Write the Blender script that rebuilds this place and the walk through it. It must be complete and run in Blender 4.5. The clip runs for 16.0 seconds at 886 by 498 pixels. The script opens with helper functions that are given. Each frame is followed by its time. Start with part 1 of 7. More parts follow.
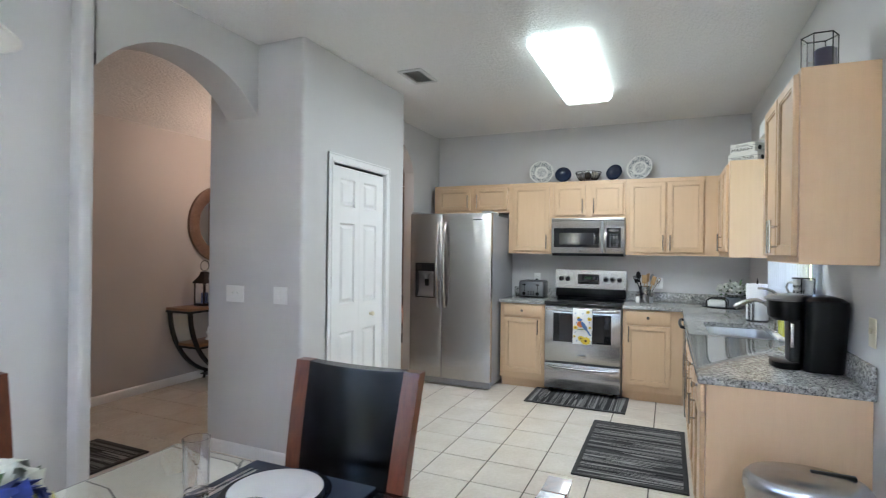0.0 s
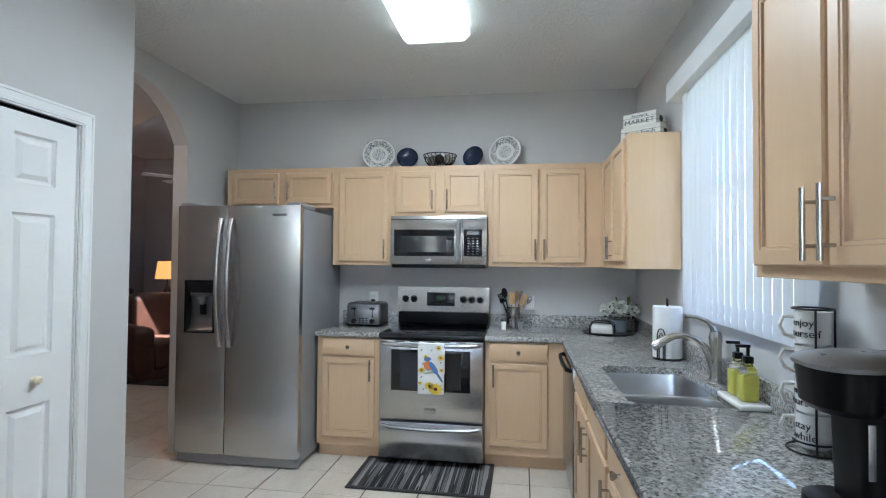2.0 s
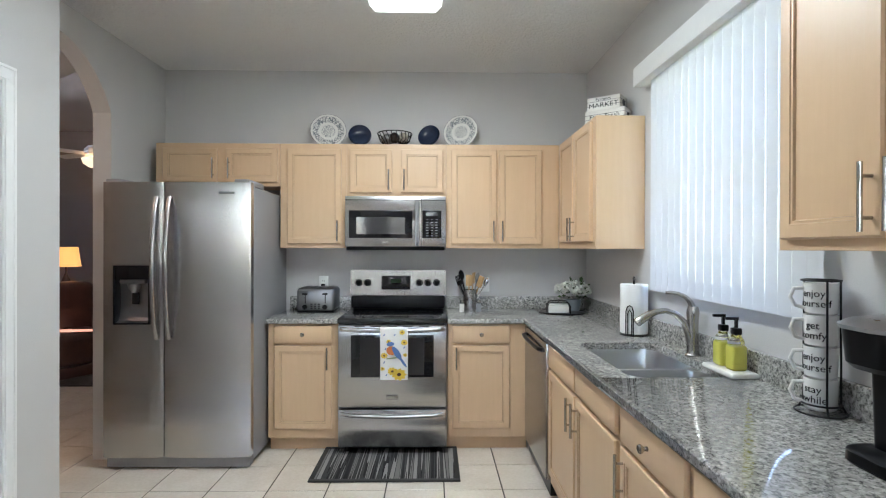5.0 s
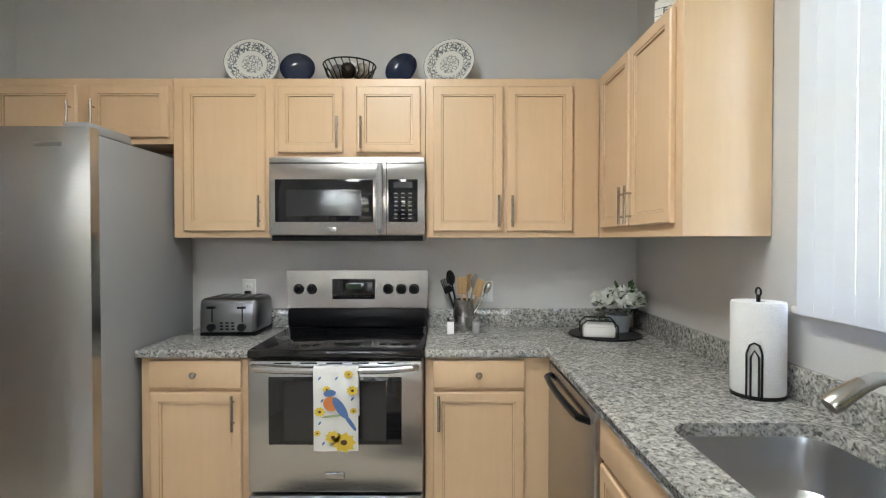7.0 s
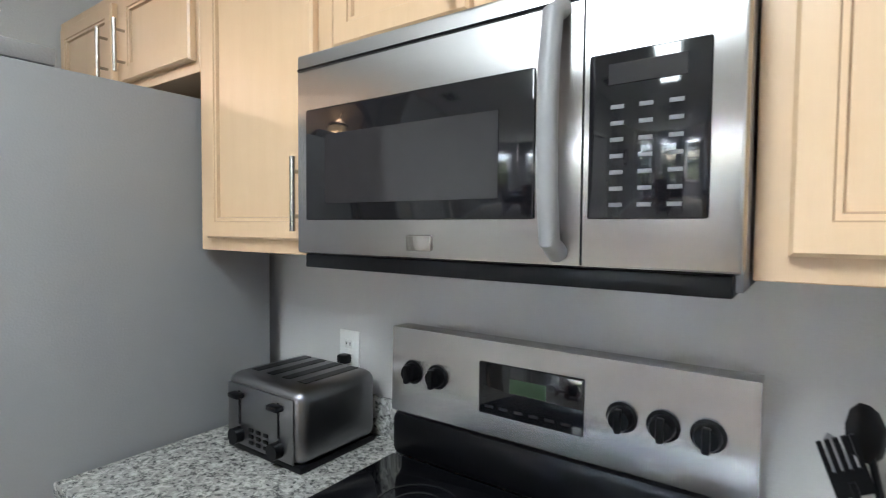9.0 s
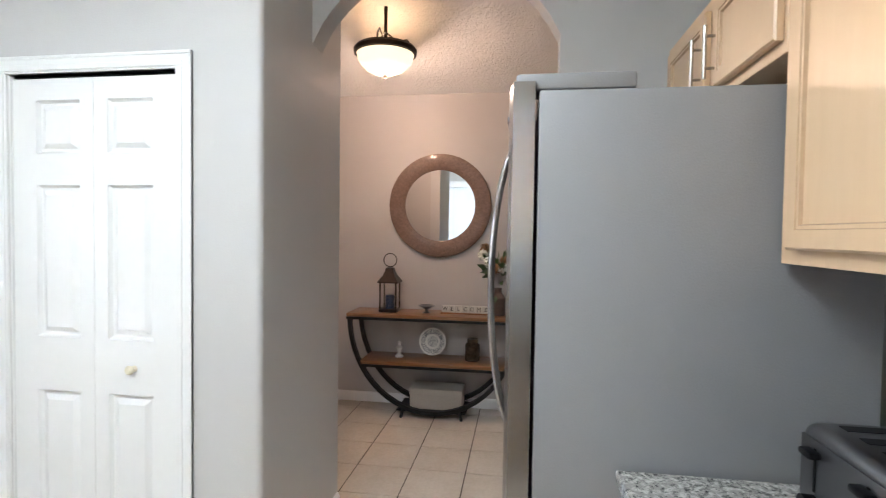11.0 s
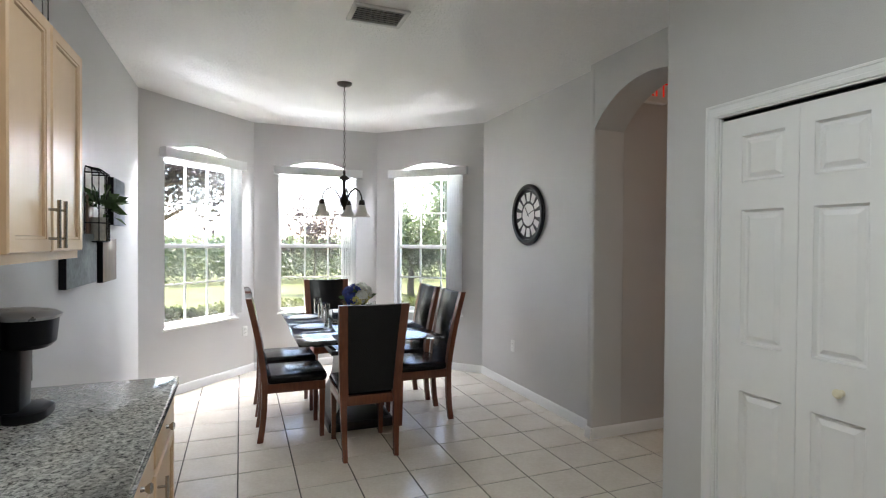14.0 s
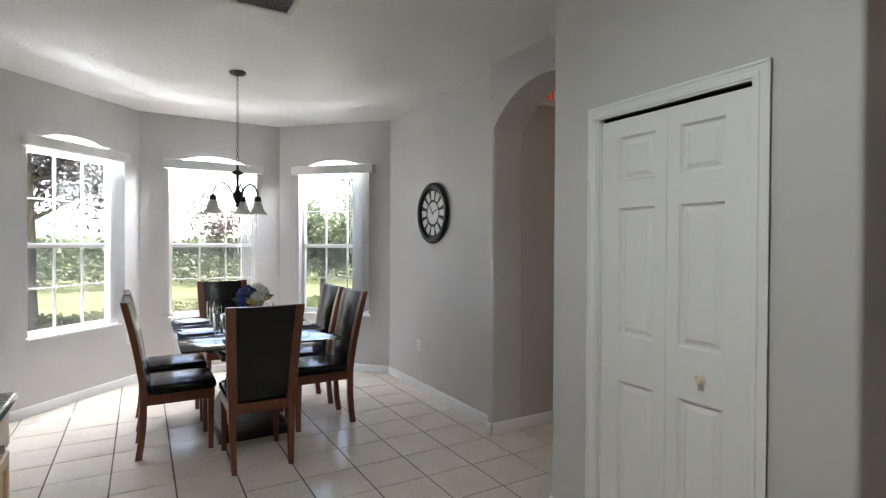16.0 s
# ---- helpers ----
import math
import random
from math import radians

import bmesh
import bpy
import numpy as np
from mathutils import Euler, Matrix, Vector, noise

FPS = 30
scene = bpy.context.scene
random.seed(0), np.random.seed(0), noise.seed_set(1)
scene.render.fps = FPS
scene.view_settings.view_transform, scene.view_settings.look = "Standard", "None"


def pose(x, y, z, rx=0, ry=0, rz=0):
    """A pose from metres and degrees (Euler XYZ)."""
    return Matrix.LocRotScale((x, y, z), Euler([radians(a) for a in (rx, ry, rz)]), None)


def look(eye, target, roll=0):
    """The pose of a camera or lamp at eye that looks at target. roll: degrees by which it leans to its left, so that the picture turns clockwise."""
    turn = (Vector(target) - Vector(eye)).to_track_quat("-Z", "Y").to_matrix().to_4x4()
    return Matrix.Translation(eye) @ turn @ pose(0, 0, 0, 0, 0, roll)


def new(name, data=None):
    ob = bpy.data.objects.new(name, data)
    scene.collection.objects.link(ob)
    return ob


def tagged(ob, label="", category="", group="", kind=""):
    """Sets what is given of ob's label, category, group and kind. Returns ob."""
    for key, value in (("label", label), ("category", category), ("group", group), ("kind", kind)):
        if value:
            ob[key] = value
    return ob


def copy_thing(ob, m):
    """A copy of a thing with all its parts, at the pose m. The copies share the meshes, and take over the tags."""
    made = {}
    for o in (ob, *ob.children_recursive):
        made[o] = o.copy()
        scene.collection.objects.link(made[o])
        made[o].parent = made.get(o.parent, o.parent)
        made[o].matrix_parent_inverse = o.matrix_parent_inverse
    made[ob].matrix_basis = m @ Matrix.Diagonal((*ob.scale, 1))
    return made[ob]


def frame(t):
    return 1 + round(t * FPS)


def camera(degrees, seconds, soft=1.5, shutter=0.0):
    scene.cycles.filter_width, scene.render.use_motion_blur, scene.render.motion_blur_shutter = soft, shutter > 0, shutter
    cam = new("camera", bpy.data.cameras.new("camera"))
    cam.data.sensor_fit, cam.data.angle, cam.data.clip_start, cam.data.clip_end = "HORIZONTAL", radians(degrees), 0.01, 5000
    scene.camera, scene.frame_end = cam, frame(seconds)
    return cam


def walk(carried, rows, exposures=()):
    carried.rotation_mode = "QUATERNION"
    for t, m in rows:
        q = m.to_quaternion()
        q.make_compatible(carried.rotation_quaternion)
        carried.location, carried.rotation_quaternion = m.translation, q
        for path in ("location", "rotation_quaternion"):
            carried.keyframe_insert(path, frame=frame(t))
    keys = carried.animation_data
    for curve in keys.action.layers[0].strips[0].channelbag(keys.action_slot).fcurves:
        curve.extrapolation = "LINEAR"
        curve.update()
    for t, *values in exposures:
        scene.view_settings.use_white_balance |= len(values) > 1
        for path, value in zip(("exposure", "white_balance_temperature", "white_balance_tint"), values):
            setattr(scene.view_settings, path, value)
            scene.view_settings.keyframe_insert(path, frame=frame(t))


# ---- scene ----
cam = camera(81.5, 16.0, soft=1.1, shutter=0.12)
PATH = [
    (0, (0.021, 0.36, 1.471), (-0.785, 2.191, 1.469), 0.7),
    (0.5, (0.012, 0.82, 1.454), (-0.521, 2.748, 1.455), 0.4),
    (1, (-0.01, 1.306, 1.46), (-0.498, 3.245, 1.479), 0.5),
    (1.5, (-0.077, 1.746, 1.461), (-0.458, 3.708, 1.521), 0.5),
    (2, (-0.139, 2.036, 1.459), (-0.442, 4.013, 1.508), 0.5),
    (2.5, (-0.292, 2.13, 1.432), (-0.429, 4.125, 1.47), 0.5),
    (3, (-0.418, 2.138, 1.436), (-0.306, 4.135, 1.4), 0.3),
    (3.5, (-0.506, 2.115, 1.448), (-0.375, 4.109, 1.361), 0.2),
    (4, (-0.538, 2.06, 1.443), (-0.489, 4.059, 1.402), 0.2),
    (4.2, (-0.533, 2.039, 1.443), (-0.478, 4.038, 1.426), 0.2),
    (6.5, (-0.372, 2.927, 1.398), (-0.386, 4.927, 1.397), -0.0),
    (7, (-0.32, 3.452, 1.411), (-0.315, 5.451, 1.378), 0.0),
    (7.5, (-0.262, 3.929, 1.455), (-0.318, 5.928, 1.406), -0.2),
    (8, (-0.248, 4.508, 1.473), (-0.508, 6.49, 1.402), 0.1),
    (10.3, (-0.484, 5.545, 1.496), (-2.45, 5.909, 1.446), 0.9),
    (10.5, (-0.465, 5.523, 1.491), (-2.456, 5.707, 1.442), 0.9),
    (11, (-0.417, 5.448, 1.481), (-2.394, 5.152, 1.42), 0.8),
    (11.5, (-0.352, 5.394, 1.471), (-2.207, 4.652, 1.385), 0.8),
    (12, (-0.299, 5.361, 1.487), (-1.976, 4.274, 1.417), 0.8),
    (12.5, (-0.251, 5.314, 1.489), (-1.725, 3.963, 1.433), 0.7),
    (13, (-0.195, 5.262, 1.477), (-1.429, 3.69, 1.404), 0.7),
    (13.5, (-0.137, 5.229, 1.489), (-1.104, 3.479, 1.429), 0.5),
    (14, (-0.096, 5.215, 1.495), (-0.828, 3.354, 1.469), 0.4),
    (14.5, (-0.087, 5.203, 1.496), (-0.687, 3.295, 1.466), 0.2),
    (15, (-0.101, 5.203, 1.489), (-0.689, 3.291, 1.467), 0.2),
    (15.5, (-0.155, 5.216, 1.487), (-0.896, 3.359, 1.475), 0.3),
    (16, (-0.247, 5.224, 1.48), (-1.26, 3.5, 1.457), 0.3),
]
EXPOSURE = [(0.0, 4.7, 5900, 14), (2.0, 4.55, 5650, 13), (4.0, 4.65, 6000, 15), (6.5, 4.8, 6300, 15), (7.0, 4.7, 6600, 15), (8.2, 4.9, 6050, 13), (10.4, 5.45, 6050, 17), (11.5, 4.95, 6150, 16), (12.5, 4.45, 6250, 15), (14.0, 3.9, 6450, 15), (14.5, 3.9, 6450, 14), (15.0, 3.9, 6450, 14), (16.0, 3.75, 6500, 15)]
walk(cam, [(t, look(eye, target, roll)) for t, eye, target, roll in PATH], EXPOSURE)

# ---- world, sun, exposure ----
SUN_EL, SUN_AZ = radians(66.5), radians(169)
world = bpy.data.worlds.new("sky")
scene.world = world
world.use_nodes = True
wn = world.node_tree.nodes
sky = wn.new("ShaderNodeTexSky")
sky.sky_type, sky.sun_disc, sky.sun_elevation, sky.sun_rotation = "NISHITA", False, SUN_EL, SUN_AZ
world.node_tree.links.new(sky.outputs[0], wn["Background"].inputs[0])
wn["Background"].inputs[1].default_value = 0.10
sun = new("sun", bpy.data.lights.new("sun", "SUN"))
sun.data.energy, sun.data.angle, sun.data.color = 3.2, radians(0.6), (1.0, 0.95, 0.88)
sun.matrix_world = look((6 * math.sin(SUN_AZ) * math.cos(SUN_EL), 6 * math.cos(SUN_AZ) * math.cos(SUN_EL), 6 * math.sin(SUN_EL)), (0, 0, 0))


def lamp(name, kind, m, energy, color, size=0.1, size_y=None):
    d = bpy.data.lights.new(name, kind)
    d.energy, d.color = energy, color
    if kind == "AREA":
        d.shape, d.size, d.size_y = "RECTANGLE", size, size_y or size
    else:
        d.shadow_soft_size = size
    ob = new(name, d)
    ob.matrix_world = m
    return ob


# ---- materials ----
def nodes(name):
    m = bpy.data.materials.new(name)
    m.use_nodes = True
    t = m.node_tree
    return m, t, t.nodes["Principled BSDF"]


def ramp(t, fac, stops, interp="LINEAR"):
    r = t.nodes.new("ShaderNodeValToRGB")
    r.color_ramp.interpolation = interp
    e = r.color_ramp.elements
    while len(e) < len(stops):
        e.new(0.5)
    for k, (p, c) in enumerate(stops):
        e[k].position, e[k].color = p, (*c, 1)
    t.links.new(fac, r.inputs[0])
    return r.outputs[0]


def tex(t, kind, scale, stretch=(1, 1, 1), detail=4, rand=False):
    c = t.nodes.new("ShaderNodeTexCoord")
    mp = t.nodes.new("ShaderNodeMapping")
    mp.inputs["Scale"].default_value = stretch
    t.links.new(c.outputs["Object"], mp.inputs["Vector"])
    if rand:
        oi = t.nodes.new("ShaderNodeObjectInfo")
        mul = t.nodes.new("ShaderNodeMath")
        mul.operation = "MULTIPLY"
        mul.inputs[1].default_value = 37.0
        t.links.new(oi.outputs["Random"], mul.inputs[0])
        t.links.new(mul.outputs[0], mp.inputs["Location"])
    n = t.nodes.new(kind)
    n.inputs["Scale"].default_value = scale
    if "Detail" in n.inputs:
        n.inputs["Detail"].default_value = detail
    t.links.new(mp.outputs[0], n.inputs["Vector"])
    return n


def mix(t, fac, a, b, mode="MIX"):
    n = t.nodes.new("ShaderNodeMix")
    n.data_type, n.blend_type = "RGBA", mode
    for sock, v in ((n.inputs[0], fac), (n.inputs[6], a), (n.inputs[7], b)):
        if isinstance(v, (int, float)):
            sock.default_value = v
        elif isinstance(v, tuple):
            sock.default_value = (*v, 1)
        else:
            t.links.new(v, sock)
    return n.outputs[2]


def bump(t, p, height, strength, dist=0.01):
    b = t.nodes.new("ShaderNodeBump")
    b.inputs["Strength"].default_value, b.inputs["Distance"].default_value = strength, dist
    t.links.new(height, b.inputs["Height"])
    t.links.new(b.outputs[0], p.inputs["Normal"])


def surface(name, color, rough=0.5, metal=0.0, vary=0.08, big=1.5, fine=40, relief=0.05, stretch=(1, 1, 1), rvary=0.08, rand=False, coat=0.0, spec=0.5):
    """A plain surface with broad and fine variation, uneven gloss and slight relief."""
    m, t, p = nodes(name)
    a, b = tex(t, "ShaderNodeTexNoise", big, stretch, 3, rand), tex(t, "ShaderNodeTexNoise", fine, stretch, 5, rand)
    lo, hi = tuple(c * (1 - vary) for c in color), tuple(min(1, c * (1 + vary)) for c in color)
    c1 = ramp(t, a.outputs[0], [(0.3, lo), (0.7, hi)])
    c2 = ramp(t, b.outputs[0], [(0.3, (1 - vary,) * 3), (0.7, (1, 1, 1))])
    t.links.new(mix(t, 1.0, c1, c2, "MULTIPLY"), p.inputs["Base Color"])
    mr = t.nodes.new("ShaderNodeMapRange")
    mr.inputs[3].default_value, mr.inputs[4].default_value = max(0, rough - rvary), min(1, rough + rvary)
    t.links.new(b.outputs[0], mr.inputs[0])
    t.links.new(mr.outputs[0], p.inputs["Roughness"])
    p.inputs["Metallic"].default_value, p.inputs["Coat Weight"].default_value = metal, coat
    p.inputs["Specular IOR Level"].default_value = spec
    if relief:
        bump(t, p, b.outputs[0], relief)
    return m


def glow(name, color, strength):
    m, t, p = nodes(name)
    p.inputs["Base Color"].default_value = (*color, 1)
    p.inputs["Emission Color"].default_value, p.inputs["Emission Strength"].default_value = (*color, 1), strength
    p.inputs["Roughness"].default_value = 0.4
    return m


def glass_like(name, color=(1, 1, 1), rough=0.0, ior=1.45):
    m, t, p = nodes(name)
    p.inputs["Base Color"].default_value = (*color, 1)
    p.inputs["Transmission Weight"].default_value, p.inputs["Roughness"].default_value, p.inputs["IOR"].default_value = 1, rough, ior
    return m


WALL = surface("wall_paint", (0.57, 0.56, 0.55), 0.55, vary=0.02, fine=160, relief=0.12, big=0.8)
HALL_WALL = surface("hall_wall_paint", (0.52, 0.49, 0.47), 0.6, vary=0.02, fine=160, relief=0.12, big=0.8)
TAUPE = surface("living_wall_paint", (0.36, 0.30, 0.26), 0.7, vary=0.03, fine=120, relief=0.1)


def ceiling_material():
    m, t, p = nodes("knockdown_ceiling")
    p.inputs["Base Color"].default_value = (0.80, 0.79, 0.77, 1)
    a, b = tex(t, "ShaderNodeTexNoise", 26, detail=6), tex(t, "ShaderNodeTexVoronoi", 55)
    a.inputs["Distortion"].default_value = 1.2
    h = mix(t, 0.35, ramp(t, a.outputs[0], [(0.44, (0, 0, 0)), (0.56, (1, 1, 1))]), b.outputs["Distance"])
    bump(t, p, h, 0.42, 0.02)
    p.inputs["Roughness"].default_value = 0.38
    return m


CEIL = ceiling_material()
WHITE = surface("white_gloss_paint", (0.80, 0.80, 0.79), 0.35, vary=0.015, relief=0.02)
PLASTIC = surface("white_plastic", (0.78, 0.78, 0.76), 0.4, vary=0.02, relief=0.0)
IVORY = surface("ivory_plastic", (0.72, 0.66, 0.50), 0.4, vary=0.02, relief=0.0)


def tile_material():
    m, t, p = nodes("cream_tile")
    oi = t.nodes.new("ShaderNodeObjectInfo")
    a, b = tex(t, "ShaderNodeTexNoise", 5, rand=True), tex(t, "ShaderNodeTexNoise", 55, rand=True, detail=6)
    c = ramp(t, a.outputs[0], [(0.25, (0.70, 0.635, 0.545)), (0.75, (0.79, 0.735, 0.65))])
    c = mix(t, 0.5, c, ramp(t, b.outputs[0], [(0.35, (0.86, 0.84, 0.80)), (0.65, (1, 1, 1))]), "MULTIPLY")
    c = mix(t, 0.6, c, ramp(t, oi.outputs["Random"], [(0, (0.93, 0.92, 0.91)), (1, (1, 1, 1))]), "MULTIPLY")
    t.links.new(c, p.inputs["Base Color"])
    mr = t.nodes.new("ShaderNodeMapRange")
    mr.inputs[3].default_value, mr.inputs[4].default_value = 0.13, 0.26
    t.links.new(a.outputs[0], mr.inputs[0])
    t.links.new(mr.outputs[0], p.inputs["Roughness"])
    bump(t, p, a.outputs[0], 0.06, 0.01)
    return m


TILE = tile_material()
GROUT = surface("grout", (0.07, 0.057, 0.046), 0.9, vary=0.15, fine=90, relief=0.3)


def maple_material():
    m, t, p = nodes("maple")
    a = tex(t, "ShaderNodeTexNoise", 7, (6, 6, 0.5), 5, True)
    b = tex(t, "ShaderNodeTexNoise", 60, (8, 8, 0.35), 4, True)
    c = ramp(t, a.outputs[0], [(0.3, (0.645, 0.445, 0.27)), (0.7, (0.665, 0.465, 0.288))])
    c = mix(t, 0.5, c, ramp(t, b.outputs[0], [(0.35, (0.975, 0.965, 0.955)), (0.6, (1, 1, 1))]), "MULTIPLY")
    t.links.new(c, p.inputs["Base Color"])
    p.inputs["Roughness"].default_value = 0.36
    p.inputs["Coat Weight"].default_value, p.inputs["Coat Roughness"].default_value = 0.12, 0.25
    bump(t, p, b.outputs[0], 0.03, 0.004)
    return m


MAPLE = maple_material()
# darker maple tone for the narrow steps of the door mouldings
GROOVE = surface("maple_dark_line", (0.49, 0.325, 0.19), 0.5, vary=0.1)


def granite_material():
    m, t, p = nodes("granite")
    v = tex(t, "ShaderNodeTexVoronoi", 125)
    v.inputs["Randomness"].default_value = 1
    n = tex(t, "ShaderNodeTexNoise", 66, detail=8)
    n.inputs["Distortion"].default_value = 0.6
    big = tex(t, "ShaderNodeTexNoise", 6, detail=4)
    c = ramp(t, n.outputs[0], [(0.37, (0.010, 0.010, 0.012)), (0.45, (0.09, 0.09, 0.09)), (0.53, (0.25, 0.25, 0.235)), (0.62, (0.60, 0.58, 0.54))])
    sep = t.nodes.new("ShaderNodeSeparateColor")
    t.links.new(v.outputs["Color"], sep.inputs[0])
    c = mix(t, 0.55, c, ramp(t, sep.outputs[0], [(0.0, (0.015, 0.015, 0.017)), (0.25, (0.11, 0.11, 0.105)), (0.55, (0.27, 0.265, 0.25)), (0.82, (0.60, 0.58, 0.55))], "CONSTANT"))
    c = mix(t, 0.5, c, ramp(t, big.outputs[0], [(0.35, (0.62, 0.64, 0.64)), (0.65, (0.88, 0.88, 0.86))]), "MULTIPLY")
    t.links.new(c, p.inputs["Base Color"])
    p.inputs["Roughness"].default_value, p.inputs["IOR"].default_value = 0.05, 1.58
    bump(t, p, n.outputs[0], 0.006, 0.002)
    return m


GRANITE = granite_material()


def steel_material(name, color, rough, stretch, brushed=0.6):
    m, t, p = nodes(name)
    a, b = tex(t, "ShaderNodeTexNoise", 60, stretch, 6, True), tex(t, "ShaderNodeTexNoise", 3)
    p.inputs["Base Color"].default_value, p.inputs["Metallic"].default_value = (*color, 1), 1
    mr = t.nodes.new("ShaderNodeMapRange")
    mr.inputs[3].default_value, mr.inputs[4].default_value = rough - 0.02, rough + 0.03
    t.links.new(mix(t, 0.4, a.outputs[0], b.outputs[0]), mr.inputs[0])
    t.links.new(mr.outputs[0], p.inputs["Roughness"])
    p.inputs["Anisotropic"].default_value = brushed
    return m


STEEL = steel_material("brushed_steel", (0.48, 0.472, 0.465), 0.25, (0.3, 0.3, 12), 0.92)
NICKEL = steel_material("brushed_nickel", (0.44, 0.42, 0.39), 0.25, (6, 6, 6))
SINK = steel_material("sink_steel", (0.50, 0.50, 0.50), 0.30, (8, 0.4, 1))
GREY_SIDE = surface("grey_enamel", (0.26, 0.26, 0.268), 0.45, vary=0.03, fine=220, relief=0.1)
BLACK = surface("black_plastic", (0.004, 0.004, 0.005), 0.30, vary=0.1, relief=0.0, rvary=0.02, spec=0.2)
BLACK_GLASS = surface("black_glass", (0.008, 0.008, 0.010), 0.06, vary=0.05, relief=0.0, rvary=0.02)
OVEN_GLASS = surface("oven_glass", (0.028, 0.026, 0.028), 0.07, vary=0.05, relief=0.0, rvary=0.02)
IRON = surface("black_iron", (0.012, 0.012, 0.012), 0.5, metal=0.4, vary=0.2, fine=80, relief=0.1)
BRONZE = surface("dark_bronze", (0.035, 0.026, 0.021), 0.4, metal=0.8, vary=0.2)
RUBBER = surface("dark_rubber", (0.03, 0.03, 0.03), 0.7)
GLASS = glass_like("clear_glass")
TABLE_GLASS = glass_like("table_glass", (0.90, 0.97, 0.94))
LEATHER = surface("black_leather", (0.004, 0.004, 0.005), 0.19, vary=0.25, big=4, fine=170, relief=0.05, rvary=0.05, spec=0.28)


def wood_material(name, lo, hi, rough=0.35, stretch=(7, 7, 0.6), coat=0.3):
    m, t, p = nodes(name)
    a, b = tex(t, "ShaderNodeTexNoise", 9, stretch, 6, True), tex(t, "ShaderNodeTexNoise", 70, stretch, 4, True)
    c = ramp(t, a.outputs[0], [(0.3, lo), (0.7, hi)])
    c = mix(t, 0.6, c, ramp(t, b.outputs[0], [(0.35, (0.7, 0.66, 0.62)), (0.6, (1, 1, 1))]), "MULTIPLY")
    t.links.new(c, p.inputs["Base Color"])
    p.inputs["Roughness"].default_value, p.inputs["Coat Weight"].default_value = rough, coat
    bump(t, p, b.outputs[0], 0.05, 0.004)
    return m


CHERRY = wood_material("cherry_stain", (0.105, 0.027, 0.010), (0.18, 0.049, 0.017))
OAK = wood_material("honey_wood", (0.22, 0.10, 0.04), (0.36, 0.18, 0.08), stretch=(7, 0.6, 7))
WALNUT = wood_material("mirror_wood", (0.13, 0.075, 0.05), (0.22, 0.13, 0.09), 0.5)
DARKWOOD = wood_material("dark_base_wood", (0.012, 0.009, 0.009), (0.03, 0.022, 0.02), 0.3)


# ---- mesh tools ----
def box(bm, x0, x1, y0, y1, z0, z1, bev=0.0, seg=2):
    r = bmesh.ops.create_cube(bm, size=1.0)
    vs = r["verts"]
    for v in vs:
        v.co = Vector(((x0 + x1) / 2 + v.co.x * (x1 - x0), (y0 + y1) / 2 + v.co.y * (y1 - y0), (z0 + z1) / 2 + v.co.z * (z1 - z0)))
    if bev:
        bmesh.ops.bevel(bm, geom=list({e for v in vs for e in v.link_edges}), offset=bev, segments=seg, affect="EDGES", profile=0.5)
    return vs


def bmnew():
    return bmesh.new()


def boxes(*items):
    bm = bmesh.new()
    for it in items:
        box(bm, *it)
    return bm


def cyl(bm, p, q, r, r2=None, n=20):
    p, q = Vector(p), Vector(q)
    d = q - p
    m = Matrix.Translation((p + q) / 2) @ d.to_track_quat("Z", "Y").to_matrix().to_4x4()
    bmesh.ops.create_cone(bm, cap_ends=True, segments=n, radius1=r, radius2=r if r2 is None else r2, depth=d.length, matrix=m)
    return bm


def lathe(bm, prof, n=32, at=(0, 0, 0)):
    rings = []
    for r, z in prof:
        if r < 1e-5:
            rings.append([bm.verts.new((at[0], at[1], at[2] + z))])
        else:
            rings.append([bm.verts.new((at[0] + r * math.cos(2 * math.pi * k / n), at[1] + r * math.sin(2 * math.pi * k / n), at[2] + z)) for k in range(n)])
    for a, b in zip(rings, rings[1:]):
        for k in range(n):
            k2 = (k + 1) % n
            f = [a[k % len(a)], a[k2 % len(a)], b[k2 % len(b)], b[k % len(b)]]
            f = list(dict.fromkeys(f))
            if len(f) > 2:
                bm.faces.new(f)
    return bm


def tube(bm, pts, r, n=10, closed=False, flat=None):
    """A round bar along pts; r is one radius or one for each point; flat squeezes it in z."""
    pts = [Vector(p) for p in pts]
    rad = r if isinstance(r, (list, tuple)) else [r] * len(pts)
    rings, up = [], None
    last = len(pts) - 1
    for k, p in enumerate(pts):
        a = pts[(k - 1) % len(pts)] if closed or k else p
        b = pts[(k + 1) % len(pts)] if closed or k < last else p
        d = (b - a).normalized()
        if up is None:
            up = d.orthogonal().normalized()
        up = (up - d * up.dot(d)).normalized()
        side = d.cross(up)
        rings.append([bm.verts.new(p + (up * math.cos(2 * math.pi * j / n) + side * math.sin(2 * math.pi * j / n)) * rad[k]) for j in range(n)])
    for k in range(len(rings) if closed else last):
        a, b = rings[k], rings[(k + 1) % len(rings)]
        for j in range(n):
            bm.faces.new((a[j], a[(j + 1) % n], b[(j + 1) % n], b[j]))
    if not closed:
        bm.faces.new(rings[0][::-1])
        bm.faces.new(rings[-1])
    return bm


def arc(c, r, a0, a1, n, plane="xz"):
    out = []
    for k in range(n + 1):
        a = radians(a0 + (a1 - a0) * k / n)
        u, v = r * math.cos(a), r * math.sin(a)
        out.append({"xz": (c[0] + u, c[1], c[2] + v), "yz": (c[0], c[1] + u, c[2] + v), "xy": (c[0] + u, c[1] + v, c[2])}[plane])
    return out


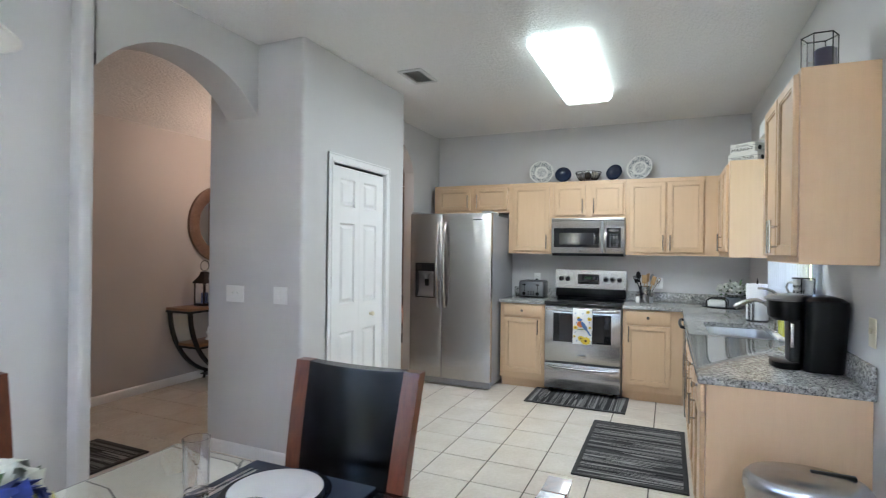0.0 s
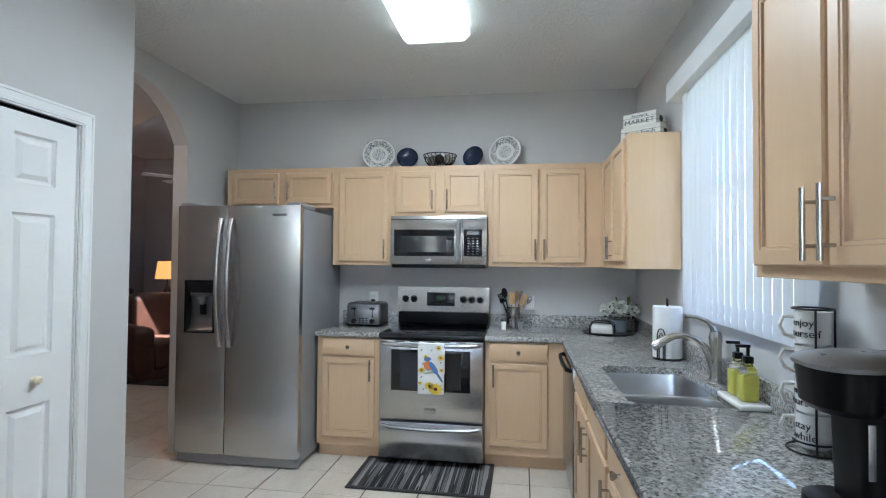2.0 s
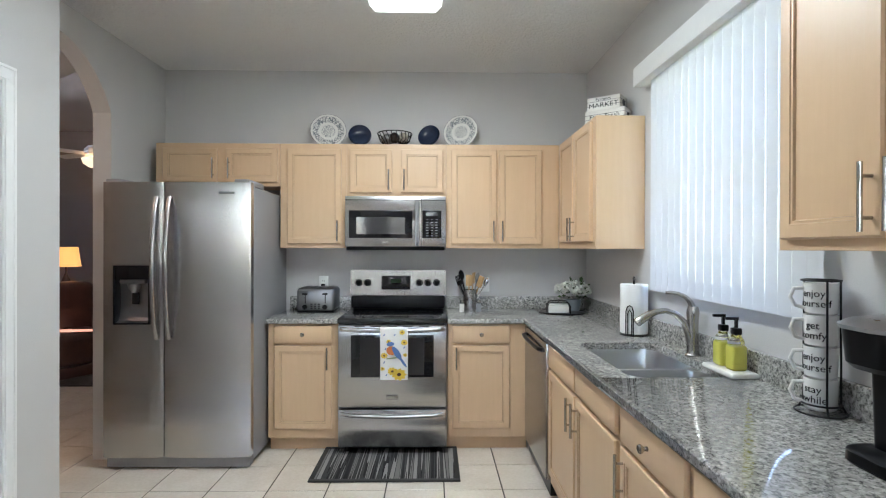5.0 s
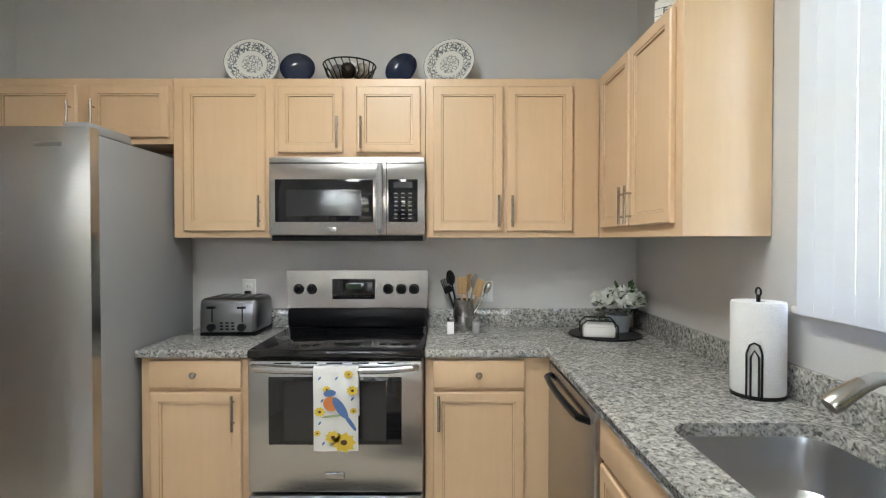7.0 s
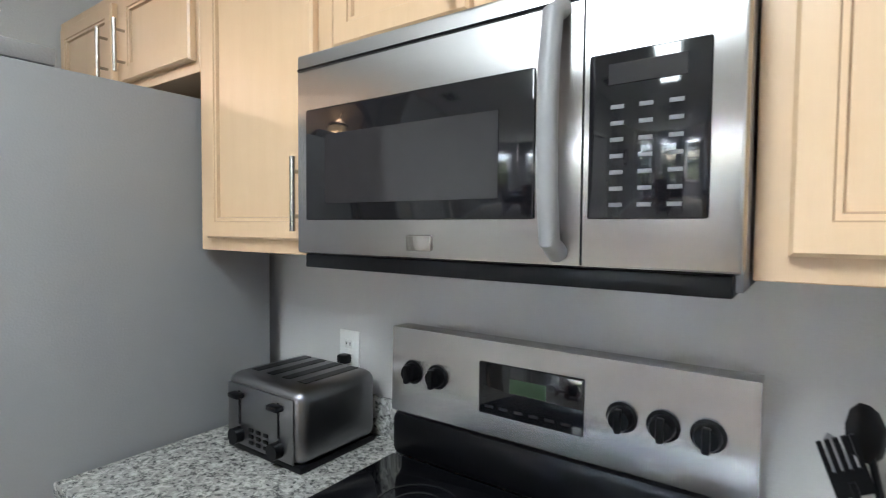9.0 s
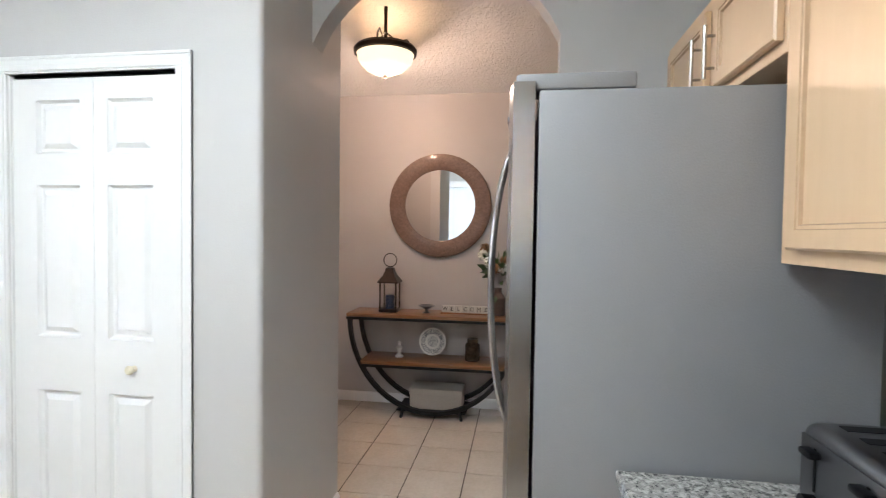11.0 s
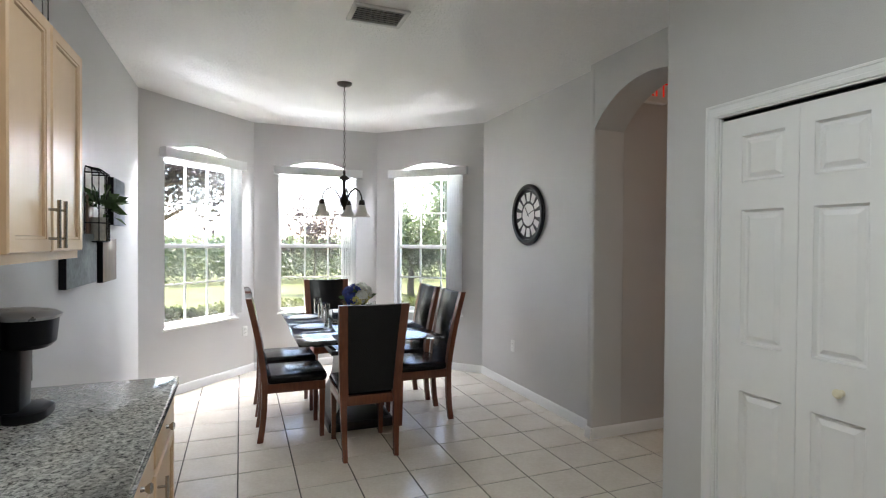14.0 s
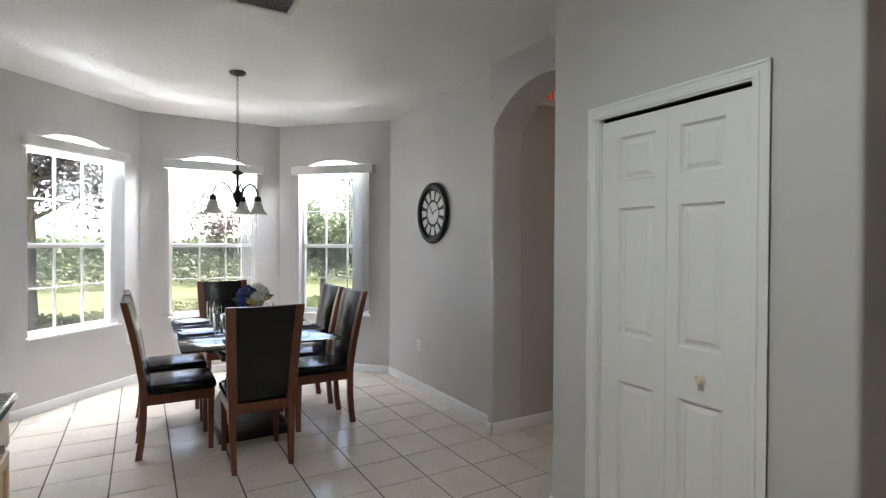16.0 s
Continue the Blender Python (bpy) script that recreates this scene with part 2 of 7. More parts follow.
def prism(bm, outline, z0, z1):
    lo, hi = [bm.verts.new((x, y, z0)) for x, y in outline], [bm.verts.new((x, y, z1)) for x, y in outline]
    n = len(outline)
    bm.faces.new(lo[::-1])
    bm.faces.new(hi)
    for k in range(n):
        bm.faces.new((lo[k], lo[(k + 1) % n], hi[(k + 1) % n], hi[k]))
    return bm


def ball(bm, c, r, s=(1, 1, 1), sub=2):
    bmesh.ops.create_icosphere(bm, subdivisions=sub, radius=r, matrix=Matrix.Translation(c) @ Matrix.Diagonal((*s, 1)))
    return bm


def mesh(name, bm, material, angle=32):
    bmesh.ops.recalc_face_normals(bm, faces=bm.faces)
    me = bpy.data.meshes.new(name)
    bm.to_mesh(me)
    bm.free()
    me.materials.append(material)
    if any(p.material_index for p in me.polygons):
        me.materials.append(GROOVE)
    me.shade_smooth()
    me.set_sharp_from_angle(angle=radians(angle))
    return me


def part(name, bm, material, parent, label=""):
    ob = new(name, mesh(name, bm, material))
    ob.parent = parent
    return tagged(ob, label)


def thing(name, label, category, m=None, group="", kind=""):
    ob = new(name)
    ob.empty_display_size = 0.1
    ob.matrix_world = m or Matrix()
    return tagged(ob, label, category, group, kind)


def solo(name, bm, material, label, category, m=None, group="", kind=""):
    ob = new(name, mesh(name, bm, material))
    ob.matrix_world = m or Matrix()
    return tagged(ob, label, category, group, kind)


def structure(name, bm, material, label="", category="", m=None):
    return solo(name, bm, material, label, category, m, kind="structure")


# ---- the plan ----
XL, XA, XC, XP, XR = -3.03, -2.59, -2.675, -2.20, 0.76
Y0, Y1, YP0, YP1, YB = -0.09, 1.93, 3.09, 4.50, 6.30
H = 2.86
BAY = [(XR, -0.07), (-0.235, -1.11), (-1.685, -1.11), (XC, Y0)]
T = 0.14


def wall_mesh(length, height, thick, openings=(), z_floor=0.0):
    """A wall along x, inner face at y = 0, thickness to +y; openings: (x0, x1, z0, z_spring, rise)."""
    bm, x = bmesh.new(), 0.0
    for x0, x1, z0, zs, rise in sorted(openings):
        if x0 > x + 1e-4:
            box(bm, x, x0, 0, thick, z_floor, height)
        if z0 > z_floor:
            box(bm, x0, x1, 0, thick, z_floor, z0)
        if not rise:
            box(bm, x0, x1, 0, thick, zs, height)
        else:
            half = (x1 - x0) / 2
            rad = (half * half + rise * rise) / (2 * rise)
            cx, cz, n = (x0 + x1) / 2, zs + rise - rad, 24
            pts = []
            for k in range(n + 1):
                px = x0 + (x1 - x0) * k / n
                pts.append((px, cz + math.sqrt(max(0, rad * rad - (px - cx) ** 2))))
            rows = [[bm.verts.new((px, yy, zz)) for px, zz in pts] for yy in (0, thick)]
            tops = [[bm.verts.new((px, yy, height)) for px, zz in pts] for yy in (0, thick)]
            for k in range(n):
                bm.faces.new((rows[0][k], rows[0][k + 1], tops[0][k + 1], tops[0][k]))
                bm.faces.new((rows[1][k + 1], rows[1][k], tops[1][k], tops[1][k + 1]))
                bm.faces.new((rows[0][k + 1], rows[0][k], rows[1][k], rows[1][k + 1]))
                bm.faces.new((tops[0][k], tops[0][k + 1], tops[1][k + 1], tops[1][k]))
        x = x1
    if x < length - 1e-4:
        box(bm, x, length, 0, thick, z_floor, height)
    return bm


def round_corners(bm, spots, r=0.022):
    es = [e for e in bm.edges if abs(e.verts[0].co.x - e.verts[1].co.x) < 1e-5 and abs(e.verts[0].co.y - e.verts[1].co.y) < 1e-5
          and any(abs(e.verts[0].co.x - a) < 1e-3 and abs(e.verts[0].co.y - b) < 1e-3 for a, b in spots)]
    bmesh.ops.bevel(bm, geom=es, offset=r, segments=4, affect="EDGES", profile=0.5)
    return bm


# kitchen window in the east wall: y from 3.64 to 4.98
KW0, KW1, KWZ0, KWZ1 = 3.86, 4.99, 1.21, 2.42
structure("wall_east", wall_mesh(YB - BAY[0][1], H, T, [(YB - KW1, YB - KW0, KWZ0, KWZ1, 0)]), WALL, "pale grey painted wall with the kitchen window", "wall", pose(XR, YB, 0, rz=-90))
structure("wall_north", wall_mesh(XR + T + 2.66, H, T), WALL, "pale grey painted kitchen end wall", "wall", pose(-2.66, YB, 0))
# kitchen archway wall beside the refrigerator
structure("wall_arch_kitchen", wall_mesh(YB - YP1, H, 0.12, [(0, 1.10, 0, 2.33, 0.36)]), WALL, "pale grey wall with an arched opening to the hall", "wall", pose(-2.66, YP1, 0, rz=90))
# dining archway wall
structure("wall_arch_dining", round_corners(wall_mesh(YP0 - Y1, H, 0.28, [(0.065, YP0 - Y1, 0, 2.36, 0.27)]), [(0, 0), (0.065, 0)], 0.02), WALL, "pale grey wall with an arched opening to the hall", "wall", pose(XA, Y1, 0, rz=90))
structure("wall_clock", wall_mesh(Y1 - Y0, H, T), WALL, "pale grey painted dining wall", "wall", pose(XC, Y0, 0, rz=90))
# pantry closet, four walls, door opening in its east face
PD0, PD1, PDZ = 3.425, 4.16, 2.085
bm = boxes((XP - 0.11, XP, YP0, PD0, 0, H), (XP - 0.11, XP, PD1, YP1, 0, H), (XP - 0.11, XP, PD0, PD1, PDZ, H))
structure("wall_pantry_east", round_corners(bm, [(XP, YP0), (XP, YP1)]), WALL, "pale grey pantry wall with rounded corners", "wall")
structure("wall_pantry_south", boxes((XL, XP - 0.11, YP0, YP0 + 0.11, 0, H)), WALL, "pale grey pantry side wall", "wall")
structure("wall_pantry_north", boxes((XL, XP - 0.11, YP1 - 0.11, YP1, 0, H)), WALL, "pale grey pantry side wall", "wall")
structure("wall_pantry_west", boxes((XL, XL + 0.11, YP0 + 0.11, YP1 - 0.11, 0, H)), HALL_WALL, "hall side of the pantry wall", "wall")

# bay walls with arched windows
BW = 0.90
bay_walls = []
for k, (a, b) in enumerate(zip(BAY, BAY[1:])):
    ax, ay, bx_, by = *a, *b
    # seen from inside, the walls run from west to east
    length = math.hypot(ax - bx_, ay - by)
    ang = math.degrees(math.atan2(by - ay, bx_ - ax))
    m = pose(ax, ay, 0, rz=ang)
    x0 = (length - BW) / 2
    bay_walls.append((m, length, x0))
    structure(f"wall_bay_{k + 1}", wall_mesh(length, H, T, [(x0, x0 + BW, 0.65, 2.32, 0.12)]), WALL, "pale grey bay wall with an arched window", "wall", m)

# ceilings and floors
structure("ceiling", prism(bmesh.new(), [(XR + T, YB + T), (XL, YB + T), (XL, YP0), (XL - 0.04, YP0), (XL - 0.04, Y1), (XC - T, Y1), (XC - T, -0.15), (-1.75, -1.26), (-0.17, -1.26), (XR + T, -0.13)], H, H + 0.12), CEIL, "white knockdown textured ceiling", "ceiling")
HX0, HY0 = -4.75, Y1 + 0.065
bm = bmesh.new()
for x, z in ((HX0 - 0.1, 2.62), (XL + 0.08, 3.36)):
    for y in (HY0 - 0.2, 6.9):
        bm.verts.new((x, y, z))
        bm.verts.new((x, y, z + 0.1))
bmesh.ops.convex_hull(bm, input=bm.verts)
structure("ceiling_hall", bm, CEIL, "sloping hall ceiling", "ceiling")
structure("wall_hall_upper", boxes((XL - 0.04, XL + 0.10, Y1 - 0.2, 7.0, H + 0.121, 3.5)), HALL_WALL, "upper hall wall", "wall")
structure("wall_hall_west", boxes((HX0 - T, HX0, HY0 - 0.2, 6.9, 0, 3.6)), HALL_WALL, "warm grey hall wall", "wall")
structure("wall_hall_south", boxes((HX0, XA - 0.281, HY0 - T, HY0, 0, 3.5)), HALL_WALL, "hall wall at the entrance", "wall")
structure("ground", boxes((-400, 400, -400, 400, -0.45, -0.30)), surface("lawn", (0.14, 0.165, 0.04), 0.9, vary=0.35, big=0.4, fine=25, relief=0.6), "sunny green lawn", "ground")
# unseen pale slab, added by the bay to bounce sun onto the ceiling
structure("patio", boxes((-4.0, 3.0, -4.6, -1.31, -0.30, -0.27)), surface("concrete", (0.38, 0.365, 0.345), 0.85, vary=0.08, big=1.2, fine=60, relief=0.3), "unseen pale slab added to bounce sunlight indoors", "patio")

# ---- trim ----
BB_H, BB_T = 0.085, 0.014


def baseboard(name, p, q):
    """A baseboard along the wall from p to q, the room on its left."""
    d = Vector((q[0] - p[0], q[1] - p[1], 0))
    bm = bmesh.new()
    prof = [(0, 0), (BB_T, 0), (BB_T, BB_H - 0.02), (BB_T * 0.45, BB_H - 0.004), (0, BB_H)]
    a, b = [[bm.verts.new((x, y, z)) for y, z in prof] for x in (0, d.length)]
    for k in range(5):
        bm.faces.new((a[k], a[(k + 1) % 5], b[(k + 1) % 5], b[k]))
    bm.faces.new(a)
    bm.faces.new(b[::-1])
    structure(name, bm, WHITE, "white painted baseboard", "baseboard", pose(p[0], p[1], 0, rz=math.degrees(math.atan2(d.y, d.x))))


baseboard("baseboard", (XC, Y1), (XC, Y0))
for a, b in zip(BAY[::-1], BAY[::-1][1:]):
    baseboard("baseboard", a, b)
baseboard("baseboard", BAY[0], (XR, 2.86))
baseboard("baseboard", (XA, Y1 + 0.065), (XA, Y1))
baseboard("baseboard", (XA, Y1), (XC, Y1))
baseboard("baseboard", (HX0, 6.9), (HX0, HY0))
baseboard("baseboard", (HX0, HY0), (XA, HY0))
baseboard("baseboard", (XP, YP0), (XL, YP0))
baseboard("baseboard", (XP, PD0 - 0.07), (XP, YP0))
baseboard("baseboard", (XP, YP1), (XP, PD1 + 0.07))
baseboard("baseboard", (XL, YP1), (XP, YP1))
baseboard("baseboard", (-2.66, YB), (-2.66, 5.60))

# ---- bay windows ----
window_glass = GLASS
BLIND = surface("blind_vinyl", (0.74, 0.74, 0.73), 0.5, vary=0.03)


def screen_material():
    m, t, p = nodes("insect_mesh")
    tr = t.nodes.new("ShaderNodeBsdfTransparent")
    p.inputs["Base Color"].default_value, p.inputs["Roughness"].default_value = (0.10, 0.10, 0.105, 1), 0.6
    mx = t.nodes.new("ShaderNodeMixShader")
    mx.inputs[0].default_value = 0.36
    t.links.new(tr.outputs[0], mx.inputs[1])
    t.links.new(p.outputs[0], mx.inputs[2])
    t.links.new(mx.outputs[0], t.nodes["Material Output"].inputs[0])
    return m


SCREEN = screen_material()
MARBLE = surface("polished_sill", (0.80, 0.79, 0.77), 0.12, vary=0.03, fine=30, relief=0.0, rvary=0.02)


def bay_window(k, m, length, x0):
    x1, z0, zs, rise = x0 + BW, 0.65, 2.32, 0.12
    w = thing(f"window_{k}", "white framed arched window with a grid of muntins", "window", m, "bay windows", "structure")
    half = BW / 2
    rad = (half * half + rise * rise) / (2 * rise)
    cx, cz = (x0 + x1) / 2, zs + rise - rad
    y0, y1 = 0.075, 0.125
    bm = boxes((x0, x0 + 0.035, y0, y1, z0, zs + 0.01), (x1 - 0.035, x1, y0, y1, z0, zs + 0.01), (x0, x1, y0, y1, z0, z0 + 0.045))
    edge = [(x0 + BW * j / 18, cz + math.sqrt(rad * rad - (x0 + BW * j / 18 - cx) ** 2)) for j in range(19)]
    for (ax, az), (bx2, bz) in zip(edge, edge[1:]):
        vs = [bm.verts.new(c) for c in ((ax, y0, az - 0.035), (bx2, y0, bz - 0.035), (bx2, y0, bz), (ax, y0, az), (ax, y1, az - 0.035), (bx2, y1, bz - 0.035), (bx2, y1, bz), (ax, y1, az))]
        for f in ((0, 1, 2, 3), (7, 6, 5, 4), (0, 4, 5, 1), (2, 6, 7, 3)):
            bm.faces.new([vs[j] for j in f])
    part("window_frame", bm, WHITE, w)
    zm = 1.44
    part("sash_rail", boxes((x0 + 0.034, x1 - 0.034, y0 - 0.012, y1 - 0.01, zm - 0.022, zm + 0.022, 0.004)), WHITE, w, "white meeting rail")
    part("transom_bar", boxes((x0 + 0.034, x1 - 0.034, y0 - 0.006, y1 - 0.01, 2.24, 2.285, 0.004)), WHITE, w)
    for j in (1, 2):
        xx = x0 + 0.035 + (BW - 0.07) * j / 3
        part("muntin", boxes((xx - 0.008, xx + 0.008, 0.088, 0.108, z0 + 0.04, 2.38)), WHITE, w)
    for zz in (1.06, 1.85):
        part("muntin", boxes((x0 + 0.034, x1 - 0.034, 0.089, 0.107, zz - 0.008, zz + 0.008)), WHITE, w)
    pane = part("pane", boxes((x0 + 0.02, x1 - 0.02, 0.096, 0.100, z0 + 0.03, zs + 0.04)), window_glass, w)
    pane.visible_shadow = False
    part("insect_screen", boxes((x0 + 0.034, x1 - 0.034, 0.113, 0.1145, z0 + 0.044, zm - 0.021)), SCREEN, w, "fine grey insect screen")
    part("window_sill", boxes((x0 - 0.02, x1 + 0.02, -0.025, 0.09, z0 - 0.02, z0 + 0.004, 0.006)), MARBLE, w, "white marble sill")
    b = thing("vertical_blind", "white vertical blind drawn open under a valance", "blind", m, "bay blinds")
    part("valance", boxes((x0 - 0.055, x1 + 0.075, -0.085, -0.004, 2.275, 2.37, 0.006)), BLIND, b)
    for j in range(9):
        xs = x1 - 0.165 + j * 0.021
        part("slat", boxes((xs - 0.0015, xs + 0.0015, -0.078 + 0.004 * (j % 2), -0.006, 0.70, 2.275)), BLIND, b)
    wand = cyl(bmesh.new(), (x1 - 0.20, -0.05, 2.27), (x1 - 0.20, -0.05, 1.35), 0.005, n=8)
    part("wand", wand, PLASTIC, b)


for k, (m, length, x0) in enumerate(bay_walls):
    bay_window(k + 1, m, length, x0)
    # added strip lamp, hidden behind the valance, boosting the sky light at the opening's head
    lamp("window_fill_lamp", "AREA", m @ look((x0 + BW / 2, 0.035, 2.345), (x0 + BW / 2, -1.9, 0.2)), (4.9, 3.6, 2.3)[k], (0.90, 0.95, 1.0), 0.84, 0.05)


# ---- kitchen window with closed blinds ----
def translucent(name, color, share=0.55):
    m, t, p = nodes(name)
    tr = t.nodes.new("ShaderNodeBsdfTranslucent")
    tr.inputs[0].default_value = (*color, 1)
    mx = t.nodes.new("ShaderNodeMixShader")
    mx.inputs[0].default_value = share
    p.inputs["Base Color"].default_value, p.inputs["Roughness"].default_value = (*color, 1), 0.5
    t.links.new(p.outputs[0], mx.inputs[1])
    t.links.new(tr.outputs[0], mx.inputs[2])
    t.links.new(mx.outputs[0], t.nodes["Material Output"].inputs[0])
    return m


SLAT = translucent("blind_slat", (0.64, 0.66, 0.69), 0.085)
w = thing("window_4", "white framed kitchen window over the sink", "window", kind="structure")
part("window_frame", boxes((XR + 0.08, XR + 0.12, KW0, KW0 + 0.04, KWZ0, KWZ1), (XR + 0.08, XR + 0.12, KW1 - 0.04, KW1, KWZ0, KWZ1), (XR + 0.08, XR + 0.12, KW0 + 0.04, KW1 - 0.04, KWZ0, KWZ0 + 0.05), (XR + 0.08, XR + 0.12, KW0 + 0.04, KW1 - 0.04, KWZ1 - 0.05, KWZ1), (XR + 0.08, XR + 0.12, KW0 + 0.04, KW1 - 0.04, 1.80, 1.84)), WHITE, w)
pane = part("pane", boxes((XR + 0.098, XR + 0.102, KW0 + 0.02, KW1 - 0.02, KWZ0 + 0.02, KWZ1 - 0.02)), window_glass, w)
pane.visible_shadow = False
part("window_sill", boxes((XR - 0.02, XR + 0.09, KW0 - 0.02, KW1 + 0.02, KWZ0 - 0.018, KWZ0 + 0.004, 0.006)), WHITE, w)
# unseen area lamp added outside the pane, standing in for sky behind the blind
lamp("window_fill_lamp", "AREA", look((XR + 0.45, (KW0 + KW1) / 2, 1.82), (0, (KW0 + KW1) / 2, 1.82)), 0.25, (0.86, 0.93, 1.0), 1.5, 1.3)
b = thing("vertical_blind", "closed white vertical blind glowing with daylight", "blind")
part("valance", boxes((XR - 0.10, XR - 0.004, KW0 - 0.27, KW1 + 0.08, 2.36, 2.47, 0.006)), BLIND, b)
n = 18
for j in range(n):
    yc = KW0 - 0.19 + (KW1 + 0.14 - KW0) * (j + 0.5) / n
    bm = bmesh.new()
    s = math.radians(0.8 + 0.5 * math.sin(j * 2.3))
    rows = []
    for q in range(7):
        u = (q / 6 - 0.5) * 0.0712
        bow = 0.0012 * math.cos(math.pi * (q / 6 - 0.5))
        rows.append((bm.verts.new((XR - 0.05 + u * math.sin(s) - bow, yc + u * math.cos(s), 1.198)), bm.verts.new((XR - 0.05 + u * math.sin(s) - bow, yc + u * math.cos(s), 2.365))))
    for (a, b1), (c, d) in zip(rows, rows[1:]):
        bm.faces.new((a, c, d, b1))
    part("slat", bm, SLAT, b)


# ---- pantry door ----
def panel_leaf(bm, y0, y1, z0, z1, x, panels, s0, s1):
    """A moulded leaf facing +x: stiles and rails proud of a ground, raised fields in the panels."""
    box(bm, x - 0.034, x - 0.015, y0, y1, z0, z1)
    ys = [y0, y0 + s0, y1 - s1, y1]
    zs = [z0] + [z for pr in panels for z in pr] + [z1]
    box(bm, x - 0.0151, x, ys[0], ys[1], z0, z1)
    box(bm, x - 0.0151, x, ys[2], ys[3], z0, z1)
    for k in range(0, len(zs), 2):
        box(bm, x - 0.0151, x, ys[1], ys[2], zs[k], zs[k + 1])
    for a, b2 in panels:
        vs = []
        for inset, xx in ((0.001, x - 0.001), (0.010, x - 0.0145), (0.020, x - 0.0145), (0.040, x - 0.002)):
            vs.append([bm.verts.new((xx, yy, zz)) for yy, zz in ((ys[1] + inset, a + inset), (ys[2] - inset, a + inset), (ys[2] - inset, b2 - inset), (ys[1] + inset, b2 - inset))])
        for r0, r1 in zip(vs, vs[1:]):
            for q in range(4):
                bm.faces.new((r0[q], r0[(q + 1) % 4], r1[(q + 1) % 4], r1[q]))
        bm.faces.new(vs[-1])


door = thing("door_1", "closed white six-panel bifold pantry door", "door", kind="structure")
PANELS = [(0.22, 0.83), (1.045, 1.65), (1.775, 1.985)]
mid = (PD0 + PD1) / 2
for a, b2, s0, s1 in ((PD0 + 0.006, mid - 0.001, 0.105, 0.06), (mid + 0.001, PD1 - 0.006, 0.06, 0.105)):
    bm = bmesh.new()
    panel_leaf(bm, a, b2, 0.015, PDZ - 0.015, XP - 0.012, PANELS, s0, s1)
    part("door_leaf", bm, WHITE, door)
bm = lathe(bmesh.new(), [(0, 0.0), (0.013, 0.0), (0.010, 0.012), (0.017, 0.022), (0.018, 0.030), (0.012, 0.038), (0, 0.040)], 16)
bmesh.ops.transform(bm, matrix=pose(XP - 0.013, 3.966, 0.935, 0, 90, 0), verts=bm.verts)
part("door_knob", bm, IVORY, door, "small round ivory knob")
part("door_track", boxes((XP - 0.05, XP - 0.02, PD0 + 0.005, PD1 - 0.005, PDZ - 0.008, PDZ)), BLACK, door)


def casing(bm, y0, y1, z1, x, w):
    for a, b2, d in ((0, w, 0.012), (0.008, w * 0.45, 0.018), (w * 0.8, w, 0.016)):
        box(bm, x, x + d, y0 - b2, y0 - a, 0, z1 + a, 0.002, 1)
        box(bm, x, x + d, y1 + a, y1 + b2, 0, z1 + a, 0.002, 1)
        box(bm, x, x + d, y0 - b2, y1 + b2, z1 + a, z1 + b2, 0.002, 1)
    return bm


structure("trim", casing(bmesh.new(), PD0, PD1, PDZ, XP + 0.001, 0.066), WHITE, "white moulded door casing", "trim")
structure("trim", boxes((XP - 0.11, XP, PD0, PD0 + 0.005, 0, PDZ), (XP - 0.11, XP, PD1 - 0.005, PD1, 0, PDZ), (XP - 0.11, XP, PD0 + 0.005, PD1 - 0.005, PDZ - 0.0, PDZ + 0.004)), WHITE, "white door jamb", "trim")


# ---- cabinets ----
def pull(bm, x, z, length, y, vertical=True):
    """A bar pull with two posts standing off the plane y towards -y."""
    h = length / 2
    if vertical:
        cyl(bm, (x, y - 0.028, z - h), (x, y - 0.028, z + h), 0.006, n=12)
        for s in (-0.6, 0.6):
            cyl(bm, (x, y, z + s * h), (x, y - 0.028, z + s * h), 0.0045, n=10)
    return bm


def knob(bm, x, z, y):
    k = lathe(bmesh.new(), [(0, 0), (0.008, 0), (0.006, 0.010), (0.013, 0.018), (0.015, 0.024), (0.011, 0.029), (0, 0.030)], 16)
    bmesh.ops.transform(k, matrix=pose(x, y, z, 90, 0, 0), verts=k.verts)
    me = bpy.data.meshes.new("k")
    k.to_mesh(me)
    bm.from_mesh(me)
    bpy.data.meshes.remove(me)
    k.free()
    return bm


def panel_door(bm, x0, x1, z0, z1, y=-0.002, th=0.020, f=0.052):
    """A framed door: mitred-look frame with a moulded step down to a flat panel."""
    if min(x1 - x0, z1 - z0) < 0.2:
        f = 0.036
    prof = [(0.0, y), (0.0, y - th + 0.005), (0.005, y - th), (f - 0.012, y - th), (f - 0.010, y - th + 0.003), (f - 0.003, y - th + 0.003), (f, y - th + 0.010), (f + 0.004, y - th + 0.010)]
    rings = [[bm.verts.new((xx, yy, zz)) for xx, zz in ((x0 + i, z0 + i), (x1 - i, z0 + i), (x1 - i, z1 - i), (x0 + i, z1 - i))] for i, yy in prof]
    for k, (r0, r1) in enumerate(zip(rings, rings[1:])):
        for q in range(4):
            bm.faces.new((r0[q], r0[(q + 1) % 4], r1[(q + 1) % 4], r1[q])).material_index = int(k in (3, 5))
    bm.faces.new(rings[-1])
    bm.faces.new(rings[0][::-1])
    return bm


def slab(bm, x0, x1, z0, z1, y=-0.002):
    box(bm, x0, x1, y - 0.02, y, z0, z1, 0.005, 2)
    return bm


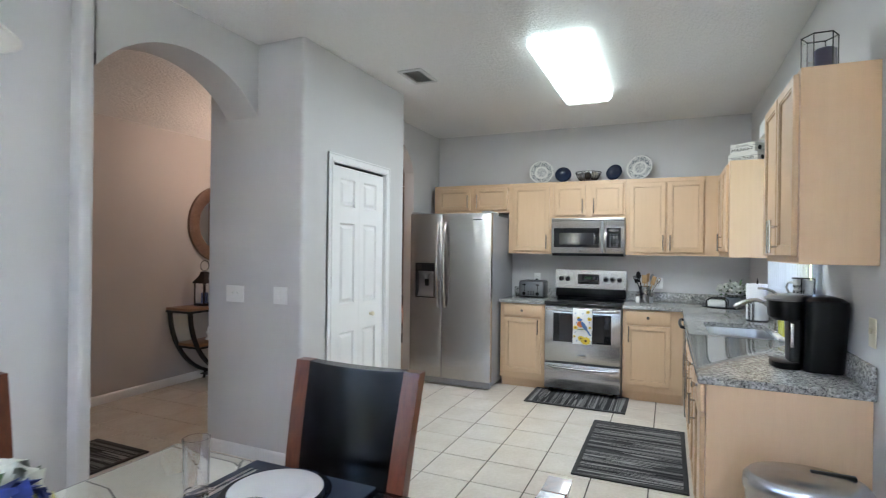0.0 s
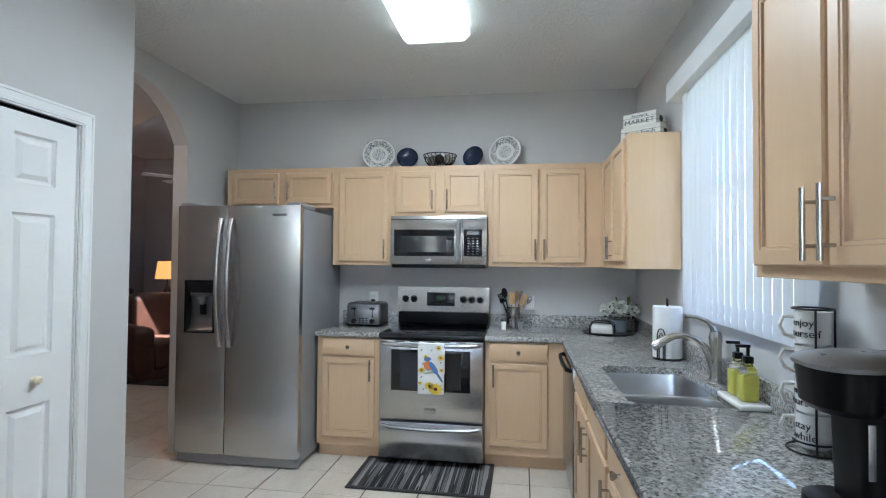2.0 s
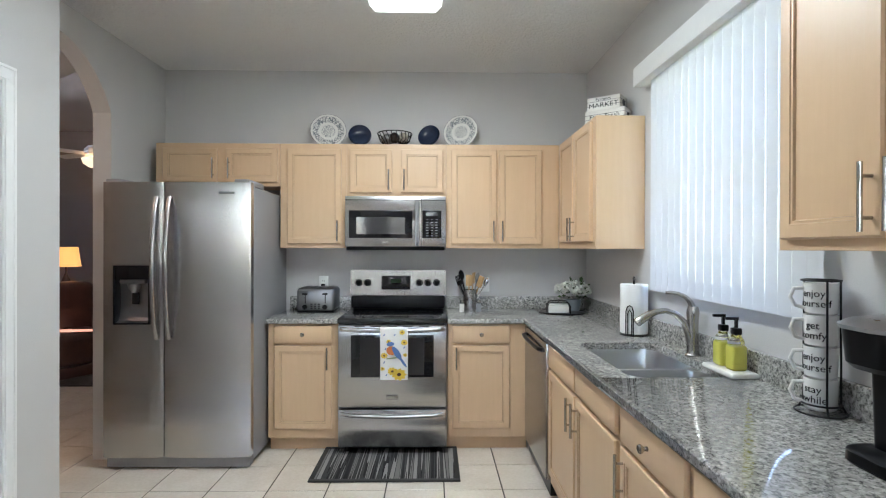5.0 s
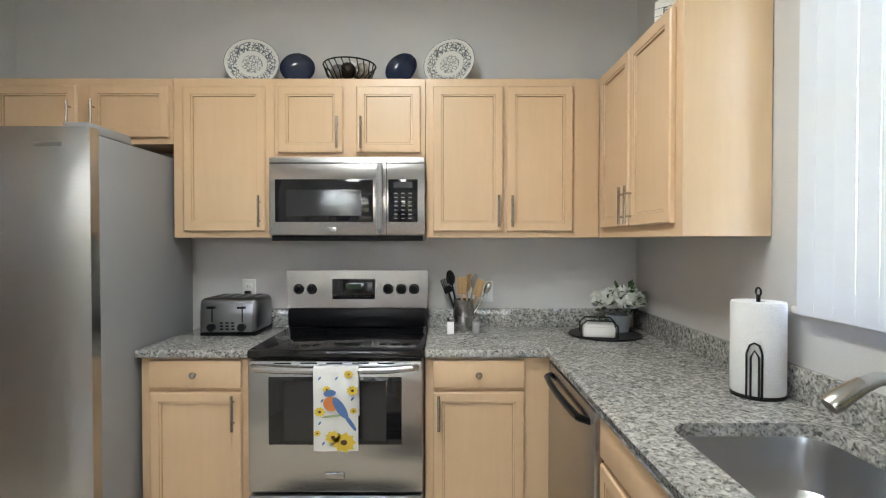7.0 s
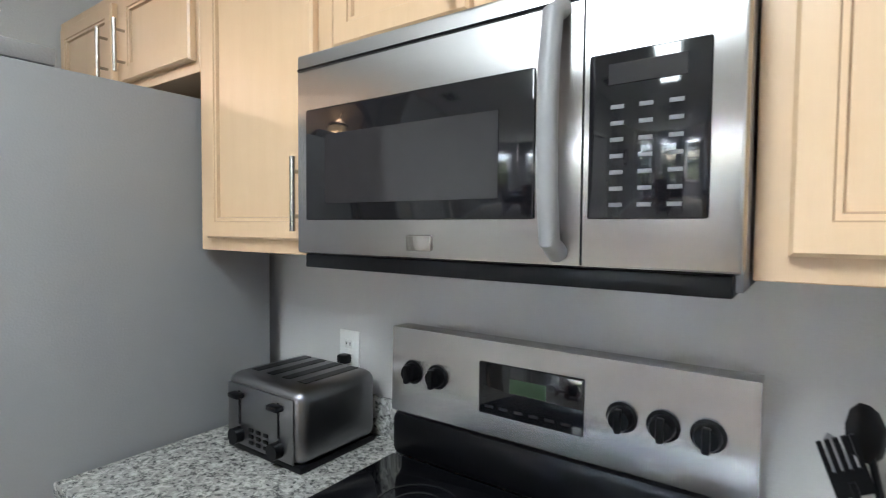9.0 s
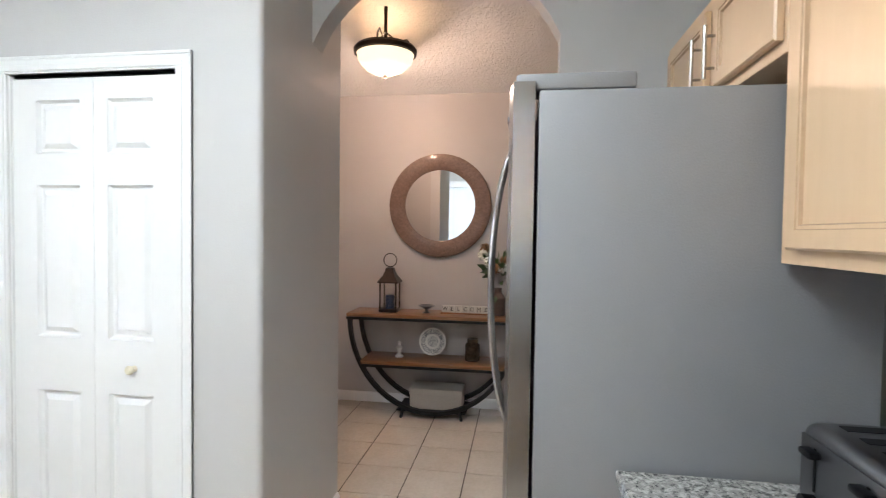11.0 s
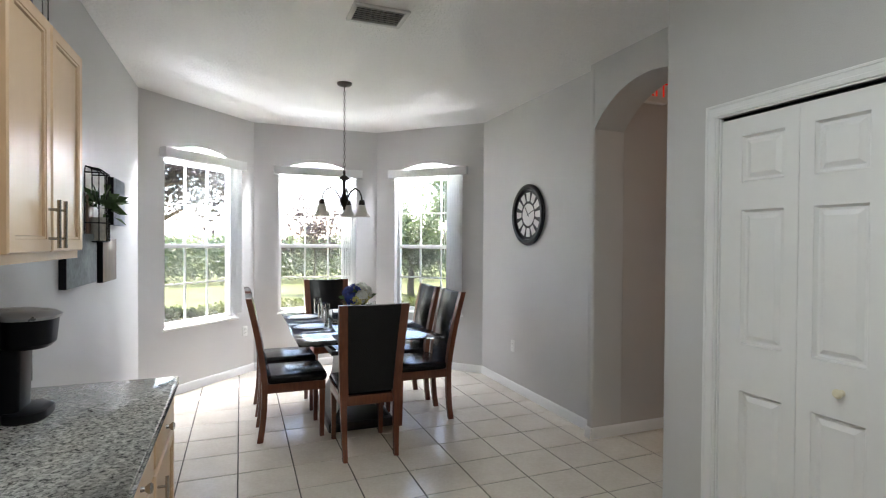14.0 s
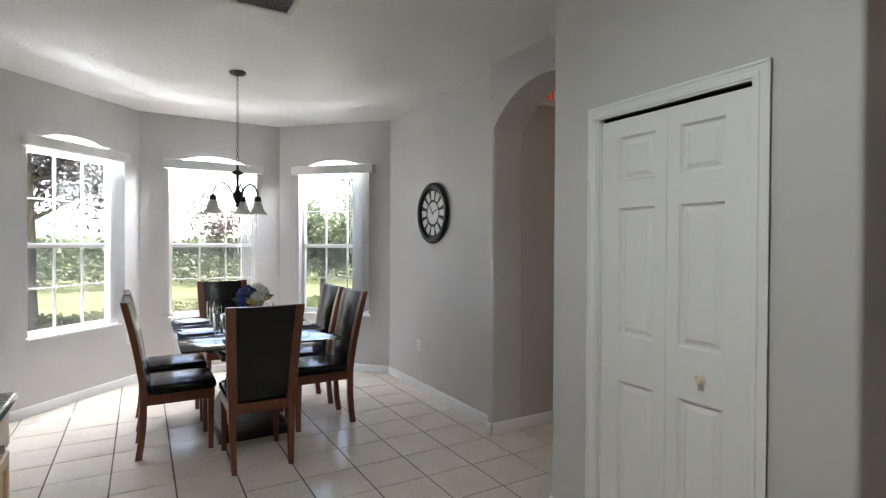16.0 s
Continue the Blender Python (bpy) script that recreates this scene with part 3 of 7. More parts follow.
def cabinet(name, label, m, w, h, d, fronts, z0=0.0, toe=0.0, hollow=False):
    """fronts: (kind, x0, x1, z0, z1, (pull, x, z) or None)"""
    c = thing(name, label, "cabinet", m, "kitchen cabinets")
    if hollow:
        part("body", boxes((0, w, 0, 0.02, toe, h), (0, 0.018, 0.02, d, toe, h), (w - 0.018, w, 0.02, d, toe, h), (0.018, w - 0.018, 0.02, d, toe, toe + 0.018)), MAPLE, c)
    else:
        part("body", boxes((0, w, 0, d, z0 + toe, z0 + h, 0.0015, 1)), MAPLE, c)
    if toe:
        part("toe_kick", boxes((0, w, 0.06, d, z0, z0 + toe - 0.0005)), MAPLE, c)
    for kind, a, b2, c0, c1, hd in fronts:
        bm = bmesh.new()
        front = part("door" if kind == "door" else "drawer_front", panel_door(bm, a, b2, c0, c1) if kind == "door" else slab(bm, a, b2, c0, c1), MAPLE, c)
        if hd:
            if hd[0] == "bar":
                part("handle", pull(bmesh.new(), hd[1], hd[2], 0.155, -0.022), NICKEL, front, "brushed nickel bar handle")
            else:
                part("knob", knob(bmesh.new(), hd[1], hd[2], -0.022), NICKEL, front, "round nickel knob")
    return c


UZ0, UZ1, UY = 1.425, 2.215, 6.02
UD = YB - UY - 0.003
# uppers along the north wall
cabinet("wall_cabinet", "short maple cabinet above the refrigerator", pose(-2.585, UY, 0), 0.93, UZ1 - 1.89, UD,
        [("door", 0.056, 0.462, 1.92, 2.175, ("bar", 0.437, 2.02)), ("door", 0.529, 0.915, 1.92, 2.175, ("bar", 0.554, 2.02))], 1.89)
cabinet("wall_cabinet", "tall maple wall cabinet with one door", pose(-1.653, UY, 0), 0.50, UZ1 - UZ0, UD,
        [("door", 0.055, 0.460, UZ0 + 0.032, UZ1 - 0.042, ("bar", 0.435, UZ0 + 0.13))], UZ0)
cabinet("wall_cabinet", "short maple cabinet above the microwave", pose(-1.151, UY, 0), 0.75, UZ1 - 1.815, UD,
        [("door", 0.022, 0.342, 1.845, UZ1 - 0.042, ("bar", 0.317, 1.94)), ("door", 0.409, 0.727, 1.845, UZ1 - 0.042, ("bar", 0.434, 1.94))], 1.815)
cabinet("wall_cabinet", "maple wall cabinet with two doors", pose(-0.399, UY, 0), 0.862, UZ1 - UZ0, UD,
        [("door", 0.036, 0.384, UZ0 + 0.032, UZ1 - 0.042, ("bar", 0.359, UZ0 + 0.13)), ("door", 0.401, 0.729, UZ0 + 0.032, UZ1 - 0.042, ("bar", 0.426, UZ0 + 0.13))], UZ0)
# corner cabinet on the east wall, doors to the west
cabinet("wall_cabinet", "maple corner wall cabinet with a plain end panel", pose(0.465, UY - 0.001, 0, rz=-90), UY - 5.13, UZ1 - UZ0, XR - 0.465 - 0.003,
        [("door", 0.09, 0.455, UZ0 + 0.045, UZ1 - 0.025, ("bar", 0.43, UZ0 + 0.13)), ("door", 0.47, 0.84, UZ0 + 0.045, UZ1 - 0.025, ("bar", 0.495, UZ0 + 0.13))], UZ0)
# cabinet nearer the dining room
cabinet("wall_cabinet", "tall maple wall cabinet with two doors and plain end", pose(0.497, 3.56, 0, rz=-90), 0.735, UZ1 - UZ0, XR - 0.497 - 0.003,
        [("door", 0.03, 0.36, UZ0 + 0.03, UZ1 - 0.02, ("bar", 0.335, UZ0 + 0.12)), ("door", 0.375, 0.715, UZ0 + 0.03, UZ1 - 0.02, ("bar", 0.40, UZ0 + 0.12))], UZ0)
# base cabinets
CZ = 0.935
BY, BX = 5.715, 0.175
BH = CZ - 0.036
cabinet("base_cabinet", "maple base cabinet with drawer and door", pose(-1.645, BY, 0), 0.485, BH, YB - BY - 0.003,
        [("drawer", 0.045, 0.445, 0.765, 0.885, ("knob", 0.245, 0.825)), ("door", 0.045, 0.445, 0.165, 0.745, ("bar", 0.415, 0.66))], 0.0, 0.10)
cabinet("base_cabinet", "maple base cabinet with drawer and door", pose(-0.393, BY, 0), 0.566, BH, YB - BY - 0.003,
        [("drawer", 0.035, 0.435, 0.765, 0.885, ("knob", 0.235, 0.825)), ("door", 0.035, 0.435, 0.165, 0.745, ("bar", 0.06, 0.66))], 0.0, 0.10)
RD = XR - BX - 0.003
cabinet("sink_cabinet", "maple sink cabinet with two doors and false drawers", pose(BX, 5.01, 0, rz=-90), 1.115, BH, RD,
        [("drawer", 0.03, 0.545, 0.765, 0.885, None), ("drawer", 0.57, 1.085, 0.765, 0.885, None), ("door", 0.03, 0.545, 0.165, 0.745, ("bar", 0.515, 0.65)), ("door", 0.57, 1.085, 0.165, 0.745, ("bar", 0.60, 0.65))], 0.0, 0.10, True)
cabinet("base_cabinet", "maple base cabinet with drawer and door", pose(BX, 3.893, 0, rz=-90), 0.50, BH, RD,
        [("drawer", 0.02, 0.475, 0.765, 0.885, ("knob", 0.25, 0.825)), ("door", 0.02, 0.475, 0.165, 0.745, ("bar", 0.05, 0.65))], 0.0, 0.10)
cabinet("base_cabinet", "maple end base cabinet with drawer and doors", pose(BX, 3.391, 0, rz=-90), 0.52, BH, RD,
        [("drawer", 0.02, 0.495, 0.765, 0.885, ("knob", 0.25, 0.825)), ("door", 0.02, 0.495, 0.165, 0.745, ("bar", 0.05, 0.65))], 0.0, 0.10)

# ---- dishwasher ----
dw = thing("dishwasher", "stainless built-in dishwasher with pocket handle", "dishwasher", pose(BX, 5.695, 0, rz=-90))
part("body", boxes((0.006, 0.68, 0.0, 0.56, 0.02, BH - 0.006)), BLACK, dw)
part("door", boxes((0.006, 0.68, -0.028, -0.001, 0.11, BH - 0.012, 0.005)), STEEL, dw)
bm = tube(bmesh.new(), [(0.06, -0.028, 0.838), (0.09, -0.052, 0.838), (0.20, -0.060, 0.838), (0.34, -0.063, 0.838), (0.48, -0.060, 0.838), (0.59, -0.052, 0.838), (0.62, -0.028, 0.838)], 0.013, 10)
part("handle", bm, BLACK, dw, "curved dark handle")

# ---- counter with sink cut-out ----
SX0, SX1, SY0, SY1 = 0.262, 0.662, 4.06, 4.785


def counter_slab(bm, outline, z0, z1):
    prism(bm, outline, z0, z1)
    es = [e for e in bm.edges if abs(e.verts[0].co.z - e.verts[1].co.z) < 1e-6]
    bmesh.ops.bevel(bm, geom=es, offset=0.007, segments=3, affect="EDGES", profile=0.5)
    return bm


ct = thing("countertop", "speckled grey granite L-shaped countertop", "countertop")
EX, EY = 0.14, 5.68
part("slab", counter_slab(bmesh.new(), [(-1.652, EY), (-1.158, EY), (-1.158, YB - 0.002), (-1.652, YB - 0.002)], CZ - 0.036, CZ), GRANITE, ct)
bm = bmesh.new()


def rrect(x0, x1, y0, y1, r, n=6):
    out = []
    for cx2, cy2, a0 in ((x1 - r, y1 - r, 0), (x0 + r, y1 - r, 90), (x0 + r, y0 + r, 180), (x1 - r, y0 + r, 270)):
        for k in range(n + 1):
            a = radians(a0 + 90 * k / n)
            out.append((cx2 + r * math.cos(a), cy2 + r * math.sin(a)))
    return out


SY = 4.335
# the slab round the sink is four joined pieces of one polished top
pieces = [[(-0.392, EY), (EX, EY), (EX, SY1), (XR - 0.002, SY1), (XR - 0.002, YB - 0.002), (-0.392, YB - 0.002)],
          [(EX, 2.84), (XR - 0.002, 2.84), (XR - 0.002, SY0), (EX, SY0)],
          [(EX, SY0), (SX0, SY0), (SX0, SY1), (EX, SY1)],
          [(SX1, SY0), (XR - 0.002, SY0), (XR - 0.002, SY1), (SX1, SY1)]]
for o in pieces:
    prism(bm, o, CZ - 0.036, CZ)
bmesh.ops.remove_doubles(bm, verts=bm.verts, dist=1e-4)
bmesh.ops.delete(bm, geom=[f for f in bm.faces if abs(f.normal.z) < 0.5 and sum(1 for g in bm.faces if g is not f and (g.calc_center_median() - f.calc_center_median()).length < 1e-4)], context="FACES")
bmesh.ops.recalc_face_normals(bm, faces=bm.faces)
front = [e for e in bm.edges if abs(e.verts[0].co.z - e.verts[1].co.z) < 1e-6 and (all(abs(v.co.x - EX) < 1e-4 for v in e.verts) or all(abs(v.co.y - EY) < 1e-4 for v in e.verts) or all(abs(v.co.y - 2.84) < 1e-4 for v in e.verts)) and len(e.link_faces) == 2]
bmesh.ops.bevel(bm, geom=front, offset=0.008, segments=3, affect="EDGES", profile=0.5)
part("slab", bm, GRANITE, ct)
for cx2, cy2, a0 in ((SX1, SY1, 0), (SX0, SY1, 90), (SX0, SY0, 180), (SX1, SY0, 270)):
    # rounded corners of the cut-out
    ux, uy = (-1 if cx2 == SX1 else 1), (-1 if cy2 == SY1 else 1)
    o = [(cx2, cy2)] + [(cx2 + ux * 0.07 + 0.07 * math.cos(radians(a0 + 15 * q)), cy2 + uy * 0.07 + 0.07 * math.sin(radians(a0 + 15 * q))) for q in range(7)]
    part("slab", prism(bmesh.new(), o, CZ - 0.036, CZ - 0.0002), GRANITE, ct)
part("backsplash", boxes((-1.652, -1.158, YB - 0.022, YB - 0.002, CZ, CZ + 0.10, 0.003)), GRANITE, ct)
part("backsplash", boxes((-0.392, XR - 0.023, YB - 0.022, YB - 0.002, CZ, CZ + 0.10, 0.003)), GRANITE, ct)
part("backsplash", boxes((XR - 0.022, XR - 0.002, 2.84, YB - 0.002, CZ, CZ + 0.10, 0.003)), GRANITE, ct)

sk = thing("kitchen_sink", "stainless double bowl undermount sink", "sink")


def bowl(x0, x1, y0, y1, depth):
    bm = bmesh.new()
    rings = []
    for inset, z in ((-0.012, CZ - 0.036), (0.0, CZ - 0.037), (0.004, CZ - 0.06), (0.012, CZ - depth + 0.04), (0.03, CZ - depth + 0.012), (0.06, CZ - depth), (0.12, CZ - depth - 0.004)):
        rings.append([bm.verts.new((x, y, z)) for x, y in rrect(x0 + inset, x1 - inset, y0 + inset, y1 - inset, max(0.015, 0.075 - inset * 0.3))])
    for r0, r1 in zip(rings, rings[1:]):
        for k in range(len(r0)):
            bm.faces.new((r0[k], r0[(k + 1) % len(r0)], r1[(k + 1) % len(r0)], r1[k]))
    bm.faces.new(rings[-1])
    return bm


part("bowl", bowl(SX0 - 0.004, SX1 + 0.004, SY + 0.012, SY1 + 0.004, 0.21), SINK, sk)
part("bowl", bowl(SX0 - 0.004, SX1 + 0.004, SY0 - 0.004, SY - 0.012, 0.18), SINK, sk)
part("divider", boxes((SX0 - 0.004, SX1 + 0.004, SY - 0.013, SY + 0.013, CZ - 0.08, CZ - 0.034, 0.005)), SINK, sk)
for yy, dd in ((SY1 - 0.17, 0.213), (SY0 + 0.15, 0.183)):
    part("drain", lathe(bmesh.new(), [(0, 0.001), (0.025, 0.001), (0.03, 0.004), (0.043, 0.004), (0.045, 0.0)], 24, ((SX0 + SX1) / 2, yy, CZ - dd)), NICKEL, sk)

fc = thing("faucet", "brushed nickel single-handle pull-out faucet", "faucet", pose(0.703, 4.455, CZ))
part("base", lathe(bmesh.new(), [(0, 0), (0.034, 0), (0.035, 0.005), (0.029, 0.012), (0.026, 0.03), (0.024, 0.09), (0.024, 0.16), (0.027, 0.185), (0.028, 0.205), (0.022, 0.228), (0, 0.236)], 28), NICKEL, fc)
pts = [(-0.006, 0, 0.04), (-0.018, 0, 0.10), (-0.042, 0, 0.155), (-0.080, 0, 0.192), (-0.125, 0, 0.208), (-0.170, 0, 0.203), (-0.205, 0, 0.188)]
part("spout", tube(bmesh.new(), pts, [0.018, 0.017, 0.0155, 0.0135, 0.013, 0.0145, 0.0165], 16), NICKEL, fc)
part("spray_head", tube(bmesh.new(), [(-0.196, 0, 0.193), (-0.225, 0, 0.176), (-0.252, 0, 0.158), (-0.262, 0, 0.150)], [0.017, 0.019, 0.021, 0.018], 16), NICKEL, fc)
part("lever", tube(bmesh.new(), [(0.0, 0, 0.215), (-0.012, 0, 0.248), (-0.035, 0, 0.272), (-0.070, 0, 0.287), (-0.105, 0, 0.292), (-0.125, 0, 0.290)], [0.018, 0.013, 0.010, 0.0085, 0.0085, 0.007], 14), NICKEL, fc)

# ---- refrigerator ----
fr = thing("refrigerator", "stainless side-by-side refrigerator with ice dispenser", "refrigerator", pose(-2.60, 5.412, 0))
FW, FH = 0.935, 1.845
part("cabinet_body", boxes((0.004, FW - 0.004, 0.075, 0.83, 0.035, FH - 0.02, 0.006)), GREY_SIDE, fr, "textured grey side panels")


DX0, DX1, DZ0, DZ1 = 0.077, 0.300, 0.940, 1.308


def fridge_door(x0, x1, hole=False):
    """A bowed door; with a hole, it is left open for the dispenser's recess."""
    def face(x):
        return 0.014 - 0.014 * (1 - (2 * (x - x0) / (x1 - x0) - 1) ** 4)

    bm, z0, z1 = bmesh.new(), 0.085, FH
    for a, b, lo, hi in (((x0, DX0, z0, z1), (DX1, x1, z0, z1), (DX0, DX1, z0, DZ0), (DX0, DX1, DZ1, z1)) if hole else ((x0, x1, z0, z1),)):
        xs = [a + (b - a) * k / 10 for k in range(11)]
        prism(bm, [(x, face(x)) for x in xs] + [(b, 0.066), (a, 0.066)], lo, hi)
    return bm


SPLIT = 0.385
part("door", fridge_door(0.0, SPLIT - 0.003, True), STEEL, fr, "brushed stainless freezer door")
part("door", fridge_door(SPLIT + 0.003, FW), STEEL, fr, "brushed stainless door")
for xx in (SPLIT - 0.040, SPLIT + 0.040):
    bm = tube(bmesh.new(), [(0, -0.002 - 0.060 * (1 - (k / 8 - 1) ** 2) ** 0.75, 0.845 + 0.905 * k / 16) for k in range(17)], 0.010, 14)
    for v in bm.verts:
        v.co.x = xx + v.co.x * 1.45
    part("handle", bm, STEEL, fr, "long bowed steel handle")
DKBADGE = surface("engraved_grey", (0.16, 0.16, 0.165), 0.4, metal=0.6, vary=0.04)
DSP = steel_material("dispenser_steel", (0.30, 0.30, 0.31), 0.32, (0.3, 0.3, 12))
dsp = part("dispenser", boxes((DX0 - 0.004, DX1 + 0.004, -0.008, 0.062, DZ0 - 0.004, DZ0 + 0.006, 0.002), (DX0 - 0.004, DX1 + 0.004, -0.008, 0.062, DZ1 - 0.006, DZ1 + 0.004, 0.002), (DX0 - 0.004, DX0 + 0.007, -0.008, 0.062, DZ0, DZ1, 0.002), (DX1 - 0.007, DX1 + 0.004, -0.008, 0.062, DZ0, DZ1, 0.002)), BLACK, fr, "black ice and water dispenser")
bm = bmesh.new()
prof = [(0.050, 1.225), (0.058, 1.14), (0.058, 1.05), (0.050, 0.99), (0.030, 0.955), (0.004, 0.947)]
rows = [[bm.verts.new((x, y, z)) for x in (DX0 + 0.007, DX1 - 0.007)] for y, z in prof + [(0.004, 0.944), (0.0615, 0.944), (0.0615, 1.225)]]
for r0, r1 in zip(rows, rows[1:] + rows[:1]):
    bm.faces.new((r0[0], r0[1], r1[1], r1[0]))
part("recess", bm, DSP, dsp, "brushed steel recess")
part("control_panel", boxes((DX0 + 0.007, DX1 - 0.007, -0.003, 0.05, 1.222, DZ1 - 0.006, 0.003)), BLACK_GLASS, dsp)
part("chute", boxes((DX0 + 0.030, DX1 - 0.030, 0.002, 0.054, 1.196, 1.2215, 0.006)), DSP, dsp)
part("nozzle", lathe(bmesh.new(), [(0.040, 1.195), (0.034, 1.165), (0.022, 1.150), (0.020, 1.135), (0, 1.135)], 24, ((DX0 + DX1) / 2, 0.028, 0)), DSP, dsp)
part("paddle", boxes((0.165, 0.212, 0.038, 0.048, 1.06, 1.14, 0.004)), BLACK, dsp)
part("badge", boxes((FW - 0.20, FW - 0.10, -0.0015, 0.012, FH - 0.075, FH - 0.06, 0.001)), DKBADGE, fr, "small engraved bar")
part("base_grille", boxes((0.01, FW - 0.01, 0.03, 0.10, 0.012, 0.08, 0.008)), GREY_SIDE, fr)
for xx in (0.06, FW - 0.06):
    part("hinge_cover", boxes((xx - 0.05, xx + 0.05, 0.02, 0.30, FH - 0.018, FH + 0.022, 0.008)), GREY_SIDE, fr)

# ---- range ----
BURNER = surface("burner_print", (0.022, 0.022, 0.023), 0.15)
rg = thing("electric_range", "stainless electric range with black glass cooktop", "range", pose(-1.153, 5.655, 0))
RW = 0.757
part("body", boxes((0.003, RW - 0.003, 0.03, 0.62, 0.05, 0.905)), GREY_SIDE, rg)
part("cooktop", boxes((0, RW, -0.015, 0.56, 0.905, 0.943, 0.008)), BLACK_GLASS, rg, "black ceramic glass cooktop")
for cx2, cy2, r in ((0.20, 0.14, 0.105), (0.56, 0.14, 0.085), (0.20, 0.40, 0.085), (0.56, 0.40, 0.105)):
    bm = bmesh.new()
    for rr in (r, r * 0.62):
        lathe(bm, [(rr - 0.0025, 0.9434), (rr, 0.9437), (rr + 0.0025, 0.9434)], 40, (cx2, cy2, 0))
    part("burner_ring", bm, BURNER, rg)
part("riser", boxes((0.004, RW - 0.004, 0.545, 0.60, 0.943, 1.05, 0.02)), BLACK, rg)
bm = bmesh.new()
prism(bm, [(0.0, 0), (0.055, 0), (0.058, 0.20), (0.004, 0.20)], 0.0, RW)
bmesh.ops.transform(bm, matrix=Matrix(((0, 0, 1, 0), (1, 0, 0, 0.555), (0, 1, 0, 1.05), (0, 0, 0, 1))), verts=bm.verts)
bp = part("control_panel", bm, STEEL, rg, "stainless back panel")
part("display", boxes((0.245, 0.475, 0.553, 0.575, 1.095, 1.205, 0.003)), BLACK_GLASS, bp)
for q in range(6):
    part("button", boxes((0.262 + 0.034 * q, 0.282 + 0.034 * q, 0.5515, 0.556, 1.11, 1.116)), BURNER, bp)
clock_face = part("clock_display", boxes((0.32, 0.40, 0.5518, 0.556, 1.15, 1.18)), surface("green_display", (0.03, 0.06, 0.03), 0.2), bp)
for xx in (0.065, 0.135, 0.545, 0.615, 0.685):
    bm = lathe(bmesh.new(), [(0, 0.026), (0.018, 0.026), (0.021, 0.02), (0.022, 0.006), (0.028, 0.004), (0.028, 0)], 24)
    box(bm, -0.006, 0.006, -0.021, 0.021, 0.02, 0.034, 0.002)
    bmesh.ops.transform(bm, matrix=pose(xx, 0.558, 1.15, 91, 0, 0), verts=bm.verts)
    part("knob", bm, BLACK, bp, "black control knob")
od = part("oven_door", boxes((0.006, RW - 0.006, -0.02, 0.028, 0.333, 0.898, 0.008)), STEEL, rg)
part("window", boxes((0.095, RW - 0.095, -0.024, -0.0195, 0.54, 0.83, 0.002)), BLACK_GLASS, od, "dark oven window")
part("inner_window", boxes((0.16, RW - 0.16, -0.0256, -0.0235, 0.557, 0.813)), OVEN_GLASS, od)
part("badge", boxes((RW / 2 - 0.04, RW / 2 + 0.04, -0.024, -0.0195, 0.388, 0.42, 0.003)), NICKEL, od)
part("handle", tube(bmesh.new(), [(0.03, -0.02, 0.872), (0.05, -0.055, 0.874), (0.15, -0.066, 0.87), (RW / 2, -0.07, 0.866), (RW - 0.15, -0.066, 0.87), (RW - 0.05, -0.055, 0.874), (RW - 0.03, -0.02, 0.872)], 0.015, 12), STEEL, od)
for q in range(5):
    part("vent_slot", boxes((0.12 + q * 0.11, 0.19 + q * 0.11, -0.0206, -0.018, 0.885, 0.891)), BLACK, od)
dr = part("storage_drawer", boxes((0.006, RW - 0.006, -0.018, 0.028, 0.06, 0.318, 0.008)), STEEL, rg)
part("handle", tube(bmesh.new(), [(0.03, -0.018, 0.29), (0.10, -0.034, 0.28), (RW / 2, -0.042, 0.273), (RW - 0.10, -0.034, 0.28), (RW - 0.03, -0.018, 0.29)], 0.012, 12), STEEL, dr)
for xx in (0.06, RW - 0.06):
    part("foot", cyl(bmesh.new(), (xx, 0.06, 0), (xx, 0.06, 0.052), 0.02), RUBBER, rg)

# ---- microwave ----
mw = thing("microwave", "stainless over-the-range microwave oven", "microwave", pose(-1.151, 5.94, 1.415))
part("body", boxes((0.002, 0.748, 0.02, YB - 5.94 - 0.003, 0.0, 0.397)), GREY_SIDE, mw)
part("front_frame", boxes((0, 0.75, -0.012, 0.022, 0.022, 0.397, 0.006)), STEEL, mw)
part("door_window", boxes((0.03, 0.50, -0.016, -0.011, 0.085, 0.29, 0.003)), BLACK_GLASS, mw)
part("screen", boxes((0.085, 0.445, -0.0175, -0.0155, 0.115, 0.24)), OVEN_GLASS, mw)
cp = part("control_panel", boxes((0.575, 0.715, -0.016, -0.011, 0.085, 0.29, 0.003)), BLACK_GLASS, mw)
for r in range(7):
    for c in range(3):
        part("button", boxes((0.603 + 0.034 * c, 0.619 + 0.034 * c, -0.0172, -0.0155, 0.10 + 0.02 * r, 0.105 + 0.02 * r)), surface("button_print", (0.16, 0.16, 0.17), 0.5) if (r, c) == (0, 0) else bpy.data.materials["button_print"], cp)
part("display", boxes((0.60, 0.69, -0.0172, -0.0155, 0.25, 0.275)), OVEN_GLASS, cp)
part("seam", boxes((0.565, 0.568, -0.0125, -0.011, 0.025, 0.395)), BLACK, mw)
part("handle", tube(bmesh.new(), [(0.535, -0.012, 0.04), (0.535, -0.04, 0.055), (0.535, -0.05, 0.12), (0.535, -0.053, 0.2), (0.535, -0.05, 0.28), (0.535, -0.04, 0.345), (0.535, -0.012, 0.36)], 0.014, 12), GREY_SIDE, mw, "dark curved handle")
part("badge", boxes((0.275, 0.325, -0.0155, -0.011, 0.035, 0.06, 0.002)), NICKEL, mw)
part("vent_bottom", boxes((0.01, 0.74, 0.0, 0.30, -0.006, 0.021, 0.003)), BLACK, mw)
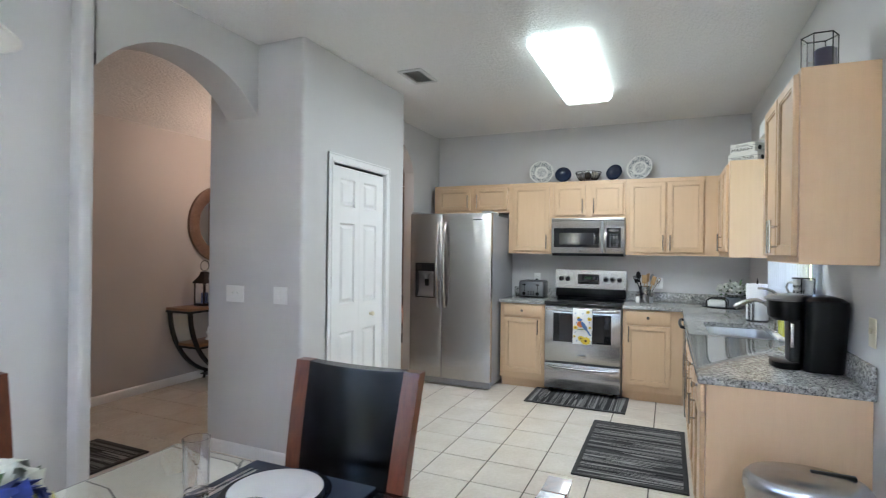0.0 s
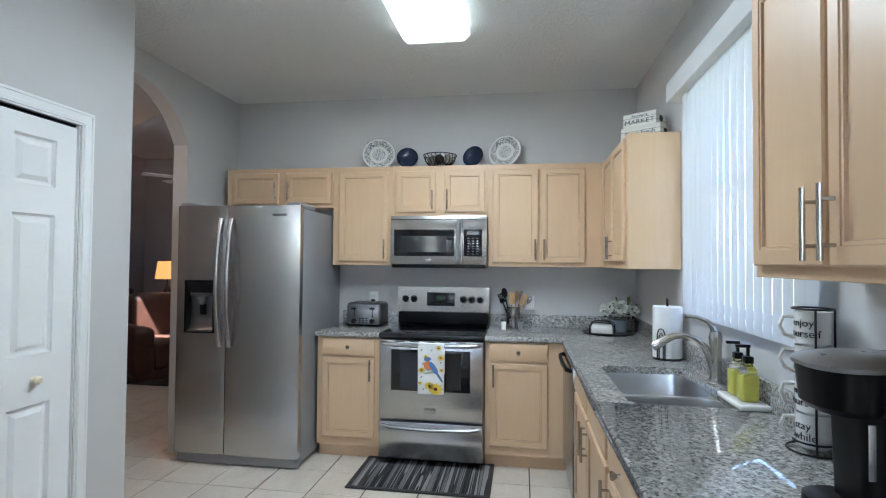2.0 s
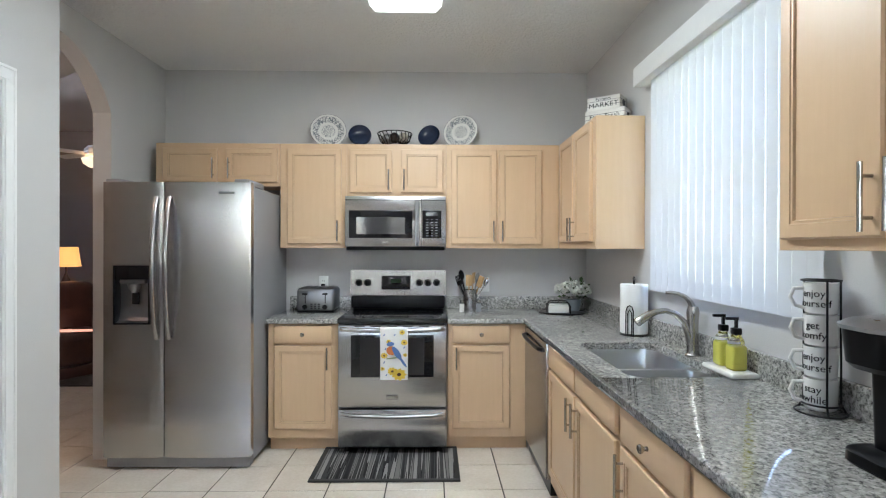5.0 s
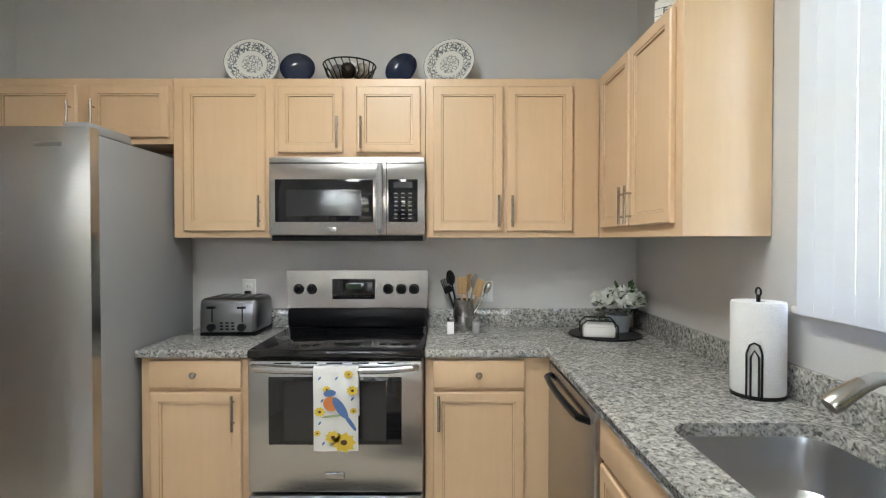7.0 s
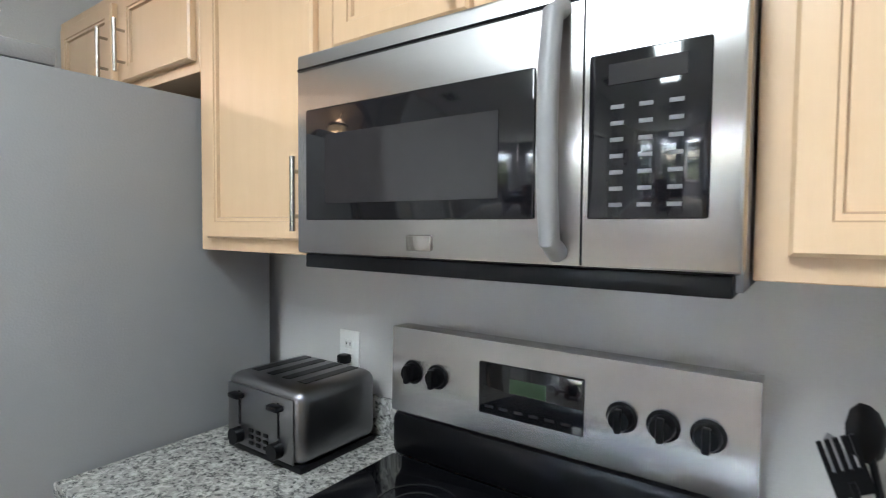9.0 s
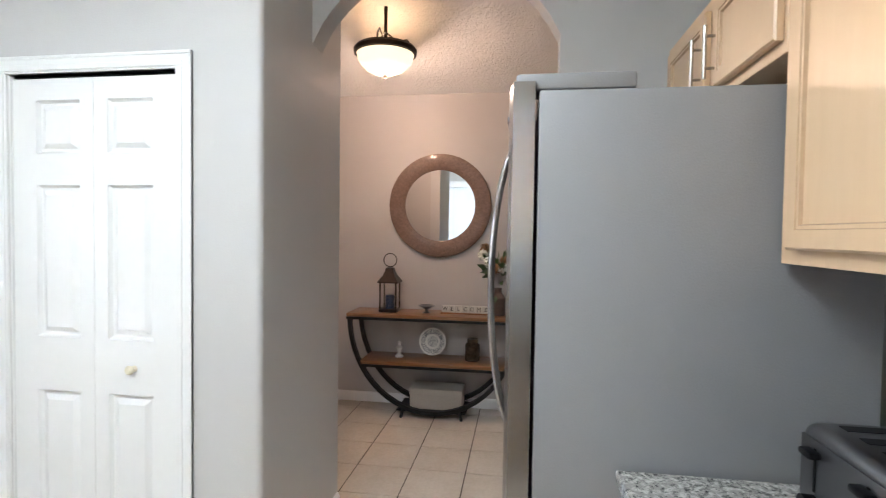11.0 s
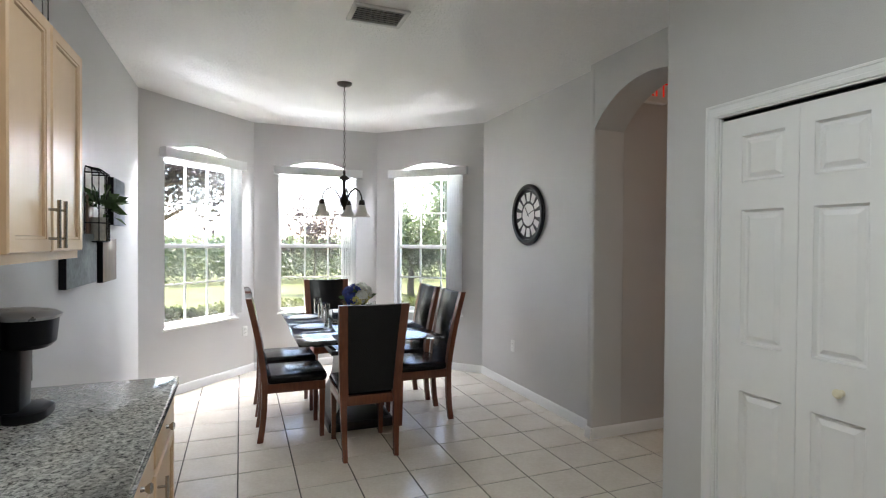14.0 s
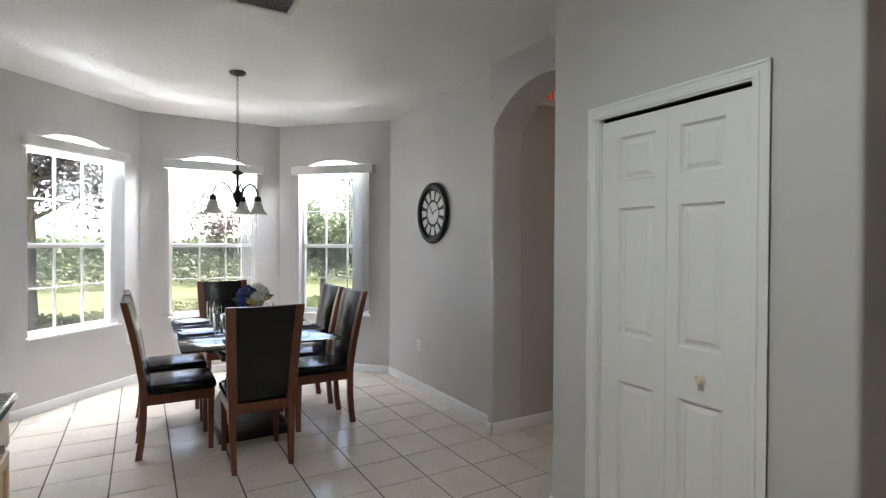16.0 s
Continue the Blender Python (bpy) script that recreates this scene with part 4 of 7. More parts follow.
part("top_vent", boxes((0.004, 0.746, -0.014, -0.0115, 0.366, 0.37)), BLACK, mw)

# ---- ceiling fluorescent fixture ----
fx = thing("ceiling_light", "glowing acrylic wraparound fluorescent ceiling fixture", "ceiling light", pose(-0.655, 4.37, H))
bm = bmesh.new()
prism(bm, [(-0.20, 0), (-0.205, -0.05), (-0.17, -0.085), (0.17, -0.085), (0.205, -0.05), (0.20, 0)], -0.70, 0.70)
bmesh.ops.transform(bm, matrix=pose(0, 0, 0, 90, 0, 0), verts=bm.verts)
bmesh.ops.bevel(bm, geom=[e for e in bm.edges if abs(e.verts[0].co.y - e.verts[1].co.y) < 1e-5], offset=0.02, segments=3, affect="EDGES", profile=0.5)
part("diffuser", bm, glow("fluorescent_glow", (0.86, 1.0, 0.91), 0.13), fx)
lamp("fluorescent_tubes", "AREA", pose(-0.655, 4.37, H - 0.0875), 1.6, (0.92, 1.0, 0.98), 0.33, 1.34)
part("housing", boxes((-0.15, 0.15, -0.66, 0.66, -0.012, 0.0)), WHITE, fx)

# ---- floor ----
structure("floor", boxes((HX0, XR + 0.1, -1.25, 7.6, -0.14, -0.004)), GROUT, "grout bed of the tiled floor", "floor")


def text_mesh(words, size, depth=0.002, align="CENTER"):
    c = bpy.data.curves.new("words", "FONT")
    c.body, c.size, c.extrude, c.align_x, c.align_y, c.resolution_u = words, size, depth, align, "CENTER", 3
    o = bpy.data.objects.new("words", c)
    scene.collection.objects.link(o)
    bpy.context.view_layer.update()
    me = bpy.data.meshes.new_from_object(o.evaluated_get(bpy.context.evaluated_depsgraph_get()))
    bpy.data.objects.remove(o)
    bpy.data.curves.remove(c)
    return me


def lettering(name, words, size, material, parent, m, depth=0.0015):
    me = text_mesh(words, size, depth)
    me.materials.clear()
    me.materials.append(material)
    ob = new(name, me)
    ob.parent = parent
    ob.matrix_basis = m
    return ob


# ---- dining chairs ----
def dining_chair(m):
    c = thing("dining_chair", "cherry-framed dining chair with black leather seat and back", "chair", m, "chairs round the table")
    part("seat", boxes((-0.215, 0.215, -0.20, 0.235, 0.43, 0.50, 0.028, 3)), LEATHER, c)
    part("apron", boxes((-0.205, 0.205, -0.215, 0.222, 0.365, 0.432, 0.004)), CHERRY, c)

    def side(z):
        """How far the back leans at height z."""
        u = max(0.0, (z - 0.43) / 0.65)
        return -0.222 - 0.115 * u ** 1.4

    zs = [0.36, 0.45, 0.55, 0.66, 0.78, 0.90, 1.0, 1.075]
    for s in (-1, 1):
        bm = bmesh.new()
        prev = None
        for z in [0.0, 0.12, 0.25] + zs:
            y = side(z) if z > 0.36 else -0.222 - 0.03 * (1 - z / 0.36) ** 2
            w = 0.04 if z > 0.3 else 0.028 + 0.012 * z / 0.3
            x0 = s * (0.193 + 0.045 * z)
            x1 = x0 - s * w * (1.42 if z > 0.36 else 1.05)
            ring = [bm.verts.new(p) for p in ((x0, y - 0.02, z), (x1, y - 0.02, z), (x1, y + 0.022, z), (x0, y + 0.022, z))]
            if prev:
                for q in range(4):
                    bm.faces.new((prev[q], prev[(q + 1) % 4], ring[(q + 1) % 4], ring[q]))
            else:
                bm.faces.new(ring[::-1])
            prev = ring
        bm.faces.new(prev)
        part("back_post", bm, CHERRY, c)
        bm = bmesh.new()
        prism(bm, [(-0.5, -0.5), (0.5, -0.5), (0.5, 0.5), (-0.5, 0.5)], 0, 1)
        for v in bm.verts:
            w = 0.03 if v.co.z < 0.5 else 0.042
            v.co = Vector((s * 0.182 + v.co.x * w, 0.198 + v.co.y * w, v.co.z * 0.366))
        part("leg", bm, CHERRY, c)
    bm = bmesh.new()
    nx = 8
    grid = []
    for z in [0.46 + 0.61 * k / 10 for k in range(11)]:
        row = []
        for k in range(nx + 1):
            u = 2 * k / nx - 1
            x = u * (0.158 + 0.045 * (z - 0.4))
            puff = 0.014 * (1 - u * u)
            row.append((x, side(z) + 0.020 + puff, z + (0.004 * u * u if z > 1.06 else 0)))
        grid.append(row)
    fr_, bk = [[bm.verts.new(p) for p in row] for row in grid], [[bm.verts.new((p[0], side(p[2]) - 0.018, p[2])) for p in row] for row in grid]
    for a in range(10):
        for k in range(nx):
            bm.faces.new((fr_[a][k], fr_[a][k + 1], fr_[a + 1][k + 1], fr_[a + 1][k]))
            bm.faces.new((bk[a][k + 1], bk[a][k], bk[a + 1][k], bk[a + 1][k + 1]))
        for k, flip in ((0, 1), (nx, 0)):
            bm.faces.new((fr_[a][k], fr_[a + 1][k], bk[a + 1][k], bk[a][k]))
    for k in range(nx):
        bm.faces.new((fr_[10][k], fr_[10][k + 1], bk[10][k + 1], bk[10][k]))
        bm.faces.new((fr_[0][k + 1], fr_[0][k], bk[0][k], bk[0][k + 1]))
    part("backrest", bm, LEATHER, c, "black leather backrest")
    return c


chair = dining_chair(pose(-0.935, 1.50, 0, rz=180))
for x, y, r in ((-0.482, 1.02, 90), (-0.48, 0.39, 91), (-1.505, 1.02, -90), (-1.50, 0.46, -89), (-0.98, -0.25, 0)):
    copy_thing(chair, pose(x, y, 0, rz=r))

# ---- glass table ----
TZ = 0.786
tb = thing("dining_table", "clear glass dining table on a dark wooden pedestal", "table", pose(-0.995, 0.77, 0))
bm = boxes((-0.53, 0.53, -0.85, 0.85, TZ - 0.013, TZ, 0.004))
part("tabletop", bm, TABLE_GLASS, tb, "clear bevelled glass top")
part("base_plinth", boxes((-0.26, 0.26, -0.42, 0.42, 0.0, 0.07, 0.006)), DARKWOOD, tb)
part("shelf", boxes((-0.24, 0.24, -0.40, 0.40, 0.60, 0.635, 0.005)), DARKWOOD, tb)
for s in (-1, 1):
    bm = bmesh.new()
    o = []
    for k in range(13):
        u = k / 12
        o.append((s * (0.10 + 0.30 * (2 * u - 1) ** 2 * (1 if u > 0.5 else 0.45)), 0.07 + (TZ - 0.095) * u))
    lo = [[bm.verts.new((x, yy, z)) for x, z in o] for yy in (-0.36, 0.36)]
    li = [[bm.verts.new((x - s * 0.035, yy, z)) for x, z in o] for yy in (-0.36, 0.36)]
    for k in range(12):
        bm.faces.new((lo[0][k], lo[0][k + 1], lo[1][k + 1], lo[1][k]))
        bm.faces.new((li[0][k], li[1][k], li[1][k + 1], li[0][k + 1]))
        for q in (0, 1):
            bm.faces.new((lo[q][k], li[q][k], li[q][k + 1], lo[q][k + 1]))
    for k in (0, 12):
        bm.faces.new((lo[0][k], lo[1][k], li[1][k], li[0][k]))
    part("side_panel", bm, DARKWOOD, tb)
for x in (-0.3, 0.3):
    for y in (-0.34, 0.34):
        part("glass_pad", cyl(bmesh.new(), (x * 1.25, y, TZ - 0.03), (x * 1.25, y, TZ - 0.0135), 0.022), NICKEL, tb)

# ---- table settings ----
MAT_BLUE = surface("placemat_weave", (0.06, 0.075, 0.11), 0.8, vary=0.3, fine=260, relief=0.5)
PORCELAIN = surface("porcelain", (0.78, 0.77, 0.74), 0.15, vary=0.02, relief=0.0, rvary=0.03)
NAVY = surface("navy_glaze", (0.018, 0.028, 0.06), 0.15, vary=0.2, relief=0.0, rvary=0.03)
SILVER = steel_material("cutlery_steel", (0.72, 0.72, 0.72), 0.15, (4, 4, 4))
placemat_box = (-0.22, 0.22, -0.16, 0.16, 0.0, 0.003)


def plate_setting(m):
    solo("placemat", boxes(placemat_box), MAT_BLUE, "dark blue woven placemat on the glass table", "placemat", m, "placemats")
    p = thing("dinner_plate", "white dinner plate on a navy charger plate", "plate", m @ pose(0, 0.0, 0.0032), "dinner plates")
    part("charger", lathe(bmesh.new(), [(0, 0.0), (0.09, 0.0), (0.145, 0.010), (0.150, 0.012), (0.146, 0.014), (0.09, 0.005), (0, 0.005)], 48), NAVY, p, "navy charger plate")
    part("plate", lathe(bmesh.new(), [(0, 0.0055), (0.07, 0.0055), (0.085, 0.011), (0.125, 0.018), (0.127, 0.020), (0.122, 0.021), (0.085, 0.0155), (0.07, 0.010), (0, 0.010)], 48), PORCELAIN, p)
    for x, nm in ((0.175, "knife"), (0.195, "fork")):
        bm = boxes((-0.006, 0.006, -0.10, 0.0, 0.0, 0.003, 0.001))
        if nm == "knife":
            box(bm, -0.009, 0.009, -0.001, 0.11, 0.0005, 0.0022, 0.0006)
        else:
            box(bm, -0.004, 0.004, -0.001, 0.05, 0.0, 0.003, 0.001)
            for q in (-0.009, -0.003, 0.003, 0.009):
                box(bm, q - 0.0018, q + 0.0018, 0.055, 0.10, 0.0, 0.003)
            box(bm, -0.011, 0.011, 0.045, 0.06, 0.0, 0.003)
        solo(nm, bm, SILVER, f"polished steel {nm} beside a plate", nm, m @ pose(x - 0.01, 0, 0.0035), "cutlery")


def tumbler(x, y, h=0.15, r=0.036):
    solo("tumbler", lathe(bmesh.new(), [(0, 0), (r * 0.86, 0), (r * 0.88, 0.003), (r, h), (r - 0.0025, h), (r * 0.84, 0.014), (0, 0.012)], 28), GLASS, "clear straight drinking glass on the table", "glass", pose(x, y, TZ + 0.0005), "tumblers")


for x, y, r in ((-0.955, 1.465, 180), (-0.635, 0.95, 90), (-0.635, 0.38, 90), (-1.355, 0.95, -90), (-1.355, 0.40, -90), (-1.0, 0.09, 0)):
    plate_setting(pose(x, y, TZ + 0.0005, rz=r))
for x, y, h in ((-1.165, 1.385, 0.155), (-0.735, 1.14, 0.17), (-0.78, 0.70, 0.17), (-0.77, 0.56, 0.15), (-1.22, 0.78, 0.15), (-1.22, 0.57, 0.16), (-0.80, 0.06, 0.15)):
    tumbler(x, y, h)

PETAL_B = surface("blue_petals", (0.03, 0.06, 0.30), 0.7, vary=0.4, big=20)
PETAL_Y = surface("yellow_petals", (0.55, 0.50, 0.16), 0.7, vary=0.3, big=20)
PETAL_W = surface("white_petals", (0.68, 0.70, 0.62), 0.7, vary=0.15, big=20)
LEAF = surface("leaf_green", (0.06, 0.12, 0.035), 0.55, vary=0.35, big=12)
DRIED = surface("dried_petals", (0.28, 0.15, 0.07), 0.8, vary=0.4, big=15)
rnd = random.Random(4)


def petals(bm, c, r, count, size, squash=1.0):
    """A blossom head: many small bent petals round a centre."""
    for k in range(count):
        d = Vector((rnd.gauss(0, 1), rnd.gauss(0, 1), rnd.gauss(0.25, 0.9))).normalized()
        p = Vector(c) + Vector((d.x, d.y, d.z * squash)) * r * rnd.uniform(0.7, 1.05)
        u = d.orthogonal().normalized()
        u.rotate(Matrix.Rotation(rnd.uniform(0, 6.28), 3, d))
        v = d.cross(u)
        s = size * rnd.uniform(0.7, 1.2)
        a = [bm.verts.new(p + u * s * x + v * s * y + d * s * z) for x, y, z in ((-0.9, 0, 0.3), (0, -0.6, 0), (0.9, 0, 0.35), (0, 0.6, 0))]
        bm.faces.new(a)
    return bm


def leaves(bm, c, spread, count, size, up=0.3):
    for k in range(count):
        d = Vector((rnd.gauss(0, 1), rnd.gauss(0, 1), rnd.gauss(up, 0.6))).normalized()
        p = Vector(c) + d * spread * rnd.uniform(0.3, 1.0)
        u = d.orthogonal().normalized()
        u.rotate(Matrix.Rotation(rnd.uniform(0, 6.28), 3, d))
        s = size * rnd.uniform(0.6, 1.2)
        w = u * s * 0.28
        tip, midp = p + d * s, p + d * s * 0.5 + Vector((0, 0, s * 0.12))
        a = [bm.verts.new(q) for q in (p, midp + w, tip, midp - w)]
        bm.faces.new(a)
    return bm


fv = thing("flower_arrangement", "blue, yellow and white artificial flowers in a navy vase", "flowers", pose(-1.05, 0.75, TZ + 0.001))
part("vase", lathe(bmesh.new(), [(0, 0), (0.05, 0), (0.07, 0.03), (0.075, 0.08), (0.055, 0.13), (0.05, 0.15), (0.055, 0.16), (0.045, 0.155), (0.04, 0.13), (0, 0.13)], 28), NAVY, fv)
part("foliage", leaves(bmesh.new(), (0, 0, 0.17), 0.12, 70, 0.06), LEAF, fv)
for k in range(20):
    a, rr = k * 2.4, 0.03 + 0.105 * (k % 4) / 3
    c = (rr * math.cos(a), rr * math.sin(a), 0.265 - 0.55 * rr + 0.012 * (k % 5))
    part("blossom", petals(bmesh.new(), c, 0.050, 80, 0.026), (PETAL_B, PETAL_Y, PETAL_B, PETAL_B, PETAL_W)[k % 5], fv)
solo("glass_vase", lathe(bmesh.new(), [(0, 0), (0.035, 0), (0.04, 0.01), (0.03, 0.06), (0.045, 0.15), (0.042, 0.15), (0.027, 0.06), (0.035, 0.015), (0, 0.012)], 28), GLASS, "small clear glass vase beside the flowers", "vase", pose(-1.16, 0.62, TZ + 0.0005))

# ---- chandelier ----
FROST = translucent("frosted_glass", (0.80, 0.78, 0.74))
ch = thing("chandelier", "bronze chandelier with three frosted bell shades on a chain", "chandelier", pose(-0.926, 0.76, 0))
part("canopy", lathe(bmesh.new(), [(0, H), (0.065, H), (0.066, H - 0.008), (0.05, H - 0.022), (0.012, H - 0.03), (0, H - 0.04)], 32), BRONZE, ch)
bm, z, k = bmesh.new(), H - 0.035, 0
while z > 2.10:
    pl = "xz" if k % 2 else "yz"
    pts = arc((0, 0, z - 0.010), 0.009, 0, 180, 6, pl) + arc((0, 0, z - 0.030), 0.009, 180, 360, 6, pl)
    tube(bm, pts, 0.0022, 6, closed=True)
    z -= 0.034
    k += 1
part("chain", bm, BRONZE, ch)
part("column", lathe(bmesh.new(), [(0, 2.11), (0.008, 2.10), (0.01, 2.07), (0.045, 2.045), (0.048, 2.038), (0.014, 2.02), (0.010, 1.94), (0.02, 1.90), (0.035, 1.87), (0.04, 1.85), (0.028, 1.82), (0.012, 1.79), (0.014, 1.775), (0, 1.76)], 24), BRONZE, ch)
for a in (-30, 208, 250):
    ca, sa = math.cos(radians(a)), math.sin(radians(a))
    pts = [(rr * ca, rr * sa, zz) for rr, zz in ((0.03, 1.86), (0.07, 1.93), (0.12, 1.965), (0.17, 1.945), (0.195, 1.90), (0.20, 1.86))]
    arm = part("arm", tube(bmesh.new(), pts, 0.007, 10), BRONZE, ch)
    part("socket", lathe(bmesh.new(), [(0, 0.035), (0.022, 0.03), (0.028, 0.0), (0.03, -0.012), (0, -0.012)], 20, (0.20 * ca, 0.20 * sa, 1.835)), BRONZE, arm)
    part("shade", lathe(bmesh.new(), [(0.028, 0), (0.036, -0.02), (0.044, -0.055), (0.06, -0.085), (0.082, -0.105), (0.079, -0.105), (0.057, -0.084), (0.041, -0.055), (0.033, -0.02), (0.025, 0)], 28, (0.20 * ca, 0.20 * sa, 1.822)), FROST, arm, "frosted glass bell shade")

# ---- wall clock ----
wc = thing("wall_clock", "round black wall clock with white numeral panels", "clock", pose(XC + 0.002, 0.925, 1.765, 90, 0, 90) @ Matrix.Diagonal((1.03, 1.03, 1, 1)))
part("case", lathe(bmesh.new(), [(0.0, 0.004), (0.262, 0.004), (0.268, 0.002), (0.283, 0.012), (0.282, 0.030), (0.262, 0.042), (0.235, 0.038), (0.228, 0.022), (0.226, 0.014), (0, 0.014)], 56), BLACK, wc)
DIAL = surface("dial_white", (0.70, 0.69, 0.66), 0.5, vary=0.05)
part("dial", lathe(bmesh.new(), [(0, 0.018), (0.098, 0.018), (0.104, 0.0145)], 40), DIAL, wc)
for k in range(12):
    a = radians(30 * k)
    bm = bmesh.new()
    prism(bm, [(-0.022, 0.125), (0.022, 0.125), (0.032, 0.205), (-0.032, 0.205)], 0.0142, 0.018)
    for q in range(1 + k % 3):
        xx = (q - (k % 3) / 2) * 0.014
        box(bm, xx - 0.0025, xx + 0.0025, 0.143, 0.188, 0.0182, 0.0186)
    bmesh.ops.rotate(bm, cent=(0, 0, 0), matrix=Matrix.Rotation(-a, 3, "Z"), verts=bm.verts)
    part("numeral_panel", bm, DIAL, wc)
for a, ln, w in ((35, 0.085, 0.006), (-70, 0.12, 0.004)):
    bm = boxes((-w, w, -0.02, ln, 0.019, 0.0205))
    bmesh.ops.rotate(bm, cent=(0, 0, 0), matrix=Matrix.Rotation(radians(a), 3, "Z"), verts=bm.verts)
    part("pointer", bm, BLACK, wc)


# ---- vents, plates, sign ----
VENT = surface("vent_enamel", (0.62, 0.62, 0.60), 0.45, vary=0.04)


def ceiling_vent(x0, x1, y0, y1, across):
    v = thing("ceiling_vent", "white louvred air vent in the ceiling", "vent", pose((x0 + x1) / 2, (y0 + y1) / 2, H), "ceiling vents")
    w, d = (x1 - x0) / 2, (y1 - y0) / 2
    part("frame", boxes((-w, w, -d, -d + 0.03, -0.014, 0, 0.004), (-w, w, d - 0.03, d, -0.014, 0, 0.004), (-w, -w + 0.03, -d + 0.03, d - 0.03, -0.014, 0, 0.004), (w - 0.03, w, -d + 0.03, d - 0.03, -0.014, 0, 0.004)), VENT, v)
    part("backing", boxes((-w + 0.03, w - 0.03, -d + 0.03, d - 0.03, -0.002, 0)), BLACK, v)
    n = 7
    for k in range(n):
        u = (k + 0.5) / n * 2 - 1
        bm = boxes((-0.011, 0.011, -0.5, 0.5, -0.001, 0.001))
        if across:
            mm = pose(u * (w - 0.03), 0, -0.009, 0, 42, 0) @ Matrix.Diagonal((1, 2 * (d - 0.03), 1, 1))
        else:
            mm = pose(0, u * (d - 0.03), -0.009, 0, 0, 90) @ pose(0, 0, 0, 0, 42, 0) @ Matrix.Diagonal((1, 2 * (w - 0.03), 1, 1))
        bmesh.ops.transform(bm, matrix=mm, verts=bm.verts)
        part("slat", bm, VENT, v)


ceiling_vent(-1.95, -1.745, 3.90, 4.23, True)
ceiling_vent(-1.03, -0.69, 2.05, 2.30, False)


def cover_plate(name, label, m, w, kind, material=PLASTIC):
    """A wall plate in its own xz plane, facing -y."""
    o = thing(name, label, name.split("_")[-1], m)
    part("plate", boxes((-w / 2, w / 2, -0.006, 0, -0.058, 0.058, 0.003)), material, o)
    n = 1 if w < 0.1 else 2
    for k in range(n):
        x = (k - (n - 1) / 2) * 0.046
        if kind == "rocker":
            part("rocker", boxes((x - 0.017, x + 0.017, -0.010, -0.005, -0.034, 0.034, 0.002)), material, o)
        elif kind == "toggle":
            part("toggle", boxes((x - 0.005, x + 0.005, -0.016, -0.005, -0.004, 0.016, 0.002)), material, o)
        else:
            for z in (-0.02, 0.02):
                s_ = part("socket", boxes((x - 0.017, x + 0.017, -0.009, -0.005, z - 0.014, z + 0.014, 0.004)), material, o)
                part("slot", boxes((x - 0.008, x - 0.006, -0.0096, -0.0085, z - 0.004, z + 0.006), (x + 0.006, x + 0.008, -0.0096, -0.0085, z - 0.004, z + 0.006)), BLACK, s_)
    return o


cover_plate("light_switch", "white double light switch plate", pose(-2.775, YP0 - 0.001, 1.135), 0.165, "toggle")
cover_plate("light_switch", "white double rocker switch plate", pose(-2.37, YP0 - 0.001, 1.14), 0.118, "rocker")
cover_plate("light_switch", "ivory light switch plate by the counter", pose(XR - 0.001, 2.89, 1.16, rz=-90), 0.075, "toggle", IVORY)
cover_plate("wall_outlet", "white wall outlet above the backsplash", pose(-1.385, YB - 0.001, 1.14), 0.075, "socket")
cover_plate("wall_outlet", "white wall outlet above the backsplash", pose(-0.075, YB - 0.001, 1.13), 0.075, "socket")
cover_plate("wall_outlet", "white wall outlet by the coffee maker", pose(XR - 0.001, 3.33, 1.13, rz=-90), 0.075, "socket")
cover_plate("wall_outlet", "white wall outlet near the floor", pose(XC + 0.001, 0.625, 0.447, rz=90), 0.075, "socket")
m0 = bay_walls[0][0]
cover_plate("wall_outlet", "white wall outlet near the floor", m0 @ pose(1.30, -0.001, 0.475), 0.075, "socket")

RED = glow("exit_red", (0.85, 0.04, 0.02), 0.03)
ex = thing("exit_sign", "white box exit sign with lit red letters", "sign", pose(-3.09, HY0 + 0.001, 2.705, rz=180))
part("box", boxes((-0.16, 0.16, -0.05, 0, -0.10, 0.10, 0.006)), PLASTIC, ex)
lettering("letters", "EXIT", 0.165, RED, ex, pose(0, -0.051, 0, 90, 0, 0))

# ---- kitchen counter things ----
ts = thing("toaster", "brushed steel four-slice toaster", "toaster", pose(-1.385, 6.125, CZ) @ Matrix.Diagonal((1, 1, 1.02, 1)))
DKSTEEL = steel_material("dark_brushed_steel", (0.24, 0.24, 0.25), 0.3, (12, 0.3, 0.3))
part("body", boxes((-0.145, 0.145, -0.12, 0.13, 0.012, 0.185, 0.03, 4)), DKSTEEL, ts)
part("base", boxes((-0.14, 0.14, -0.115, 0.125, 0.0, 0.016, 0.004)), BLACK, ts)
part("front_panel", boxes((-0.125, 0.125, -0.124, -0.118, 0.02, 0.165, 0.003)), DKSTEEL, ts)
for x in (-0.09, -0.03, 0.03, 0.09):
    part("slot", boxes((x - 0.014, x + 0.014, -0.07, 0.10, 0.180, 0.1862)), BLACK, ts)
for x in (-0.075, 0.075):
    part("lever_track", boxes((x - 0.003, x + 0.003, -0.1255, -0.123, 0.07, 0.15)), BLACK, ts)
    part("lever", boxes((x - 0.02, x + 0.02, -0.145, -0.123, 0.135, 0.148, 0.004)), BLACK, ts)
    part("dial", cyl(bmesh.new(), (x, -0.124, 0.045), (x, -0.145, 0.045), 0.019), BLACK, ts)
for x in (-0.028, 0.0, 0.028):
    for z in (0.035, 0.05, 0.065):
        part("button", boxes((x - 0.008, x + 0.008, -0.127, -0.123, z - 0.004, z + 0.004, 0.001)), BLACK, ts)

